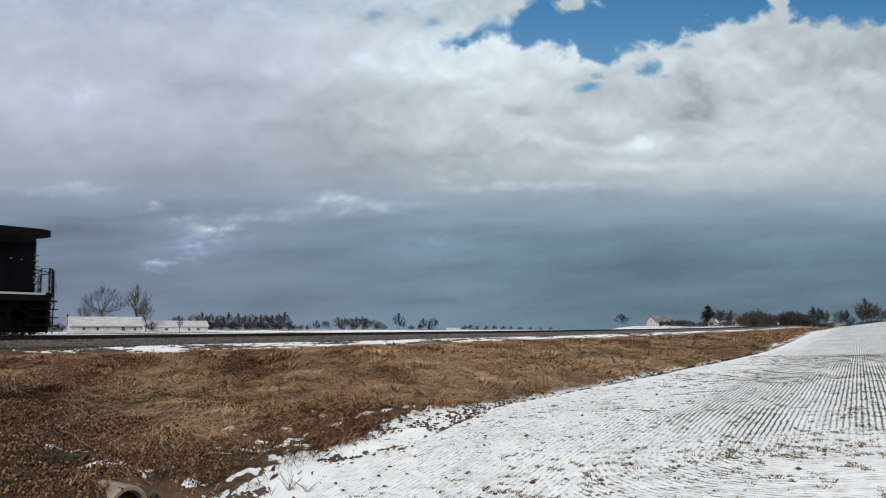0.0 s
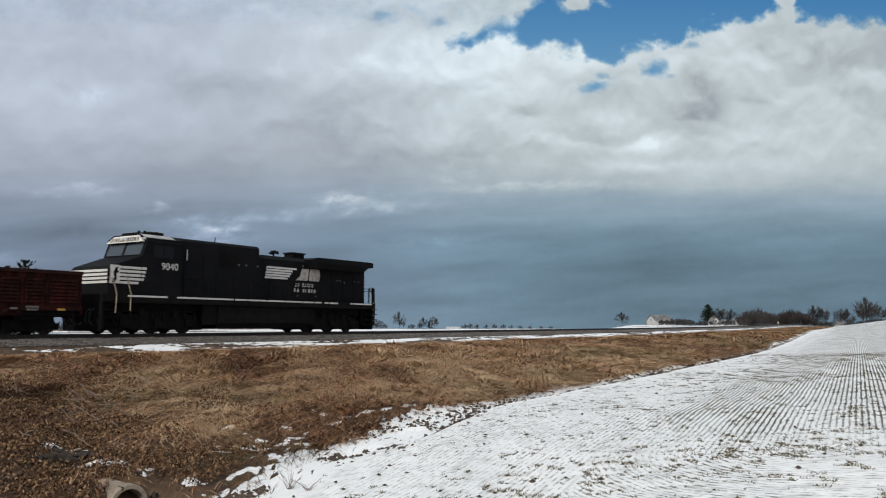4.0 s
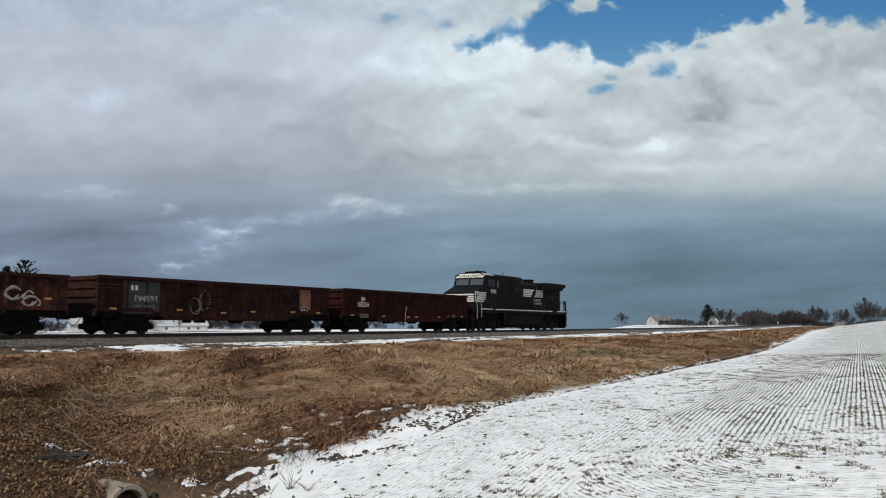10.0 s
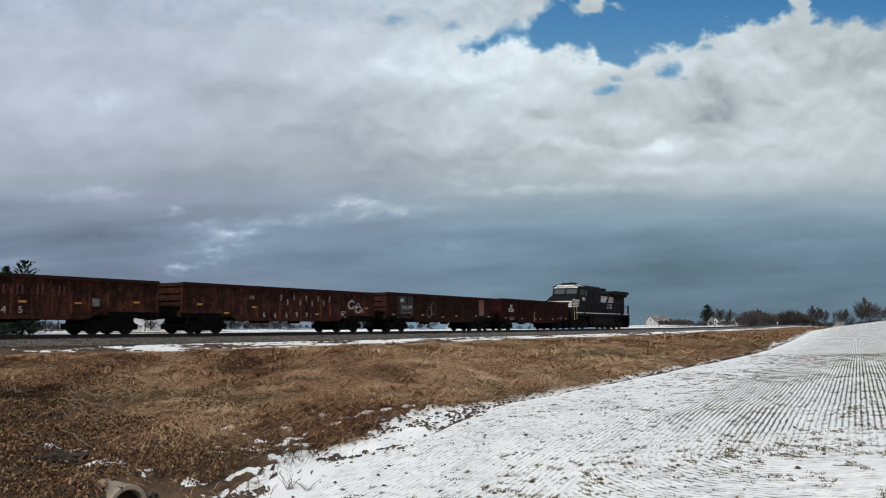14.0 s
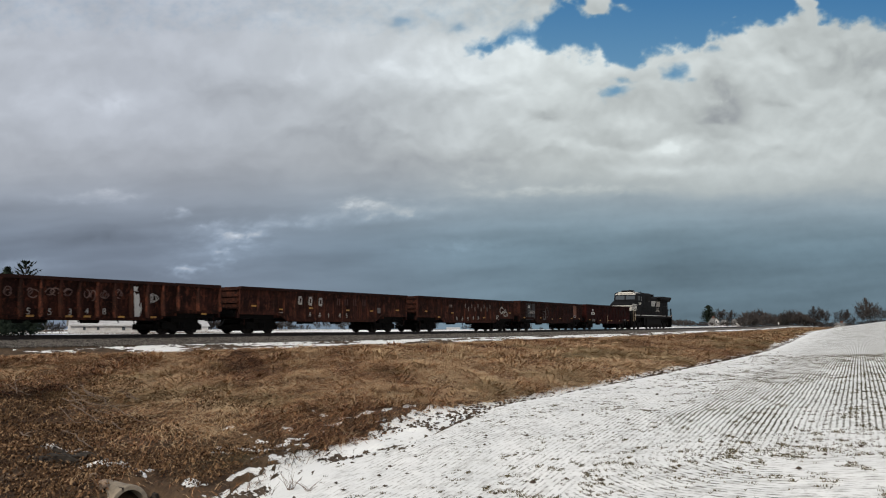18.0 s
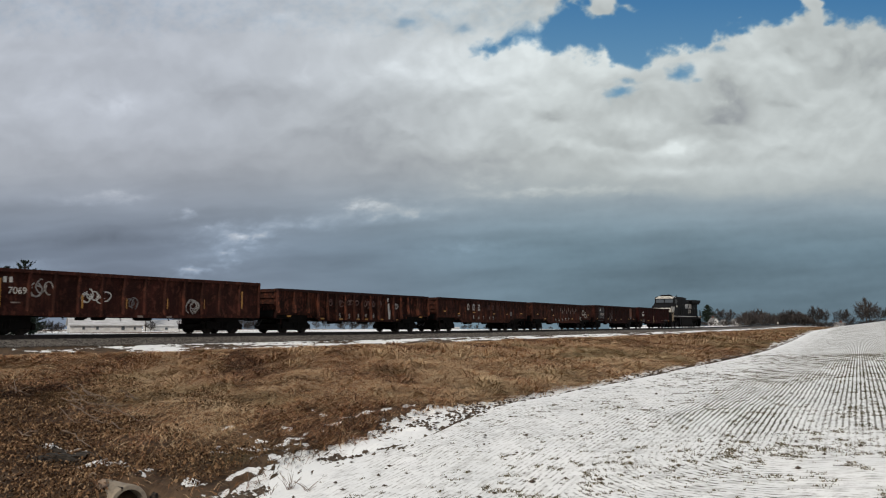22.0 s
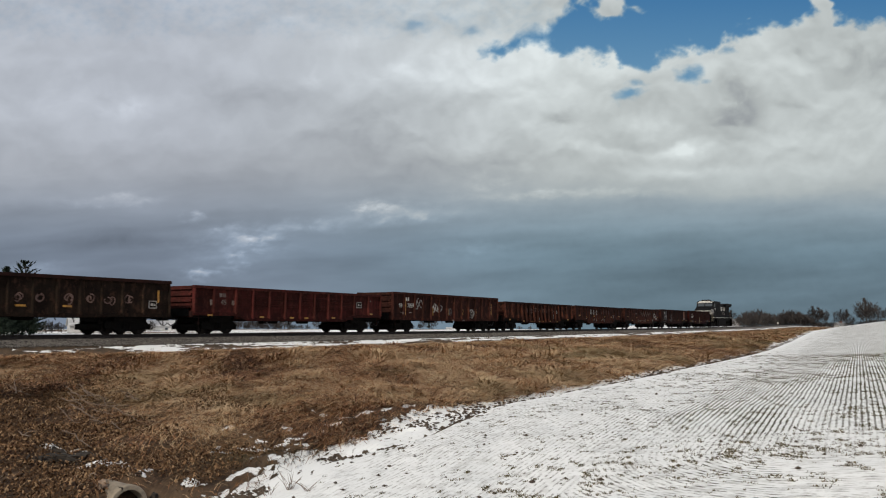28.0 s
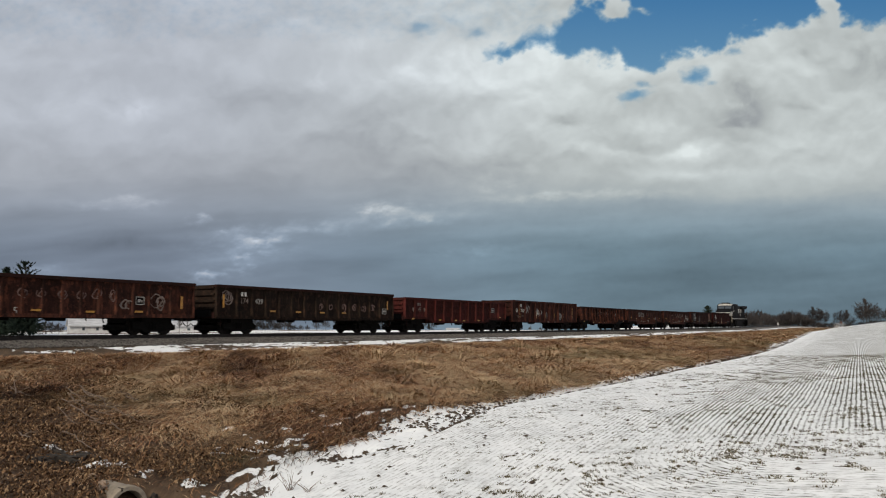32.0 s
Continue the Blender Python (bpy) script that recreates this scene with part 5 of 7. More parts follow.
        part("windscreen", Shape().add(vs + [(x, y + 0.03, z) for x, y, z in vs], [(0, 1, 2, 3), (7, 6, 5, 4), (0, 4, 5, 1), (1, 5, 6, 2), (2, 6, 7, 3), (3, 7, 4, 0)]), GLASS, lo)
    for y0, y1 in ((-7.65, -7.08), (-7.02, -6.45)):
        part("side_window", Shape().box(1.495, 1.515, y0, y1, 3.76, 4.36), CAB_SIDE_GLASS, lo)
    nose = Shape().prism([(-10.2, 1.86), (-10.2, 3.0), (-9.95, 3.22), (-8.30, 3.80), (-8.30, 1.86)], -1.48, 1.48)
    part("nose", nose, B, lo)
    st = Shape()
    for k in range(5):
        z = 2.38 + 0.18 * k
        st.box(1.502, 1.514, -8.33, -8.27 + 0.05 * k, z, z + 0.115) if k > 0 else None
        st.box(1.482, 1.494, -10.12 + 0.02 * k, -8.36 if k else -8.5, z, z + 0.115)
        st.box(-1.44, 1.44, -10.215, -10.202, z, z + 0.115) if z < 2.95 else None
    part("nose_stripes", st, PALE_PAINT, lo, "white stripes wrapped round the nose")
    part("nose_patch", plate(1.484, -9.82, 2.82, 0.52, 0.86), PALE_PAINT, lo, "white block before the stripes")
    part("nose_mark", Shape().prism([(-10.0, 2.42), (-9.86, 2.66), (-9.92, 2.90), (-9.80, 3.12), (-9.66, 3.18), (-9.70, 3.02), (-9.60, 2.92), (-9.76, 2.84), (-9.72, 2.60), (-9.84, 2.42)], 1.497, 1.503), LOCO_BLACK, lo)
    writing("loco_number", "9040", 0.50, PALE_PAINT, lo, 1.512, -6.66, 3.32, 1.05)
    ma = Shape()
    for k in range(5):
        ma.box(1.05, 1.062, 0.50 + 0.04 * k, (2.40, 2.62, 2.72, 2.86, 3.20)[k], 3.14 + 0.15 * k, 3.25 + 0.15 * k)
    part("company_stripes", ma, PALE_PAINT, lo, "five white stripes")
    # block emblem: two slanted blocks, plain as shapes
    for o in ([(3.14, 3.14), (4.22, 3.14), (4.34, 3.86), (3.70, 3.86), (3.52, 3.40)], [(4.34, 3.14), (5.26, 3.14), (5.38, 3.30), (5.36, 3.72), (5.26, 3.88), (4.46, 3.88)]):
        part("company_emblem", Shape().prism(o, 1.05, 1.062), DIRTY_WHITE, lo, "white slanted block emblem")
    for z, y0, y1, h in ((2.86, 3.10, 4.80, 0.11), (2.53, 3.00, 5.05, 0.11)):
        for k in range(8):
            y, w = y0 + (y1 - y0) * k / 8, (y1 - y0) / 8
            if k != 2:
                part("company_lettering", Shape().prism([(y, z - h), (y + w * (0.45 + 0.2 * (k % 2)), z - h), (y + w * (0.55 + 0.2 * (k % 2)), z + h * (1 - 0.35 * (k % 3 == 1))), (y + 0.03, z + h)], 1.05, 1.061), DIRTY_WHITE, lo)
    # railings, each post its own piece
    for sx in (-1, 1):
        part("handrail", Shape().tube([(sx * 1.44, -5.8, 2.84), (sx * 1.44, 9.9, 2.84), (sx * 1.40, 10.38, 2.75)], 0.02, 6), U, lo)
        for y in np.arange(-5.6, 10.0, 1.55):
            part("handrail_post", Shape().tube([(sx * 1.44, y, 1.8), (sx * 1.44, y, 2.84)], 0.022, 6), U, lo)
        part("end_railing", Shape().tube([(sx * 1.40, 10.05, 1.78), (sx * 1.40, 10.05, 2.92), (sx * 1.40, 10.55, 2.92), (sx * 1.40, 10.55, 1.3)], 0.03, 6).tube([(sx * 0.5, 10.5, 1.7), (sx * 0.5, 10.5, 2.7), (sx * 1.3, 10.5, 2.7)], 0.024, 6), U, lo)
        part("step_rail", Shape().tube([(sx * 1.53, -8.95, 1.1), (sx * 1.53, -8.92, 1.9), (sx * 1.53, -9.2, 2.75)], 0.026, 6).tube([(sx * 1.53, -9.75, 1.0), (sx * 1.53, -9.72, 1.9), (sx * 1.53, -9.95, 2.6), (sx * 1.53, -10.15, 2.62)], 0.026, 6), HANDRAIL, lo, "pale curved handrails at the steps")
        for sy in (-1, 1):
            stp = Shape()
            for k in range(4):
                stp.box(min(sx * 1.05, sx * 1.5), max(sx * 1.05, sx * 1.5), min(sy * 9.65, sy * 10.35), max(sy * 9.65, sy * 10.35), 0.42 + 0.36 * k, 0.46 + 0.36 * k)
            stp.box(min(sx * 1.0, sx * 1.05), max(sx * 1.0, sx * 1.05), min(sy * 9.6, sy * 10.4), max(sy * 9.6, sy * 10.4), 0.40, 1.6)
            part("steps", stp, U, lo)
    for k in range(4):
        part("end_step", Shape().box(0.95, 1.52, 10.42, 10.78 + 0.03 * (3 - k), 0.40 + 0.36 * k, 0.45 + 0.36 * k).box(0.95, 1.52, 10.42, 10.48, 0.45 + 0.36 * k, 0.70 + 0.36 * k), U, lo)
    part("end_platform", Shape().box(-1.5, 1.5, 10.40, 10.62, 1.66, 1.86).box(-0.5, 0.5, 10.40, 10.95, 0.62, 1.10), U, lo)
    part("end_post", Shape().box(1.30, 1.42, 10.56, 10.64, 1.86, 2.86).box(1.32, 1.40, 10.42, 10.48, 1.86, 2.95), U, lo)
    part("end_ladder_rail", Shape().tube([(1.40, 10.62, 0.5), (1.40, 10.66, 1.4), (1.40, 10.6, 2.85)], 0.035, 6), U, lo)
    part("end_hose", Shape().tube([(1.0, 10.7, 2.9), (1.0, 10.95, 2.3), (1.0, 11.05, 1.6), (1.0, 10.9, 1.2)], 0.018, 6), HANDRAIL, lo, "thin pale cable hanging at the end")
    part("grab_iron", Shape().tube([(1.46, 10.45, 1.25), (1.46, 10.45, 1.95)], 0.025, 6), YELLOW_TAPE, lo, "short yellow grab iron")
    for sy in (-1, 1):
        part("pilot", Shape().prism_y([(-1.45, 0.22), (1.45, 0.22), (1.45, 1.52), (-1.45, 1.52)], min(sy * 10.30, sy * 10.45), max(sy * 10.30, sy * 10.45)), U, lo)
        part("plough", Shape().add([(-1.4, sy * 10.45, 0.14), (1.4, sy * 10.45, 0.14), (1.4, sy * 10.52, 0.75), (-1.4, sy * 10.52, 0.75), (0, sy * 10.85, 0.14), (0, sy * 10.72, 0.75)], [(0, 4, 5, 3), (4, 1, 2, 5), (0, 3, 2, 1), (3, 5, 2), (0, 1, 4)]), U, lo)
        coupler(lo, sy * 10.45, sy)
        for sx in (-0.9, -0.6, 0.7, 1.0):
            part("air_hose", Shape().tube([(sx, sy * 10.5, 1.2), (sx, sy * 10.72, 1.05), (sx, sy * 10.75, 0.6), (sx, sy * 10.6, 0.42)], 0.03, 6), HOSE, lo)
    tank = Shape().prism_y([(-1.42, 0.55), (-1.2, 0.22), (1.2, 0.22), (1.42, 0.55), (1.42, 1.35), (1.25, 1.50), (-1.25, 1.50), (-1.42, 1.35)], -3.3, 3.9)
    part("fuel_tank", tank, U, lo)
    for y0, y1 in ((-4.3, -3.36), (3.96, 4.6)):
        part("equipment_box", Shape().box(-1.35, 1.35, y0, y1, 0.45, 1.5), U, lo)
    for k in range(6):
        part("end_rung", Shape().bar((1.03, 9.90, 2.30 + 0.24 * k), (1.03, 10.16, 2.30 + 0.24 * k), 0.035).bar((1.03, 10.16, 2.30 + 0.24 * k), (0.6, 10.16, 2.30 + 0.24 * k), 0.035), DIRTY_WHITE, lo)
    for sx in (-1, 1):
        part("air_reservoir", Shape().tube([(sx * 1.2, -3.0, 1.42), (sx * 1.2, 3.4, 1.42)], 0.17, 12), U, lo)
    for yc in (-7.1, 6.4):
        tr = new("truck")
        tr.parent = lo
        tr.matrix_basis = pose(0, yc, 0)
        for sx in (-1, 1):
            o = [(-2.6, 0.62), (-2.5, 0.9), (-1.2, 0.95), (-0.9, 1.08), (0.9, 1.08), (1.2, 0.95), (2.5, 0.9), (2.6, 0.62), (2.3, 0.30), (1.7, 0.28), (1.4, 0.20), (0.6, 0.20), (0.3, 0.28), (-0.3, 0.28), (-0.6, 0.20), (-1.4, 0.20), (-1.7, 0.28), (-2.3, 0.30)]
            part("side_frame", Shape().prism(o, sx * 1.08 - 0.09, sx * 1.08 + 0.09), U, tr)
            for k in (-1.98, 0, 1.98):
                bx = Shape()
                bx.box(min(sx * 1.1, sx * 1.28), max(sx * 1.1, sx * 1.28), k - 0.22, k + 0.22, 0.36, 0.74)
                bx.tube([(sx * 1.2, k + 0.35, 0.62), (sx * 1.2, k + 0.35, 1.05)], 0.08, 8).tube([(sx * 1.2, k - 0.35, 0.62), (sx * 1.2, k - 0.35, 1.05)], 0.08, 8)
                part("axle_box", bx, U, tr)
            for k in (-1.0, 1.0):
                part("brake_cylinder", Shape().disc((sx * 1.25, k, 0.98), 0.16, 0.12, n=12), U, tr)
        # bolster with a long filler box; both darken the truck like deep shade
        part("bolster_filler", Shape().box(-1.0, 1.0, -0.4, 0.4, 0.75, 1.08).box(-0.95, 0.95, -2.7, 2.7, 0.62, 0.95), U, tr)
        # added black blocks between the wheels, in place of shade
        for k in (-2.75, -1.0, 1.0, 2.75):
            part("truck_filler", Shape().box(-0.98, 0.98, k - 0.34, k + 0.34, 0.17, 0.70), U, tr)
        for k in (-1.98, 0, 1.98):
            w = part("wheelset", LOCO_WHEELS, None, tr, at=pose(0, k, 0.52))
            ROLLING.append((w, k, 0.52))
    return lo


LOCO = locomotive()
CARS = [make() for make in (car_one, car_two, car_three, car_four, car_five, car_six, car_seven, car_eight, car_nine)]

# distance gone by the locomotive's hood end: steady at first, then slowing
RUN_T = np.array([0, 3.5, 7, 10.5, 14, 18, 22, 25.5, 29, 32.0])
RUN_S = np.array([0, 20.4576, 40.9105, 61.2491, 81.0341, 102.7531, 123.5407, 140.8876, 157.8717, 172.3749])


def run(t):
    n = len(RUN_T)
    h = np.diff(RUN_T)
    A, b = np.eye(n), np.zeros(n)
    for i in range(1, n - 1):
        A[i, i - 1:i + 2] = h[i - 1], 2 * (h[i - 1] + h[i]), h[i]
        b[i] = 6 * ((RUN_S[i + 1] - RUN_S[i]) / h[i] - (RUN_S[i] - RUN_S[i - 1]) / h[i - 1])
    m = np.linalg.solve(A, b)
    i = np.clip(np.searchsorted(RUN_T, t) - 1, 0, n - 2)
    d = t - RUN_T[i]
    return RUN_S[i] + d * ((RUN_S[i + 1] - RUN_S[i]) / h[i] - h[i] * (2 * m[i] + m[i + 1]) / 6) + d * d * m[i] / 2 + d ** 3 * (m[i + 1] - m[i]) / (6 * h[i])


def rail_pose(s, reach):
    """A vehicle whose trucks stand at s - reach and s + reach on the track."""
    a, b = Vector(on_track(s - reach)), Vector(on_track(s + reach))
    d = b - a
    return pose(*((a + b) / 2), math.degrees(math.atan2(d.z, math.hypot(d.x, d.y))), 0, -math.degrees(math.atan2(d.x, d.y)))


def motions():
    times = [i * 0.5 for i in range(65)]
    walk(LOCO, [(t, rail_pose(float(run(t)) - 10.3, 6.7)) for t in times])
    for n, car in enumerate(CARS):
        walk(car, [(t, rail_pose(float(run(t)) - 21.70 - 17.824 * n - 8.225, 6.05)) for t in times])
    fine = [i * 0.1 for i in range(321)]
    turned = [math.degrees(float(run(t))) for t in fine]
    for wheel, y, r in ROLLING:
        walk(wheel, [(t, pose(0, y, r, -a / r, 0, 0)) for t, a in zip(fine, turned)])
    walk(SKY_WALL, [(t, pose(*EYE, -0.70 * (t - 19) / 32, 0, -3.13 * (t - 19) / 32)) for t in (0, 8, 16, 24, 32)])
# ---- dead grass, leaves and clutter on the bank ----
def tinted(name, stops, rough=0.9, green=None):
    """Colour by the tint value that each blade carries."""
    m, nt, b = material(name)
    a = nt.nodes.new("ShaderNodeAttribute")
    a.attribute_name = "tint"
    r = nt.nodes.new("ShaderNodeValToRGB")
    e = r.color_ramp.elements
    e[0].color, e[1].color = (*stops[0], 1), (*stops[-1], 1)
    for i, c in enumerate(stops[1:-1], 1):
        e.new(i / (len(stops) - 1)).color = (*c, 1)
    nt.links.new(a.outputs["Fac"], r.inputs["Fac"])
    col = r.outputs["Color"]
    if green:
        g = nt.nodes.new("ShaderNodeAttribute")
        g.attribute_name = "moss"
        col = mixed(nt, calc(nt, "MULTIPLY", g.outputs["Fac"], 0.55), col, green)
    nt.links.new(col, b.inputs["Base Color"])
    b.inputs["Roughness"].default_value = rough
    b.inputs["Specular IOR Level"].default_value = 0.15
    return m


GRASS = tinted("dead_grass", [(0.034, 0.019, 0.013), (0.130, 0.060, 0.032), (0.265, 0.125, 0.060), (0.410, 0.225, 0.108), (0.53, 0.39, 0.24)], green=(0.115, 0.105, 0.04))
LEAF = tinted("fallen_leaf", [(0.030, 0.018, 0.011), (0.092, 0.050, 0.026), (0.178, 0.103, 0.054), (0.32, 0.215, 0.125)])


def blades(s0, s1, d0, d1, count, length, width, seed, lift=0.75):
    """Bent, matted blades: two leaning quads each, falling mostly down the slope."""
    rg = np.random.default_rng(seed)
    s = rg.uniform(s0, s1, count)
    d = rg.uniform(d0, d1, count)
    td, _ = toe(s)
    ok = d < td + snow_edge(s) + 0.05 + 0.25 * step01(-4.5, -7, s) + 0.26 * rg.standard_normal(count)
    s, d = s[ok], d[ok]
    x, y, _ = on_track(s, d)
    thin = fbm(x / 1.2, y / 4.0, 81, 4)
    ok = rg.random(len(x)) < 0.85 + 1.6 * thin
    ok &= drift(x, y) < 0.10
    ok &= ((x + 4.6) / 0.62) ** 2 + ((y - 12.85) / 1.0) ** 2 > 1
    ok &= d > 4.5 + 1.1 * step01(-1, 5, s) + 1.8 * fbm(x / 2.5, y / 2.5, 47, 4)
    ok &= rg.random(len(x)) > 0.6 * step01(-6.5, -10.5, s) * step01(10, 14, d)     # leaf litter takes over below
    s, d, x, y = s[ok], d[ok], x[ok], y[ok]
    n = len(x)
    z = land(x, y)
    clump = fbm(x / 0.7, y / 2.4, 83, 4)
    crest = step01(7.5, 5.2, d)
    near = np.clip(np.hypot(x, y) / 24, 0.5, 1.2)
    L = length * near * rg.uniform(0.45, 1.25, n) * (1 + 0.9 * clump - 0.45 * crest)
    a = math.pi * (rg.random(n) < 0.6) - 0.12 + 1.6 * fbm(x / 1.4, y / 5, 85, 3) + rg.normal(0, 0.32, n) + (rg.random(n) < 0.2) * rg.normal(0, 1.0, n)
    dirx, diry = np.sin(a), np.cos(a)
    up = lift * rg.uniform(0.3, 1.3, n) * (0.85 - 0.1 * crest + 1.2 * clump)
    wx, wy = -diry * width * near * rg.uniform(0.6, 1.4, n), dirx * width * near * rg.uniform(0.6, 1.4, n)
    base = np.stack([x, y, z + 0.005], 1)
    mid = base + np.stack([dirx * L * 0.45, diry * L * 0.45, L * up * 0.55], 1)
    tip = mid + np.stack([dirx * L * 0.5, diry * L * 0.5, L * (up * 0.20 - 0.06)], 1)
    w = np.stack([wx, wy, 0 * wx], 1) / 2
    V = np.stack([base - w, base + w, mid + 0.8 * w, mid - 0.8 * w, tip + 0.25 * w, tip - 0.25 * w], 1)
    F = np.array([(0, 1, 2, 3), (3, 2, 4, 5)])[None] + (np.arange(n) * 6)[:, None, None]
    golden = bump2(x, y, -7.2, 23.0, 1.8, 5.0) + bump2(x, y, -5.3, 16.6, 1.0, 2.2) + bump2(x, y, 6.0, 44.0, 6.0, 5.0)
    murky = bump2(x, y, -6.6, 28.5, 1.5, 2.0) - 0.9 * bump2(x, y, -0.5, 26.5, 3.0, 4.0) + step01(-7, -11, s) * 0.6
    tone = 0.50 - 0.17 * step01(-6.5, -9.5, s) * step01(8, 12, d) + 0.12 * step01(-7, -3, s) * step01(11, 15, d) + 0.16 * step01(-8, -4.5, x) - 0.10 * step01(-6.5, -9.5, x) * step01(26, 21, y) + 0.20 * golden + 0.14 * bump2(x, y, -5.2, 20.0, 1.6, 6.0) - 0.14 * murky + 1.6 * fbm((x + 0.2 * y) / 1.4, y / 6.5, 87, 4) + 0.30 * crest + 0.36 * rg.standard_normal(n) + 0.4 * clump - 0.16 * step01(-4, -9, s) * step01(14, 20, d)
    return V.reshape(-1, 3), F.reshape(-1, 4), np.repeat(np.clip(tone, 0, 1), 6), np.repeat(moss(s, d), 6)


def bank_grass():
    for args in ((-17, 9, 4.2, 27, 250000, 0.78, 0.018, 1, 0.24), (9, 60, 5.5, 25, 120000, 1.0, 0.030, 2, 0.24), (60, 230, 5.5, 22, 70000, 0.75, 0.065, 3, 0.32)):
        V, F, T, green = blades(*args)
        me = heap("dead_grass", V, F, GRASS)
        give(me, "tint", T)
        give(me, "moss", green)
        tagged(new("dead_grass", me), "matted brown dead grass covering the bank", "grass", kind="stuff")
    # taller pale clumps
    rg = np.random.default_rng(12)
    Vs, Fs, Ts, k = [], [], [], 0
    spots = [(-3.9, 24.7, 0.8), (-6.9, 29.5, 0.7), (-3.2, 25.6, 0.6), (1.5, 31, 0.7), (-9.5, 23.5, 0.6), (-12.2, 24.3, 0.5), (4.0, 38, 0.8), (-5.4, 18.2, 0.4)]
    spots += [(*on_track(s, rg.uniform(7, 21))[:2], rg.uniform(0.25, 0.5)) for s in rg.uniform(-8, 45, 8)]
    for cx, cy, r in spots:
        n = 90
        x, y = cx + rg.normal(0, r * 0.45, n), cy + rg.normal(0, r * 0.45, n)
        z = land(x, y)
        a, L = rg.uniform(0, 6.28, n), rg.uniform(0.12, 0.34, n)
        out = rg.uniform(1.0, 2.4, n)
        b0 = np.stack([x, y, z - 0.02], 1)
        m0 = b0 + np.stack([np.sin(a) * L * out * 0.4, np.cos(a) * L * out * 0.4, L * 0.28], 1)
        t0 = m0 + np.stack([np.sin(a) * L * out * 0.7, np.cos(a) * L * out * 0.7, -L * 0.05], 1)
        w = np.stack([np.cos(a), -np.sin(a), 0 * a], 1) * (0.005 + 0.0004 * math.hypot(cx, cy))
        V = np.stack([b0 - w, b0 + w, m0 + w, m0 - w, t0 + 0.3 * w, t0 - 0.3 * w], 1).reshape(-1, 3)
        Vs.append(V)
        Fs.append((np.array([(0, 1, 2, 3), (3, 2, 4, 5)])[None] + (np.arange(n) * 6)[:, None, None]).reshape(-1, 4) + k)
        Ts.append(np.repeat(np.clip(rg.normal(0.72, 0.16, n), 0, 1), 6))
        k += n * 6
    me = heap("straw_tufts", np.concatenate(Vs), np.concatenate(Fs), GRASS)
    give(me, "tint", np.concatenate(Ts))
    tagged(new("straw_tufts", me), "pale straw-coloured grass clumps standing on the bank", "grass", kind="stuff")


bank_grass()


def fallen_leaves():
    rg = np.random.default_rng(31)
    n = 150000
    s, d = rg.uniform(-17, -5, n), rg.uniform(9, 26.5, n)
    x, y, _ = on_track(s, d)
    keep = (d < toe(s)[0] - 0.6) & ((fbm(x / 1.5, y / 1.5, 91, 3) + 0.30 * step01(-7, -10, s) * step01(9, 13, d) + rg.normal(0, 0.08, n)) > 0.20) & (((x + 4.6) / 0.6) ** 2 + ((y - 12.85) / 0.9) ** 2 > 1)
    x, y = x[keep], y[keep]
    n = len(x)
    z = land(x, y) + rg.uniform(0.02, 0.13, n)
    r = rg.uniform(0.014, 0.036, n)
    a, tilt = rg.uniform(0, 6.28, n), rg.normal(0, 0.7, (n, 2))
    e1 = np.stack([np.cos(a), np.sin(a), tilt[:, 0]], 1) * r[:, None]
    e2 = np.stack([-np.sin(a), np.cos(a), tilt[:, 1]], 1) * (r * rg.uniform(0.4, 0.8, n))[:, None]
    c = np.stack([x, y, z], 1)
    curl = np.stack([0 * r, 0 * r, r * rg.uniform(0.1, 0.6, n)], 1)
    V = np.stack([c - e1 + curl, c - e2, c + e1 + curl, c + e2], 1)
    F = np.array([(0, 1, 2), (0, 2, 3)])[None] + (np.arange(n) * 4)[:, None, None]
    me = heap("fallen_leaves", V.reshape(-1, 3), F.reshape(-1, 3), LEAF)
    give(me, "tint", np.repeat(rg.random(n) ** 1.3, 4))
    tagged(new("fallen_leaves", me), "curled brown leaves caught in the dead grass", "leaves", kind="stuff")


fallen_leaves()

BARK_PALE = worn("bleached_wood", (0.185, 0.135, 0.10), (0.10, 0.07, 0.052), 6, 0.9, squash=(4, 4, 1))
OLD_TIMBER = worn("rotten_timber", (0.012, 0.010, 0.008), (0.050, 0.039, 0.030), 5, 0.95, squash=(1, 6, 6))
CONCRETE = worn("weathered_concrete", (0.30, 0.25, 0.19), (0.17, 0.145, 0.11), 5, 0.9)
SANDSTONE = worn("tan_stone", (0.30, 0.22, 0.16), (0.18, 0.13, 0.10), 7, 0.9)
SNOW, snt, sbs = material("old_snow")
snt.links.new(mixed(snt, ramp(snt, noise_out(snt, 6, 4), 0.35, 0.7), (0.74, 0.76, 0.79), (0.85, 0.86, 0.88)), sbs.inputs["Base Color"])
sbs.inputs["Roughness"].default_value = 0.8
bumped(snt, sbs, noise_out(snt, 14, 4), 0.6, 0.03)


def over(x, y, up=0.0):
    return Vector((x, y, float(land(x, y)) + up))


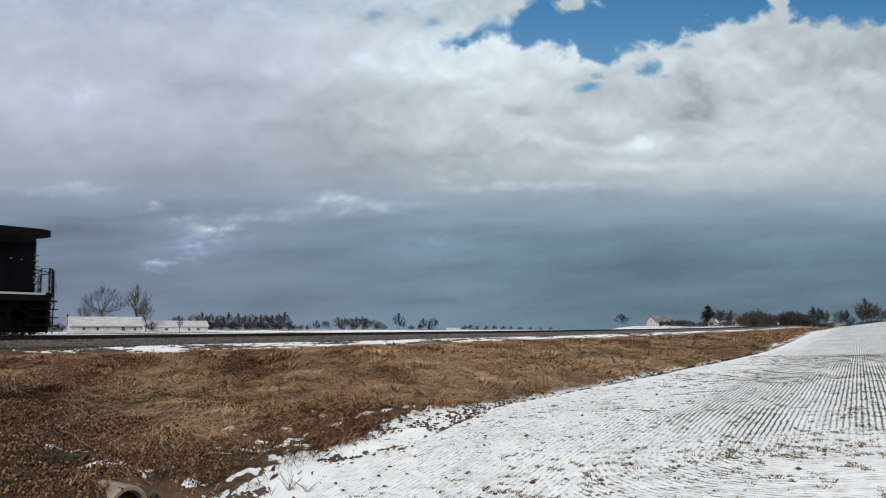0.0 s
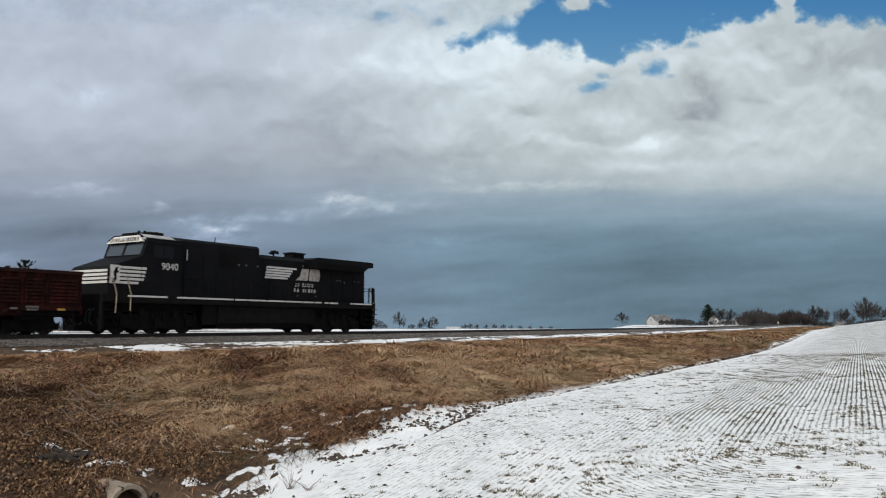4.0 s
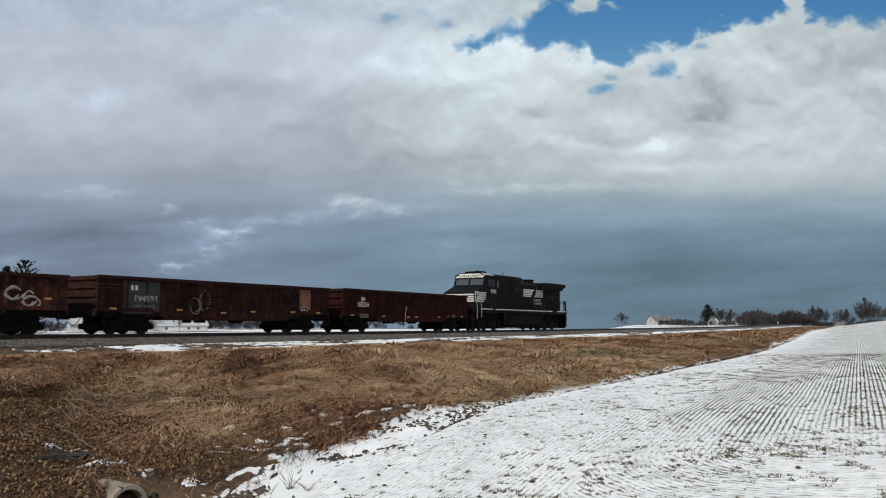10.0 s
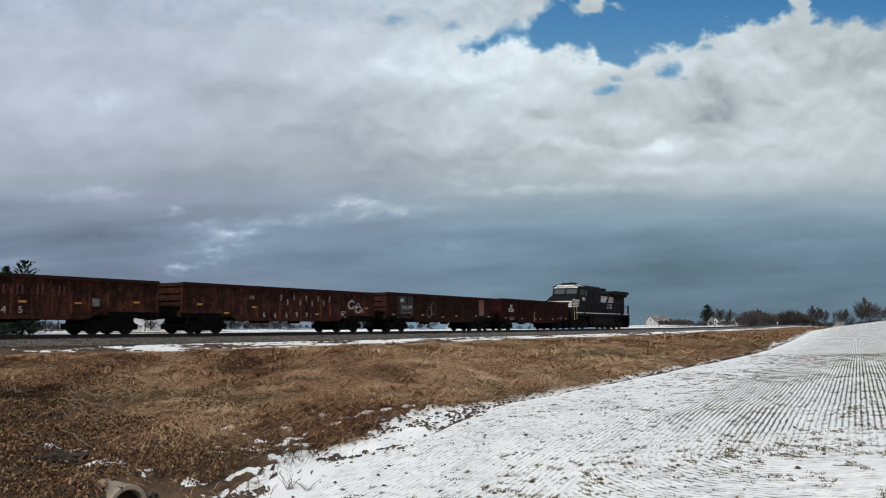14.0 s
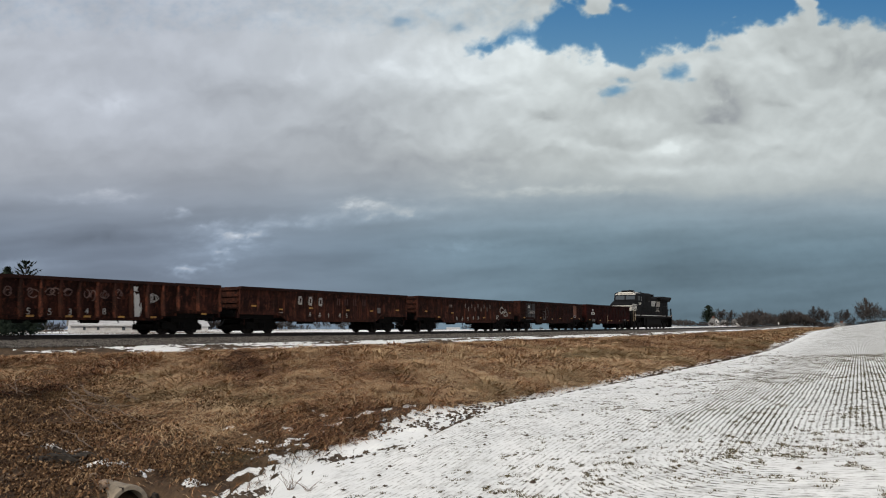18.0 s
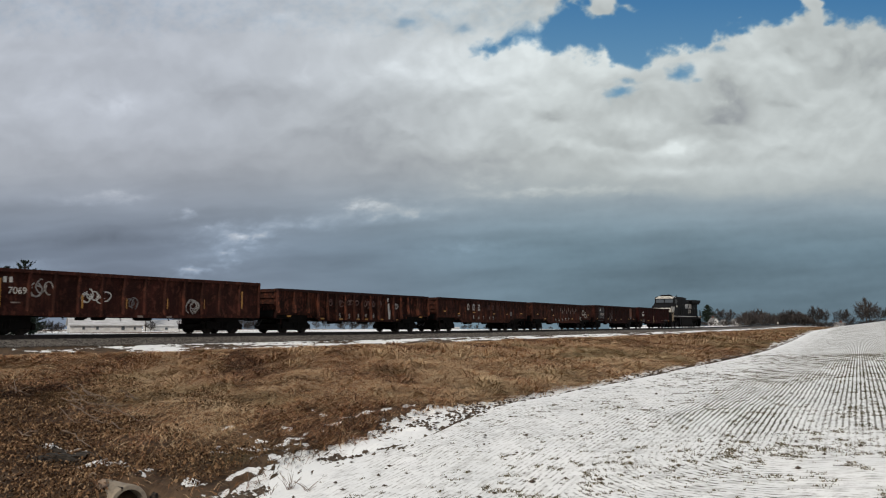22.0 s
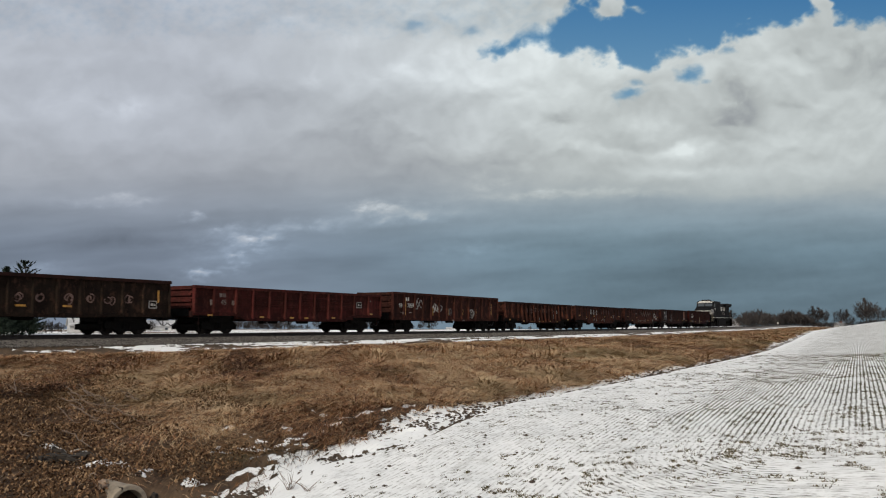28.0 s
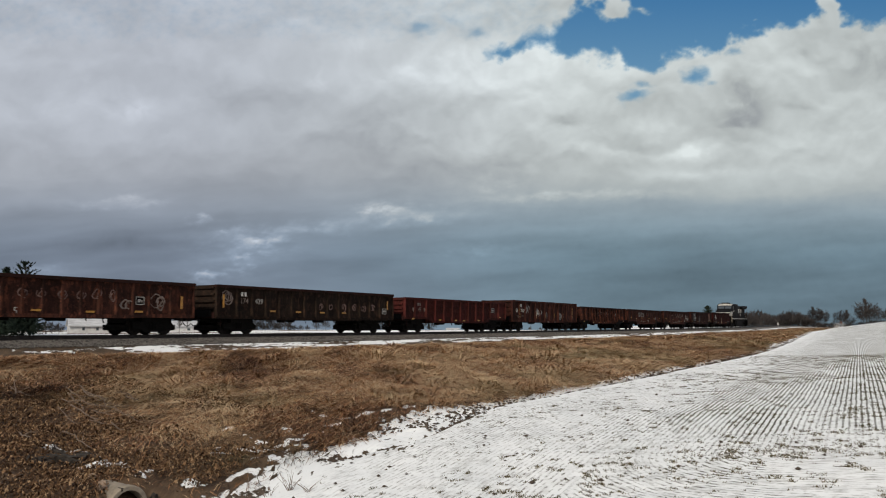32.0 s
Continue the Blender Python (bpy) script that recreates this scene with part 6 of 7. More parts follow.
def fallen_branches():
    rg = random.Random(8)
    lines = [[(-10.09, 22.32), (-9.21, 21.03), (-8.45, 19.92)], [(-8.57, 19.29), (-7.99, 18.71), (-7.41, 18.06)], [(-9.84, 22.60), (-8.55, 20.29), (-8.08, 19.82)], [(-7.53, 19.13), (-6.90, 18.33), (-6.37, 17.78)],
             [(-8.65, 22.50), (-8.02, 21.37), (-7.57, 20.74)], [(-7.03, 17.82), (-6.36, 16.76)], [(-7.65, 16.88), (-7.35, 16.79), (-6.46, 15.43)], [(-9.20, 21.48), (-8.14, 20.14), (-7.77, 19.29)],
             [(-8.04, 19.26), (-7.31, 18.57)], [(-9.60, 21.40), (-8.08, 18.90)], [(-8.28, 16.45), (-7.73, 15.79)], [(-7.70, 18.31), (-7.12, 17.81)], [(-10.6, 20.8), (-11.6, 22.6), (-12.4, 24.7)],
             [(-9.2, 20.2), (-8.2, 19.4), (-7.2, 19.2)], [(-8.9, 19.4), (-7.6, 17.6)], [(-11.0, 21.3), (-10.3, 20.9)], [(-7.9, 20.8), (-7.4, 20.3)], [(-9.3, 20.9), (-8.6, 20.3), (-7.9, 20.1)]]
    for pts in lines:
        up = rg.uniform(0.10, 0.20)
        ps = []
        for (x0, y0), (x1, y1) in zip(pts, pts[1:]):
            for k in range(4):
                f = k / 4
                ps.append(over(x0 + (x1 - x0) * f + rg.uniform(-0.012, 0.012), y0 + (y1 - y0) * f, up + rg.uniform(-0.01, 0.015)))
        ps.append(over(*pts[-1], up + 0.04))
        r = rg.uniform(0.010, 0.017)
        b = tagged(new("branch"), "bleached fallen branch lying in the grass", "branch", "branches on the bank")
        b.matrix_basis = Matrix.Translation(ps[0])
        q = [p - ps[0] for p in ps]
        part("stem", Shape().tube(q, [r * (1 - 0.6 * i / len(q)) for i in range(len(q))], 6), BARK_PALE, b)
        for k in range(2):
            i = rg.randrange(1, len(q) - 1)
            tip = q[i] + Vector((rg.uniform(-0.35, 0.35), rg.uniform(-0.4, 0.3), rg.uniform(0.02, 0.12)))
            part("twig", Shape().tube([q[i], (q[i] + tip) / 2 + Vector((0, 0, 0.03)), tip], [r * 0.5, r * 0.35, r * 0.2], 5), BARK_PALE, b)


fallen_branches()


def culvert():
    """A concrete pipe end that sticks out of the foot of the bank."""
    c = tagged(new("culvert_pipe"), "weathered concrete culvert pipe end in the ditch", "pipe")
    m = look((-4.86, 13.12, -2.36), (-4.12, 12.45, -2.36))
    c.matrix_basis = m
    n, L, ro, ri = 32, 0.8, 0.31, 0.25
    vs, fs = [], []
    for z, r in ((0, ro), (0.02, ro + 0.012), (0.16, ro + 0.012), (0.19, ro), (L, ro), (L, ri), (0, ri)):
        vs += [(r * math.cos(2 * math.pi * k / n), r * math.sin(2 * math.pi * k / n), z) for k in range(n)]
    for i in range(7):
        j = (i + 1) % 7
        fs += [(i * n + k, i * n + (k + 1) % n, j * n + (k + 1) % n, j * n + k) for k in range(n)]
    part("pipe_wall", Shape().add(vs, fs), CONCRETE, c)
    part("silt", Shape().prism_y([(0.2, -0.02)] + [(0.232 * math.cos(a), 0.232 * math.sin(a)) for a in np.linspace(-0.1, -3.04, 12)], -0.01, 0.0), UNDER_BLACK, c).matrix_basis = pose(0, -0.06, 0.3, -90, 0, 0)
    part("rim_crack", Shape().box(0.1, 0.13, 0.24, 0.30, 0.0, 0.12), UNDER_BLACK, c)


culvert()


def rubble():
    rg = random.Random(3)
    for x, y, r, mat, lab in ((-5.36, 13.25, 0.12, SANDSTONE, "tan rough stone beside the culvert"), (-4.62, 13.55, 0.08, OLD_TIMBER, "dark stone beside the culvert"),
                              (-5.02, 13.95, 0.07, OLD_TIMBER, "dark stone above the culvert"), (-4.45, 13.4, 0.06, SANDSTONE, "brown stone beside the culvert"),
                              (-1.83, 24.2, 0.065, UNDER_BLACK, "black lump lying on the bank"), (-5.7, 13.7, 0.09, SANDSTONE, "brown stone in the leaves")):
        bm = bmesh.new()
        bmesh.ops.create_icosphere(bm, subdivisions=2, radius=r)
        for v in bm.verts:
            v.co *= 0.75 + 0.5 * noise.noise(v.co * (1.6 / r) + Vector((x, y, 0)))
            v.co.z *= 1.15
        me = bpy.data.meshes.new("stone")
        bm.to_mesh(me)
        bm.free()
        me.materials.append(mat)
        ob = new("stone", me)
        ob.matrix_basis = Matrix.Translation(over(x, y, r * 0.25)) @ pose(0, 0, 0, rg.uniform(0, 60), rg.uniform(0, 60), rg.uniform(0, 90))
        tagged(ob, lab, "stone")
    for k, (x, y, yaw, L) in enumerate(((-6.75, 15.05, 12, 0.75), (-6.4, 15.25, -14, 0.6), (-7.1, 14.75, 35, 0.45), (-6.55, 14.85, 4, 0.7), (-6.9, 15.35, -8, 0.55))):
        t = tagged(new("old_timber"), "rotten dark timber lying on the bank", "timber", "rotten timbers")
        t.matrix_basis = Matrix.Translation(over(x, y, 0.05)) @ pose(0, 0, 0, 8 + 20 * k, 5 * k, yaw)
        sh = Shape()
        n = 9
        ring = [(0.10, 0.0), (0.095, 0.08), (0.05, 0.11), (-0.04, 0.105), (-0.095, 0.07), (-0.1, -0.03), (0.0, -0.05)]
        vs = []
        for i in range(n):
            f = i / (n - 1)
            for j, (a, b) in enumerate(ring):
                q = 0.55 + 0.8 * rg.random()
                vs.append(((f - 0.5) * L + 0.06 * rg.random() * (i in (0, n - 1)), a * q, b * q))
        fs = [(i * 7 + j, i * 7 + (j + 1) % 7, (i + 1) * 7 + (j + 1) % 7, (i + 1) * 7 + j) for i in range(n - 1) for j in range(7)]
        fs += [tuple(range(7))[::-1], tuple(range((n - 1) * 7, n * 7))]
        part("beam", sh.add([(a * 0.9, b * 0.7, c * 0.7) for a, b, c in vs], fs), OLD_TIMBER, t)
    # snow caps
    for x, y, rx, ry in ((-6.55, 15.45, 0.30, 0.08), (-6.95, 15.2, 0.22, 0.07), (-6.05, 14.75, 0.34, 0.10), (-5.0, 13.98, 0.10, 0.05)):
        k, n = 5, 16
        vs, fs = [tuple(over(x, y, 0.075))], []
        for i in range(1, k + 1):
            f = i / k
            for j in range(n):
                a = 2 * math.pi * j / n
                q = f * (1 + 0.9 * noise.noise(Vector((math.cos(a) * 2.0 + x * 3, math.sin(a) * 2.0 + y * 3, 0))))
                vs.append(tuple(over(x + rx * q * math.cos(a), y + ry * q * math.sin(a), 0.07 * (1 - f ** 2) - 0.02 * f + 0.02 * noise.noise(Vector((x * 9 + 3 * f * math.cos(a), y * 9 + 3 * f * math.sin(a), 1))))))
        fs = [(0, 1 + j, 1 + (j + 1) % n) for j in range(n)]
        fs += [(1 + (i - 1) * n + j, 1 + i * n + j, 1 + i * n + (j + 1) % n, 1 + (i - 1) * n + (j + 1) % n) for i in range(1, k) for j in range(n)]
        me = Shape().add(vs, fs).mesh("snow_patch", SNOW)
        me.shade_smooth()
        tagged(new("snow_patch", me), "small leftover patch of snow on the bank", "snow", "snow patches")


rubble()


# ---- seedlings, clods and weeds in the field ----
def seedlings():
    rg = np.random.default_rng(77)
    n = 900000
    s, d = rg.uniform(-20, 34, n), rg.uniform(24.2, 47, n)
    e = d - toe(s)[0]
    x, y, _ = on_track(s, d)
    wave = np.sin(2 * np.pi * row_lines(*on_track(s, d)[:2]) / 0.107)
    q, along = field_axes(x, y)
    thick = 1.0 * fbm(x / 0.22, y / 0.22, 95, 2) + 0.40 * fbm(x / 4, y / 4, 97, 3) + 0.07 * step01(3, 7, q) * step01(-6, -3, along) - 0.06 * step01(3, 1, e) - 0.04 * step01(-4, -9, s)
    weeds = bump2(x, y, 7.0, 13.6, 2.6, 1.0) + bump2(x, y, 5.2, 12.8, 1.6, 0.7) + 0.6 * bump2(x, y, 1.6, 15.6, 1.2, 1.0)
    ok = (e > 0.5) & (((wave > 0.6) & (thick + rg.normal(0, 0.05, n) > 0.24)) | (rg.random(n) < 0.13 * weeds * (thick > -0.05)))
    x, y, th = x[ok], y[ok], thick[ok]
    n = len(x)
    z = land(x, y)
    m = 7
    a = rg.uniform(0, 6.28, (n, m))
    L = rg.uniform(0.014, 0.036, (n, m)) * (0.8 + 1.2 * np.clip(th, 0, 0.5))[:, None]
    lean = rg.uniform(0.3, 1.2, (n, m))
    b0 = np.stack([x, y, z - 0.004], 1)[:, None] + np.stack([rg.normal(0, 0.024, (n, m)), rg.normal(0, 0.024, (n, m)), 0 * a], 2)
    t0 = b0 + np.stack([np.sin(a) * L * lean, np.cos(a) * L * lean, L * 0.8], 2)
    w = np.stack([np.cos(a), -np.sin(a), 0 * a], 2) * 0.010
    V = np.stack([b0 - w, b0 + w, t0], 2).reshape(-1, 3)
    F = np.arange(len(V)).reshape(-1, 3)
    me = heap("crop_seedlings", V, F, tinted("seedling", [(0.040, 0.034, 0.018), (0.085, 0.078, 0.040), (0.135, 0.110, 0.062), (0.20, 0.16, 0.10)]))
    give(me, "tint", np.repeat(rg.random(n * m), 3))
    tagged(new("crop_seedlings", me), "rows of brown-green crop seedlings poking through snow", "crop", kind="stuff")
    # clods of soil along the field's edge and scattered over it
    n = 4600
    s = -12 + 55 * rg.random(n) ** 1.5
    e = snow_edge(s) + 0.1 + (furrow_line(s) - snow_edge(s)) * rg.random(n) ** 0.7 + np.abs(rg.normal(0, 0.22, n))
    far = rg.random(n) < 0.13
    e[far] = rg.uniform(1, 16, far.sum())
    x, y, _ = on_track(s, toe(s)[0] + e)
    ok = (fbm(x / 0.9, y / 0.9, 99, 3) > 0.02) | far
    x, y = x[ok], y[ok]
    n = len(x)
    r = rg.uniform(0.015, 0.06, n) * np.where(far[ok], 0.8, 1 + 0.5 * step01(-4, 25, s[ok]))
    ov = np.array([(1, 0, 0), (0, 1, 0), (-1, 0, 0), (0, -1, 0), (0, 0, 0.55), (0, 0, -0.4)])
    of = np.array([(0, 1, 4), (1, 2, 4), (2, 3, 4), (3, 0, 4), (1, 0, 5), (2, 1, 5), (3, 2, 5), (0, 3, 5)])
    V = ov[None] * rg.uniform(0.5, 1.5, (n, 6, 1)) * r[:, None, None] + np.stack([x, y, land(x, y) + 0.3 * r], 1)[:, None]
    F = of[None] + (np.arange(n) * 6)[:, None, None]
    me = heap("soil_clods", V.reshape(-1, 3), F.reshape(-1, 3), worn("dark_soil", (0.050, 0.036, 0.026), (0.09, 0.066, 0.046), 9, 0.95))
    tagged(new("soil_clods", me), "dark clods of soil and turf showing through the snow", "soil", kind="stuff")


seedlings()


def weeds():
    rg = random.Random(17)
    for x, y, h, n in ((-2.45, 13.5, 0.34, 14), (-2.75, 13.3, 0.25, 8), (-3.26, 14.15, 0.30, 2), (-2.1, 13.2, 0.2, 7)):
        w = tagged(new("dry_weed"), "thin dry weed stalks standing in the snow", "weed", "dry weeds")
        w.matrix_basis = Matrix.Translation(over(x, y, -0.02))
        for k in range(n):
            lean = 0.06 if n == 2 else 0.25
            tip = Vector((rg.uniform(-lean, lean), rg.uniform(-lean, lean), h * rg.uniform(0.5, 1)))
            base = Vector((rg.uniform(-0.05, 0.05), rg.uniform(-0.05, 0.05), 0))
            part("stalk", Shape().tube([base, (base + tip) / 2 + Vector((rg.uniform(-0.02, 0.02), 0, 0.02)), tip], [0.0045, 0.0035, 0.0018], 5), BARK_PALE, w)


weeds()
# ---- far side: farm, woods and houses ----
TWIG = island_tint("bare_twigs", (0.030, 0.026, 0.026), (0.050, 0.044, 0.042), (0.080, 0.070, 0.066))
TRUNK = worn("grey_bark", (0.075, 0.062, 0.052), (0.045, 0.037, 0.031), 3, 0.95, squash=(6, 6, 1))
NEEDLES = island_tint("dark_needles", (0.008, 0.014, 0.010), (0.016, 0.026, 0.018), (0.030, 0.042, 0.028))
WHITE_BOARD = worn("white_barn_paint", (0.60, 0.60, 0.60), (0.44, 0.43, 0.42), 1.2, 0.75)
SNOWY_ROOF = worn("snow_dusted_roof", (0.50, 0.51, 0.52), (0.33, 0.33, 0.34), 0.7, 0.8, squash=(1, 3, 3))
DARK_ROOF = worn("grey_shingles", (0.10, 0.095, 0.09), (0.22, 0.22, 0.22), 0.8, 0.85)
RED_ROOF = worn("red_brown_roof", (0.17, 0.075, 0.055), (0.10, 0.05, 0.04), 0.8, 0.85)
DARK_WOOD = worn("dark_stained_boards", (0.010, 0.008, 0.0075), (0.018, 0.012, 0.010), 1.5, 0.9)
DARK_GLASS = GLASS


def bare_tree(height, width, seed, low=0.3, twig=0.02, limbs=8, dense=8):
    """A winter tree: tapered trunk, curved limbs, and a rounded crown of bare branches and twigs."""
    rg = random.Random(seed)
    wood, crown = Shape(), []
    mid, half = height * (low + (1 - low) * 0.48), height * (1 - low) * 0.56

    def rim(a, lift, k):
        """A point of the crown at a turn and a lift from -1 to 1, k of the way out."""
        flat = math.sqrt(max(0.0, 1 - lift * lift))
        return Vector((math.cos(a) * flat * width / 2 * k, math.sin(a) * flat * width / 2 * k, mid + lift * half * k))

    def arch(p, q, sag, n=4):
        c = (p + q) / 2 + Vector((rg.uniform(-1, 1), rg.uniform(-1, 1), sag)) * (q - p).length * 0.16
        return [p * (1 - f) ** 2 + c * 2 * f * (1 - f) + q * f * f for f in (i / n for i in range(n + 1))]

    top = height * (low + 0.35 * (1 - low))
    r0 = height * 0.02
    stem = arch(Vector((0, 0, -0.3)), Vector((rg.uniform(-0.03, 0.03) * height, rg.uniform(-0.03, 0.03) * height, top)), 0)
    wood.tube(stem, [r0 * (1 - 0.12 * i) for i in range(5)], 7, False)
    for i in range(limbs):
        a, lift = 6.283 * i / limbs + rg.uniform(-0.4, 0.4), rg.uniform(-0.45, 0.98)
        foot = stem[-1].lerp(stem[1 if low > 0.1 else 0], rg.uniform(0, 0.6))
        limb = arch(foot, rim(a, lift, rg.uniform(0.7, 0.95)), -0.9)
        wood.tube(limb, [r0 * (0.5 - 0.1 * k) for k in range(5)], 5, False)
        for _ in range(dense):
            f = rg.uniform(0.8, 4)
            p = limb[int(f)].lerp(limb[min(int(f) + 1, 4)], f % 1)
            q = rim(a + rg.gauss(0, 0.55), min(max(lift + rg.gauss(0, 0.35), -0.75), 1), rg.uniform(0.7, 1.05))
            branch = arch(p, q, -0.5, 3)
            crown.append((branch, twig * 1.5))
            for _ in range(dense):
                f = rg.uniform(0.4, 2.99)
                p2 = branch[int(f)].lerp(branch[int(f) + 1], f % 1)
                way = (p2 - Vector((0, 0, mid * 0.8))).normalized() + Vector((rg.uniform(-1, 1), rg.uniform(-1, 1), rg.uniform(-0.5, 1.0))) * 0.9
                crown.append((arch(p2, p2 + way.normalized() * height * rg.uniform(0.06, 0.15), -0.4, 2), twig))
    V, F = [], []
    for pts, r in crown:
        k = len(V)
        for i, p in enumerate(pts):
            w = r * (1 - 0.6 * i / len(pts))
            V += [(p.x + w, p.y, p.z), (p.x - w * 0.5, p.y + w * 0.87, p.z), (p.x - w * 0.5, p.y - w * 0.87, p.z)]
        for i in range(len(pts) - 1):
            for j in range(3):
                F.append((k + i * 3 + j, k + i * 3 + (j + 1) % 3, k + i * 3 + 3 + (j + 1) % 3, k + i * 3 + 3 + j))
    return wood.mesh("trunk", TRUNK), heap("crown", np.array(V), np.array(F), TWIG)


def evergreen(height, width, seed, tiers=16, rag=0.5, lift=0.0):
    rg = random.Random(seed)
    V, F = [], []
    for i in range(tiers * 7):
        f = rg.random() ** 0.85
        z = height * (0.10 + 0.88 * f)
        reach = (width * (1 - f) ** 0.7 + 0.18) * rg.uniform(1 - rag, 1.05)
        a = rg.uniform(0, 6.28)
        droop = rg.uniform(-0.45, 0.15) + lift
        for m in range(8):
            g = (m + 0.6) / 8
            px, py = math.cos(a) * reach * g, math.sin(a) * reach * g
            pz = z + reach * (droop * g + 0.25 * g * g)
            for _ in range(5):
                b, e = rg.uniform(0, 6.28), rg.uniform(-0.9, 0.9)
                s = rg.uniform(0.16, 0.42) * (0.5 + height / 14) * (1.15 - 0.4 * g)
                q = len(V)
                V += [(px, py, pz), (px + s * math.cos(b), py + s * math.sin(b), pz + e * s), (px + s * 0.6 * math.cos(b + 0.8), py + s * 0.6 * math.sin(b + 0.8), pz + (e - 0.5) * s)]
                F.append((q, q + 1, q + 2))
    tr = Shape().tube([(0, 0, -0.3), (0, 0, height * 0.55), (0, 0, height)], [height * 0.016, height * 0.01, 0.02], 7)
    return tr.mesh("trunk", TRUNK), heap("crown", V, F, NEEDLES)


def spiky_pine(height, reach, seed):
    """A ragged pine: whorls of up-swept branches, each a spray of needle tufts."""
    rg = random.Random(seed)
    V, F = [], []
    wood = Shape().tube([(0, 0, -0.3), (0, 0, height * 0.6), (0.1, 0, height * 0.98)], [height * 0.017, height * 0.01, 0.03], 7)
    whorls = 15
    for w in range(whorls):
        f = w / (whorls - 1)
        z = height * (0.06 + 0.88 * f)
        n = 8 if f < 0.8 else 6
        for i in range(n):
            a = 6.283 * (i + 0.5 * (w % 2)) / n + rg.uniform(-0.25, 0.25)
            long = (reach * (1 - f) ** 0.55 + 0.55) * rg.uniform(0.75, 1.1)
            rise = 0.15 + 0.55 * f + rg.uniform(-0.15, 0.15)
            tip = Vector((math.cos(a) * long, math.sin(a) * long, z + rise * long))
            wood.tube([(0, 0, z), tuple(tip * 0.5 + Vector((0, 0, z * 0.5 - 0.08 * long))), tuple(tip)], [0.05, 0.035, 0.012], 4, False)
            for m in range(int(26 + 30 * (1 - f))):
                g = rg.uniform(0.25, 1.02)
                c = Vector((0, 0, z)).lerp(tip, g) + Vector((0, 0, -0.3 * long * g * (1 - g)))
                d = Vector((math.cos(a), math.sin(a), 0.5)) + Vector((rg.uniform(-1, 1), rg.uniform(-1, 1), rg.uniform(-0.8, 0.9)))
                d = d.normalized() * rg.uniform(0.25, 0.5)
                side = d.cross(Vector((0, 0, 1))).normalized() * 0.12
                k = len(V)
                V += [tuple(c - side), tuple(c + side), tuple(c + d)]
                F.append((k, k + 1, k + 2))
    return wood.mesh("trunk", TRUNK), heap("crown", V, F, NEEDLES)


def planted(name, made, x, y, label, category, group, turn=0.0, size=1.0, sink=0.0):
    t = tagged(new(name), label, category, group)
    t.matrix_basis = Matrix.Translation((x, y, float(land(x, y)) - sink)) @ pose(0, 0, 0, 0, 0, turn) @ Matrix.Scale(size, 4)
    part("trunk", made[0], None, t)
    part("crown", made[1], None, t)
    return t


def bearing(px, dist):
    """A plan position by its sideways slope and distance ahead."""
    return px * dist, dist


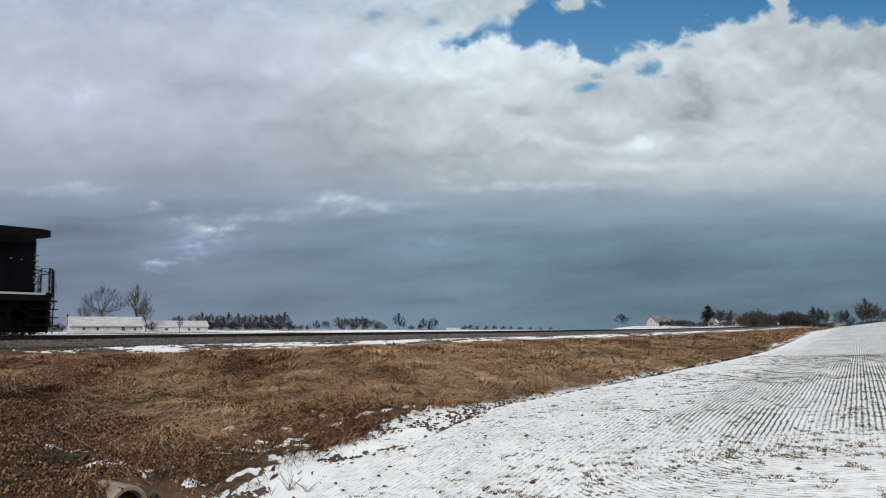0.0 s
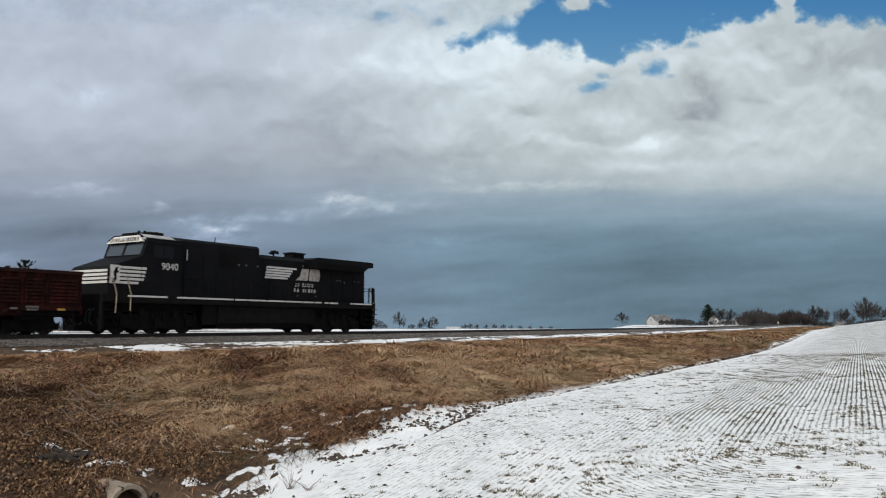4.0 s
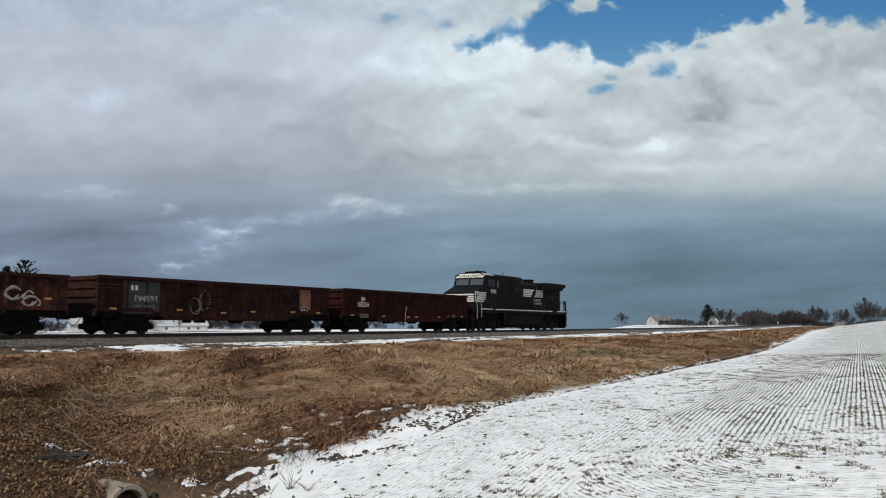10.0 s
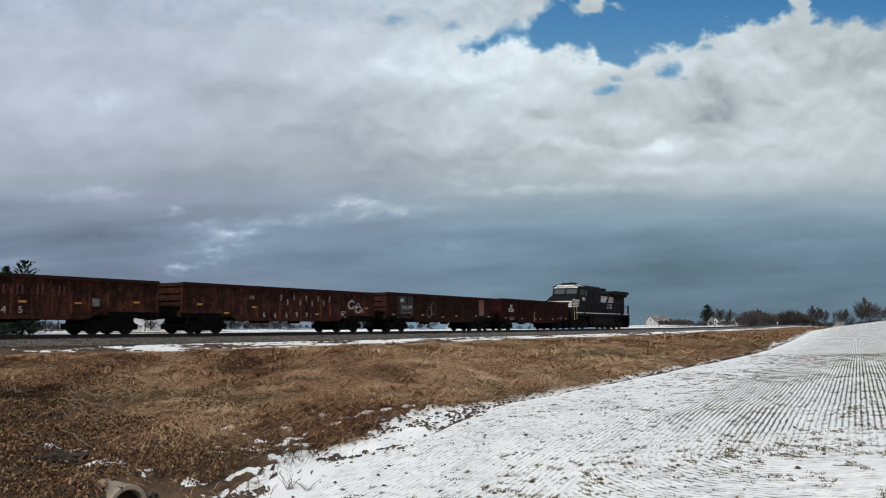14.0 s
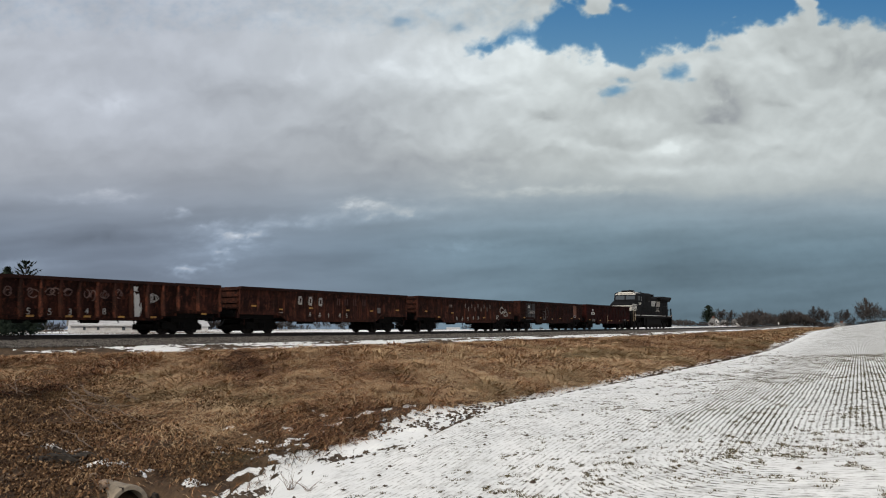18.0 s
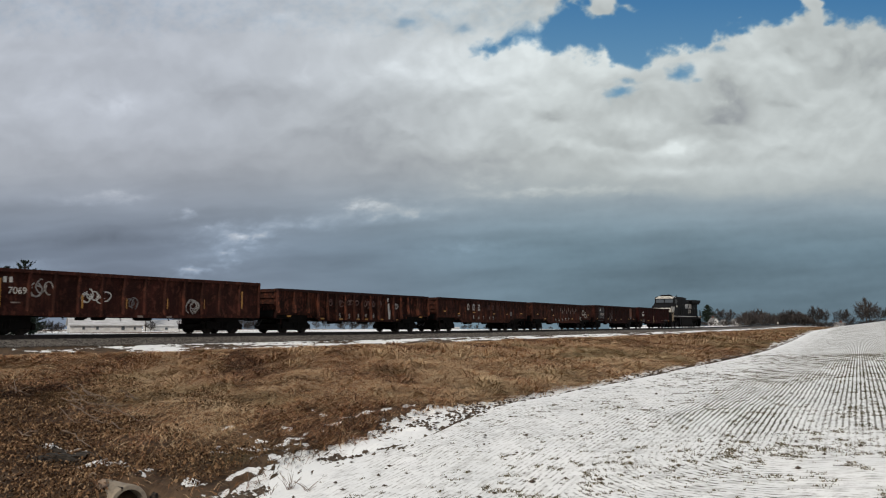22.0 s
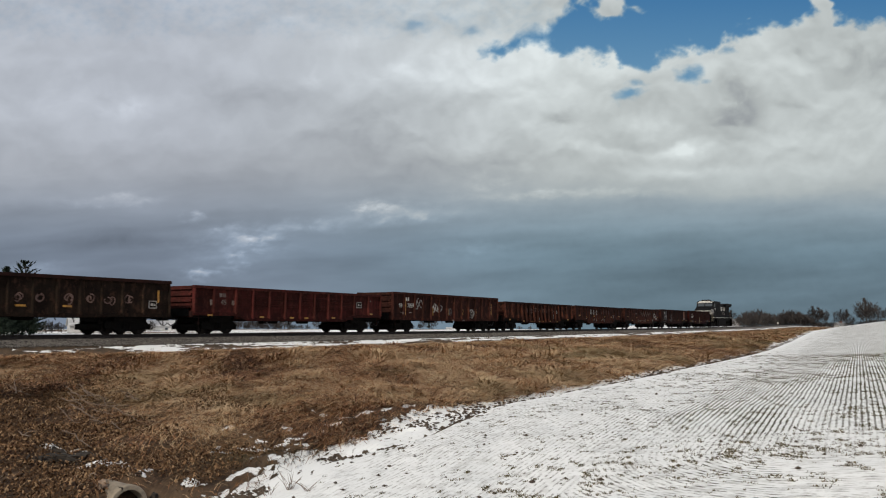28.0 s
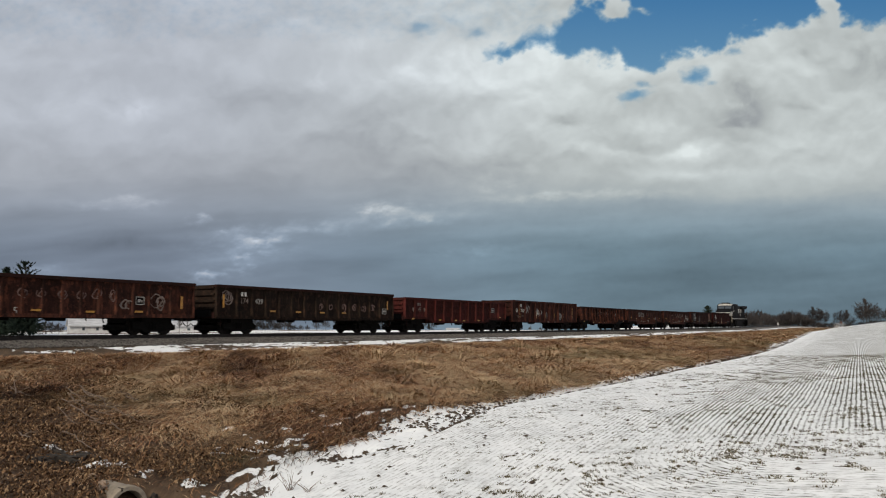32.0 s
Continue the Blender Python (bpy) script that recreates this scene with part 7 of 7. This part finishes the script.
def woods():
    kinds = [bare_tree(9.0, 8.6, 1, 0.22, 0.022, 11, 9), bare_tree(9.0, 5.0, 2, 0.25, 0.02, 8, 7), bare_tree(9.0, 5.6, 3, 0.28, 0.022, 10, 8)]
    thick = [bare_tree(8.0, 7.2, 11, 0.14, 0.045, 9, 10), bare_tree(8.0, 8.2, 12, 0.12, 0.047, 10, 10), bare_tree(8.0, 9.0, 13, 0.14, 0.047, 10, 10)]
    shrub = [bare_tree(4.5, 5.8, 21, 0.0, 0.042, 9, 10), bare_tree(4.5, 6.6, 22, 0.0, 0.042, 9, 10), bare_tree(4.5, 5.0, 23, 0.0, 0.042, 9, 9)]
    # two spreading trees behind the barn
    planted("tree", kinds[0], *bearing(-0.411, 185), "spreading bare tree behind the long white barn", "tree", "farm trees", 20, 1.12)
    planted("tree", kinds[2], *bearing(-0.369, 185), "bare forked tree behind the long white barn", "tree", "farm trees", 80, 1.12)
    planted("tree", kinds[1], *bearing(-0.433, 185), "slender bare tree beside the barn", "tree", "farm trees", 40, 0.72)
    planted("tree", kinds[1], *bearing(-0.3585, 183), "slender bare tree at the barn's end", "tree", "farm trees", 110, 0.74)
    planted("shrub", shrub[0], *bearing(-0.352, 182), "bare bush at the barn's end", "shrub", "farm shrubs", 0, 0.5)
    planted("shrub", kinds[1], *bearing(-0.317, 168), "slender leafless bush before the second barn", "shrub", "farm shrubs", 50, 0.3)
    rg = random.Random(40)
    left_row = ((-0.318, 0.9, 420, 2), (-0.300, 0.95, 430, 0), (-0.290, 1.05, 425, 1), (-0.279, 1.0, 430, 2), (-0.268, 0.95, 440, 0), (-0.258, 1.05, 430, 1), (-0.247, 1.0, 440, 1), (-0.238, 0.95, 445, 2), (-0.229, 1.0, 430, 0), (-0.220, 0.93, 435, 1), (-0.212, 1.0, 430, 0), (-0.205, 0.9, 440, 1), (-0.1975, 1.02, 425, 0), (-0.190, 1.05, 420, 1))
    mid_row = ((-0.152, 0.62, 440, 1), (-0.141, 0.62, 440, 2), (-0.126, 0.78, 430, 1), (-0.119, 0.82, 440, 0), (-0.112, 0.78, 430, 2), (-0.1046, 0.80, 440, 1), (-0.097, 0.83, 430, 2), (-0.0916, 0.75, 435, 0), (-0.0834, 0.64, 430, 2), (-0.0766, 0.54, 440, 2), (-0.0526, 1.0, 425, 1), (-0.024, 0.70, 440, 1), (-0.011, 0.78, 440, 0))
    for u, h, dist, kind in left_row + mid_row:
        planted("tree", thick[kind], *bearing(u, dist), "bare tree in a far row along the fields", "tree", "far trees", rg.uniform(0, 360), h)
    for u, h, dist in ((-0.300, 0.8, 425), (-0.283, 0.9, 425), (-0.270, 0.9, 425), (-0.253, 0.9, 430), (-0.235, 0.8, 430), (-0.216, 0.7, 430), (-0.200, 0.7, 430), (-0.178, 0.62, 440), (-0.171, 0.6, 440), (-0.163, 0.6, 440), (-0.183, 0.6, 440),
                       (-0.122, 0.6, 430), (-0.108, 0.7, 430), (-0.094, 0.7, 430), (-0.080, 0.6, 430), (-0.071, 0.6, 435), (-0.038, 0.55, 430), (-0.028, 0.6, 440), (-0.016, 0.6, 440), (0.026, 0.75, 600), (0.033, 0.85, 600), (0.041, 0.75, 600),
                       (0.052, 0.7, 610), (0.062, 0.8, 620), (0.073, 0.7, 620), (0.082, 0.6, 620), (0.093, 0.6, 620), (0.105, 0.55, 620), (0.118, 0.5, 620), (0.13, 0.5, 620)):
        planted("shrub", shrub[rg.randrange(3)], *bearing(u, dist), "leafless hedge bush on the far horizon", "shrub", "far hedge", rg.uniform(0, 360), h * 1.15, sink=0.5)
    for u in np.arange(-0.315, -0.185, 0.0085):
        planted("shrub", shrub[rg.randrange(3)], *bearing(u + rg.uniform(-0.002, 0.002), rg.uniform(425, 445)), "leafless hedge bush on the far horizon", "shrub", "far hedge", rg.uniform(0, 360), rg.uniform(0.8, 1.15), sink=0.6)
    # right-hand farmsteads along the road
    planted("tree", bare_tree(6.4, 8.2, 15, 0.12, 0.04, 10, 9), *bearing(0.2153, 400), "round-crowned bare tree in a field", "tree", "far trees", 10, 1.0)
    for u, h, dist, kind in ((0.331, 1.0, 400, 2), (0.339, 0.98, 405, 2), (0.347, 0.92, 405, 1), (0.446, 1.08, 380, 1), (0.453, 1.1, 382, 2), (0.458, 0.95, 380, 0), (0.481, 0.98, 360, 2), (0.488, 0.92, 362, 1), (0.5105, 1.22, 330, 1), (0.5145, 1.08, 335, 2),
                             (0.507, 0.95, 332, 0), (0.528, 0.75, 340, 2), (0.536, 0.7, 340, 1), (0.325, 0.8, 400, 1)):
        planted("tree", thick[kind], *bearing(u, dist), "dark bare tree above the field's edge", "tree", "roadside trees", rg.uniform(0, 360), h)
    # brambles and thicket: a row of rounded heaps of differing height
    for u in np.arange(0.262, 0.545, 0.0032):
        h = 0.48 + 1.15 * math.exp(-((u - 0.375) / 0.017) ** 2) + 1.05 * math.exp(-((u - 0.422) / 0.019) ** 2) + 0.3 * math.exp(-((u - 0.285) / 0.012) ** 2) + 0.25 * math.exp(-((u - 0.40) / 0.03) ** 2)
        planted("shrub", shrub[rg.randrange(3)], *bearing(u + rg.uniform(-0.002, 0.002), rg.uniform(338, 385)), "brown leafless bush in the roadside thicket", "shrub", "roadside thicket", rg.uniform(0, 360), h * rg.uniform(0.95, 1.15), sink=0.7 * h)
    fir = evergreen(10.0, 6.2, 5, 30)
    planted("evergreen_tree", fir, *bearing(0.3195, 385), "dark evergreen beside the far houses", "tree", "evergreens", 0, 1.0)
    planted("evergreen_tree", spiky_pine(10.7, 2.9, 6), *bearing(-0.5065, 118), "ragged dark pine behind the railway", "tree", "evergreens", 30, 1.0)
    planted("evergreen_tree", evergreen(9.8, 3.6, 7, 34, 0.4), *bearing(-0.5285, 119), "rounded dark evergreen behind the railway", "tree", "evergreens", 0, 1.0)
    for u, dist, h, seed in ((-0.5165, 116, 4.2, 61), (-0.540, 117, 5.0, 62), (-0.497, 117, 3.3, 63), (-0.528, 113, 3.6, 64)):
        planted("evergreen_tree", evergreen(h, 2.2, seed, 26, 0.3), *bearing(u, dist), "low dense dark evergreen behind the railway", "tree", "evergreens", 40 * seed, 1.0)
    planted("evergreen_tree", evergreen(6.0, 1.4, 8), *bearing(-0.0165, 470), "small dark evergreen in a far row", "tree", "evergreens", 0, 0.75)
    planted("evergreen_tree", evergreen(6.0, 1.4, 9), *bearing(-0.3335, 300), "small dark evergreen by the barns", "tree", "evergreens", 0, 0.6)
    for u, dist, h in ((-0.470, 150, 0.45), (-0.478, 148, 0.5), (-0.462, 155, 0.42), (-0.484, 146, 0.4)):
        planted("shrub", shrub[rg.randrange(2)], *bearing(u, dist), "tangled grey bush behind the railway", "shrub", "farm shrubs", rg.uniform(0, 360), h)


woods()


def gabled(name, label, category, x, y, turn, length, width, eave, ridge, wall, roof, windows=(), doors=(), chimney=False, base=0.0, over_=0.3):
    """A house or barn: gable walls, pitched roof, windows and doors on the long front (local -y)."""
    h = tagged(new(name), label, category)
    h.matrix_basis = Matrix.Translation((x, y, float(land(x, y)) + base)) @ pose(0, 0, 0, 0, 0, turn)
    L, W = length / 2, width / 2
    t = 0.15
    part("front_wall", Shape().box(-L, L, -W, -W + t, -0.6, eave), wall, h)
    part("back_wall", Shape().box(-L, L, W - t, W, -0.6, eave), wall, h)
    for sx in (-1, 1):
        o = [(-W, -0.6), (W, -0.6), (W, eave), (0, ridge), (-W, eave)]
        gable = part("gable_wall", Shape().prism([(a * 0.998, b - 0.01) for a, b in o], min(sx * L, sx * (L - t)), max(sx * L, sx * (L - t))), wall, h)
        if windows:
            part("gable_window", Shape().box(min(sx * (L - 0.02), sx * (L + 0.04)), max(sx * (L - 0.02), sx * (L + 0.04)), -0.28, 0.28, eave + 0.05, eave + min(0.8, (ridge - eave) * 0.5)), DARK_GLASS, gable)
    for sy in (-1, 1):
        drop = (ridge - eave) / W * over_
        o = [(0, ridge), (0, ridge + 0.16), (sy * (W + over_), eave - drop + 0.16), (sy * (W + over_), eave - drop)]
        part("roof_slope", Shape().prism(o, -L - over_, L + over_), roof, h)
    for wx, wz, ww, wh in windows:
        w = part("window", Shape().box(wx - ww / 2 - 0.08, wx + ww / 2 + 0.08, -W - 0.05, -W + 0.01, wz - wh / 2 - 0.08, wz + wh / 2 + 0.08), WHITE_BOARD, h)
        part("pane", Shape().box(wx - ww / 2, wx + ww / 2, -W - 0.06, -W - 0.045, wz - wh / 2, wz + wh / 2), DARK_GLASS, w)
    for wx, ww, wh in doors:
        part("door", Shape().box(wx - ww / 2, wx + ww / 2, -W - 0.05, -W + 0.02, -0.2, wh), DARK_WOOD, h)
    if chimney:
        part("chimney", Shape().box(-0.35 + L * 0.3, 0.35 + L * 0.3, -0.3, 0.3, ridge - 0.6, ridge + 0.8), RED_ROOF, h)
    return h


def farms():
    # the two long white barns
    b = gabled("barn", "long low white barn with a snowy roof", "barn", -0.4075 * 160, 160, 28, 12.6, 8.0, 1.5, 3.1, WHITE_BOARD, SNOWY_ROOF,
               [(-4.0, 0.95, 0.45, 0.55), (-1.6, 0.95, 0.45, 0.55), (2.9, 0.95, 0.6, 0.7), (5.0, 0.9, 0.4, 0.5)], base=-0.1)
    part("gable_finial", Shape().box(-6.7, -6.45, -0.1, 0.1, 3.1, 3.75), DARK_WOOD, b)
    gabled("barn", "second long white barn with a snowy roof", "barn", -0.3225 * 190, 190, 23, 13.4, 8.5, 1.35, 2.55, WHITE_BOARD, SNOWY_ROOF,
           [(-2.2, 0.75, 0.6, 0.5), (2.6, 0.75, 0.6, 0.45), (4.6, 0.75, 0.6, 0.45)], base=-0.1)
    gabled("farmhouse", "low white barn roof on the far horizon", "barn", 0.012 * 520, 520, 5, 8, 6, 0.5, 1.1, WHITE_BOARD, SNOWY_ROOF)
    # houses on the right
    gabled("farmhouse", "white farmhouse with a grey roof and broad gable", "house", 0.2605 * 390, 390, 22, 9.0, 7.2, 1.7, 4.2, WHITE_BOARD, DARK_ROOF, [(-2.6, 1.3, 0.9, 1.1), (0.4, 1.3, 0.9, 1.1), (3.0, 1.3, 0.9, 1.1)], [(-0.9, 0.95, 2.0)], base=0.2)
    gabled("farmhouse", "white house with a steep gable among bare trees", "house", 0.3265 * 352, 352, 100, 3.8, 3.3, 1.5, 3.4, WHITE_BOARD, DARK_ROOF, [(-1.0, 0.9, 0.6, 0.8), (1.0, 0.9, 0.6, 0.8)], chimney=True)
    gabled("farmhouse", "small white house with a steep gable", "house", 0.3525 * 354, 354, 105, 3.2, 2.9, 1.3, 3.0, WHITE_BOARD, DARK_ROOF, [(-0.9, 0.9, 0.6, 0.8), (0.9, 0.9, 0.6, 0.8)])
    gabled("farmhouse", "white gabled cottage behind bushes", "house", 0.3385 * 360, 360, 100, 2.9, 2.4, 1.2, 2.6, WHITE_BOARD, DARK_ROOF, [(0, 0.8, 0.6, 0.8)])
    gabled("farmhouse", "low dark-roofed house beyond the snowy field", "house", 0.4785 * 345, 345, 15, 4.2, 3.4, 0.9, 1.7, WHITE_BOARD, DARK_ROOF, [(-1.1, 0.6, 0.6, 0.5), (0.9, 0.6, 0.6, 0.5)], chimney=True, base=0.3)
    for u, dist, h in ((0.1062, 430, 3.0), (0.404, 300, 1.5)):
        x, y = bearing(u, dist)
        p = tagged(new("utility_pole" if h > 2 else "track_marker"), "thin wooden pole on the horizon" if h > 2 else "small white marker post by the railway", "pole" if h > 2 else "marker")
        p.matrix_basis = Matrix.Translation((x, y, float(land(x, y))))
        part("post", Shape().tube([(0, 0, -0.3), (0, 0, h)], 0.09, 8), TRUNK if h > 2 else PALE_PAINT, p)
        part("cross_arm" if h > 2 else "plate", Shape().box(-0.5, 0.5, -0.05, 0.05, h - 0.35, h - 0.25) if h > 2 else Shape().box(-0.2, 0.2, -0.03, 0.0, h - 0.7, h), TRUNK if h > 2 else PALE_PAINT, p)


farms()
motions()
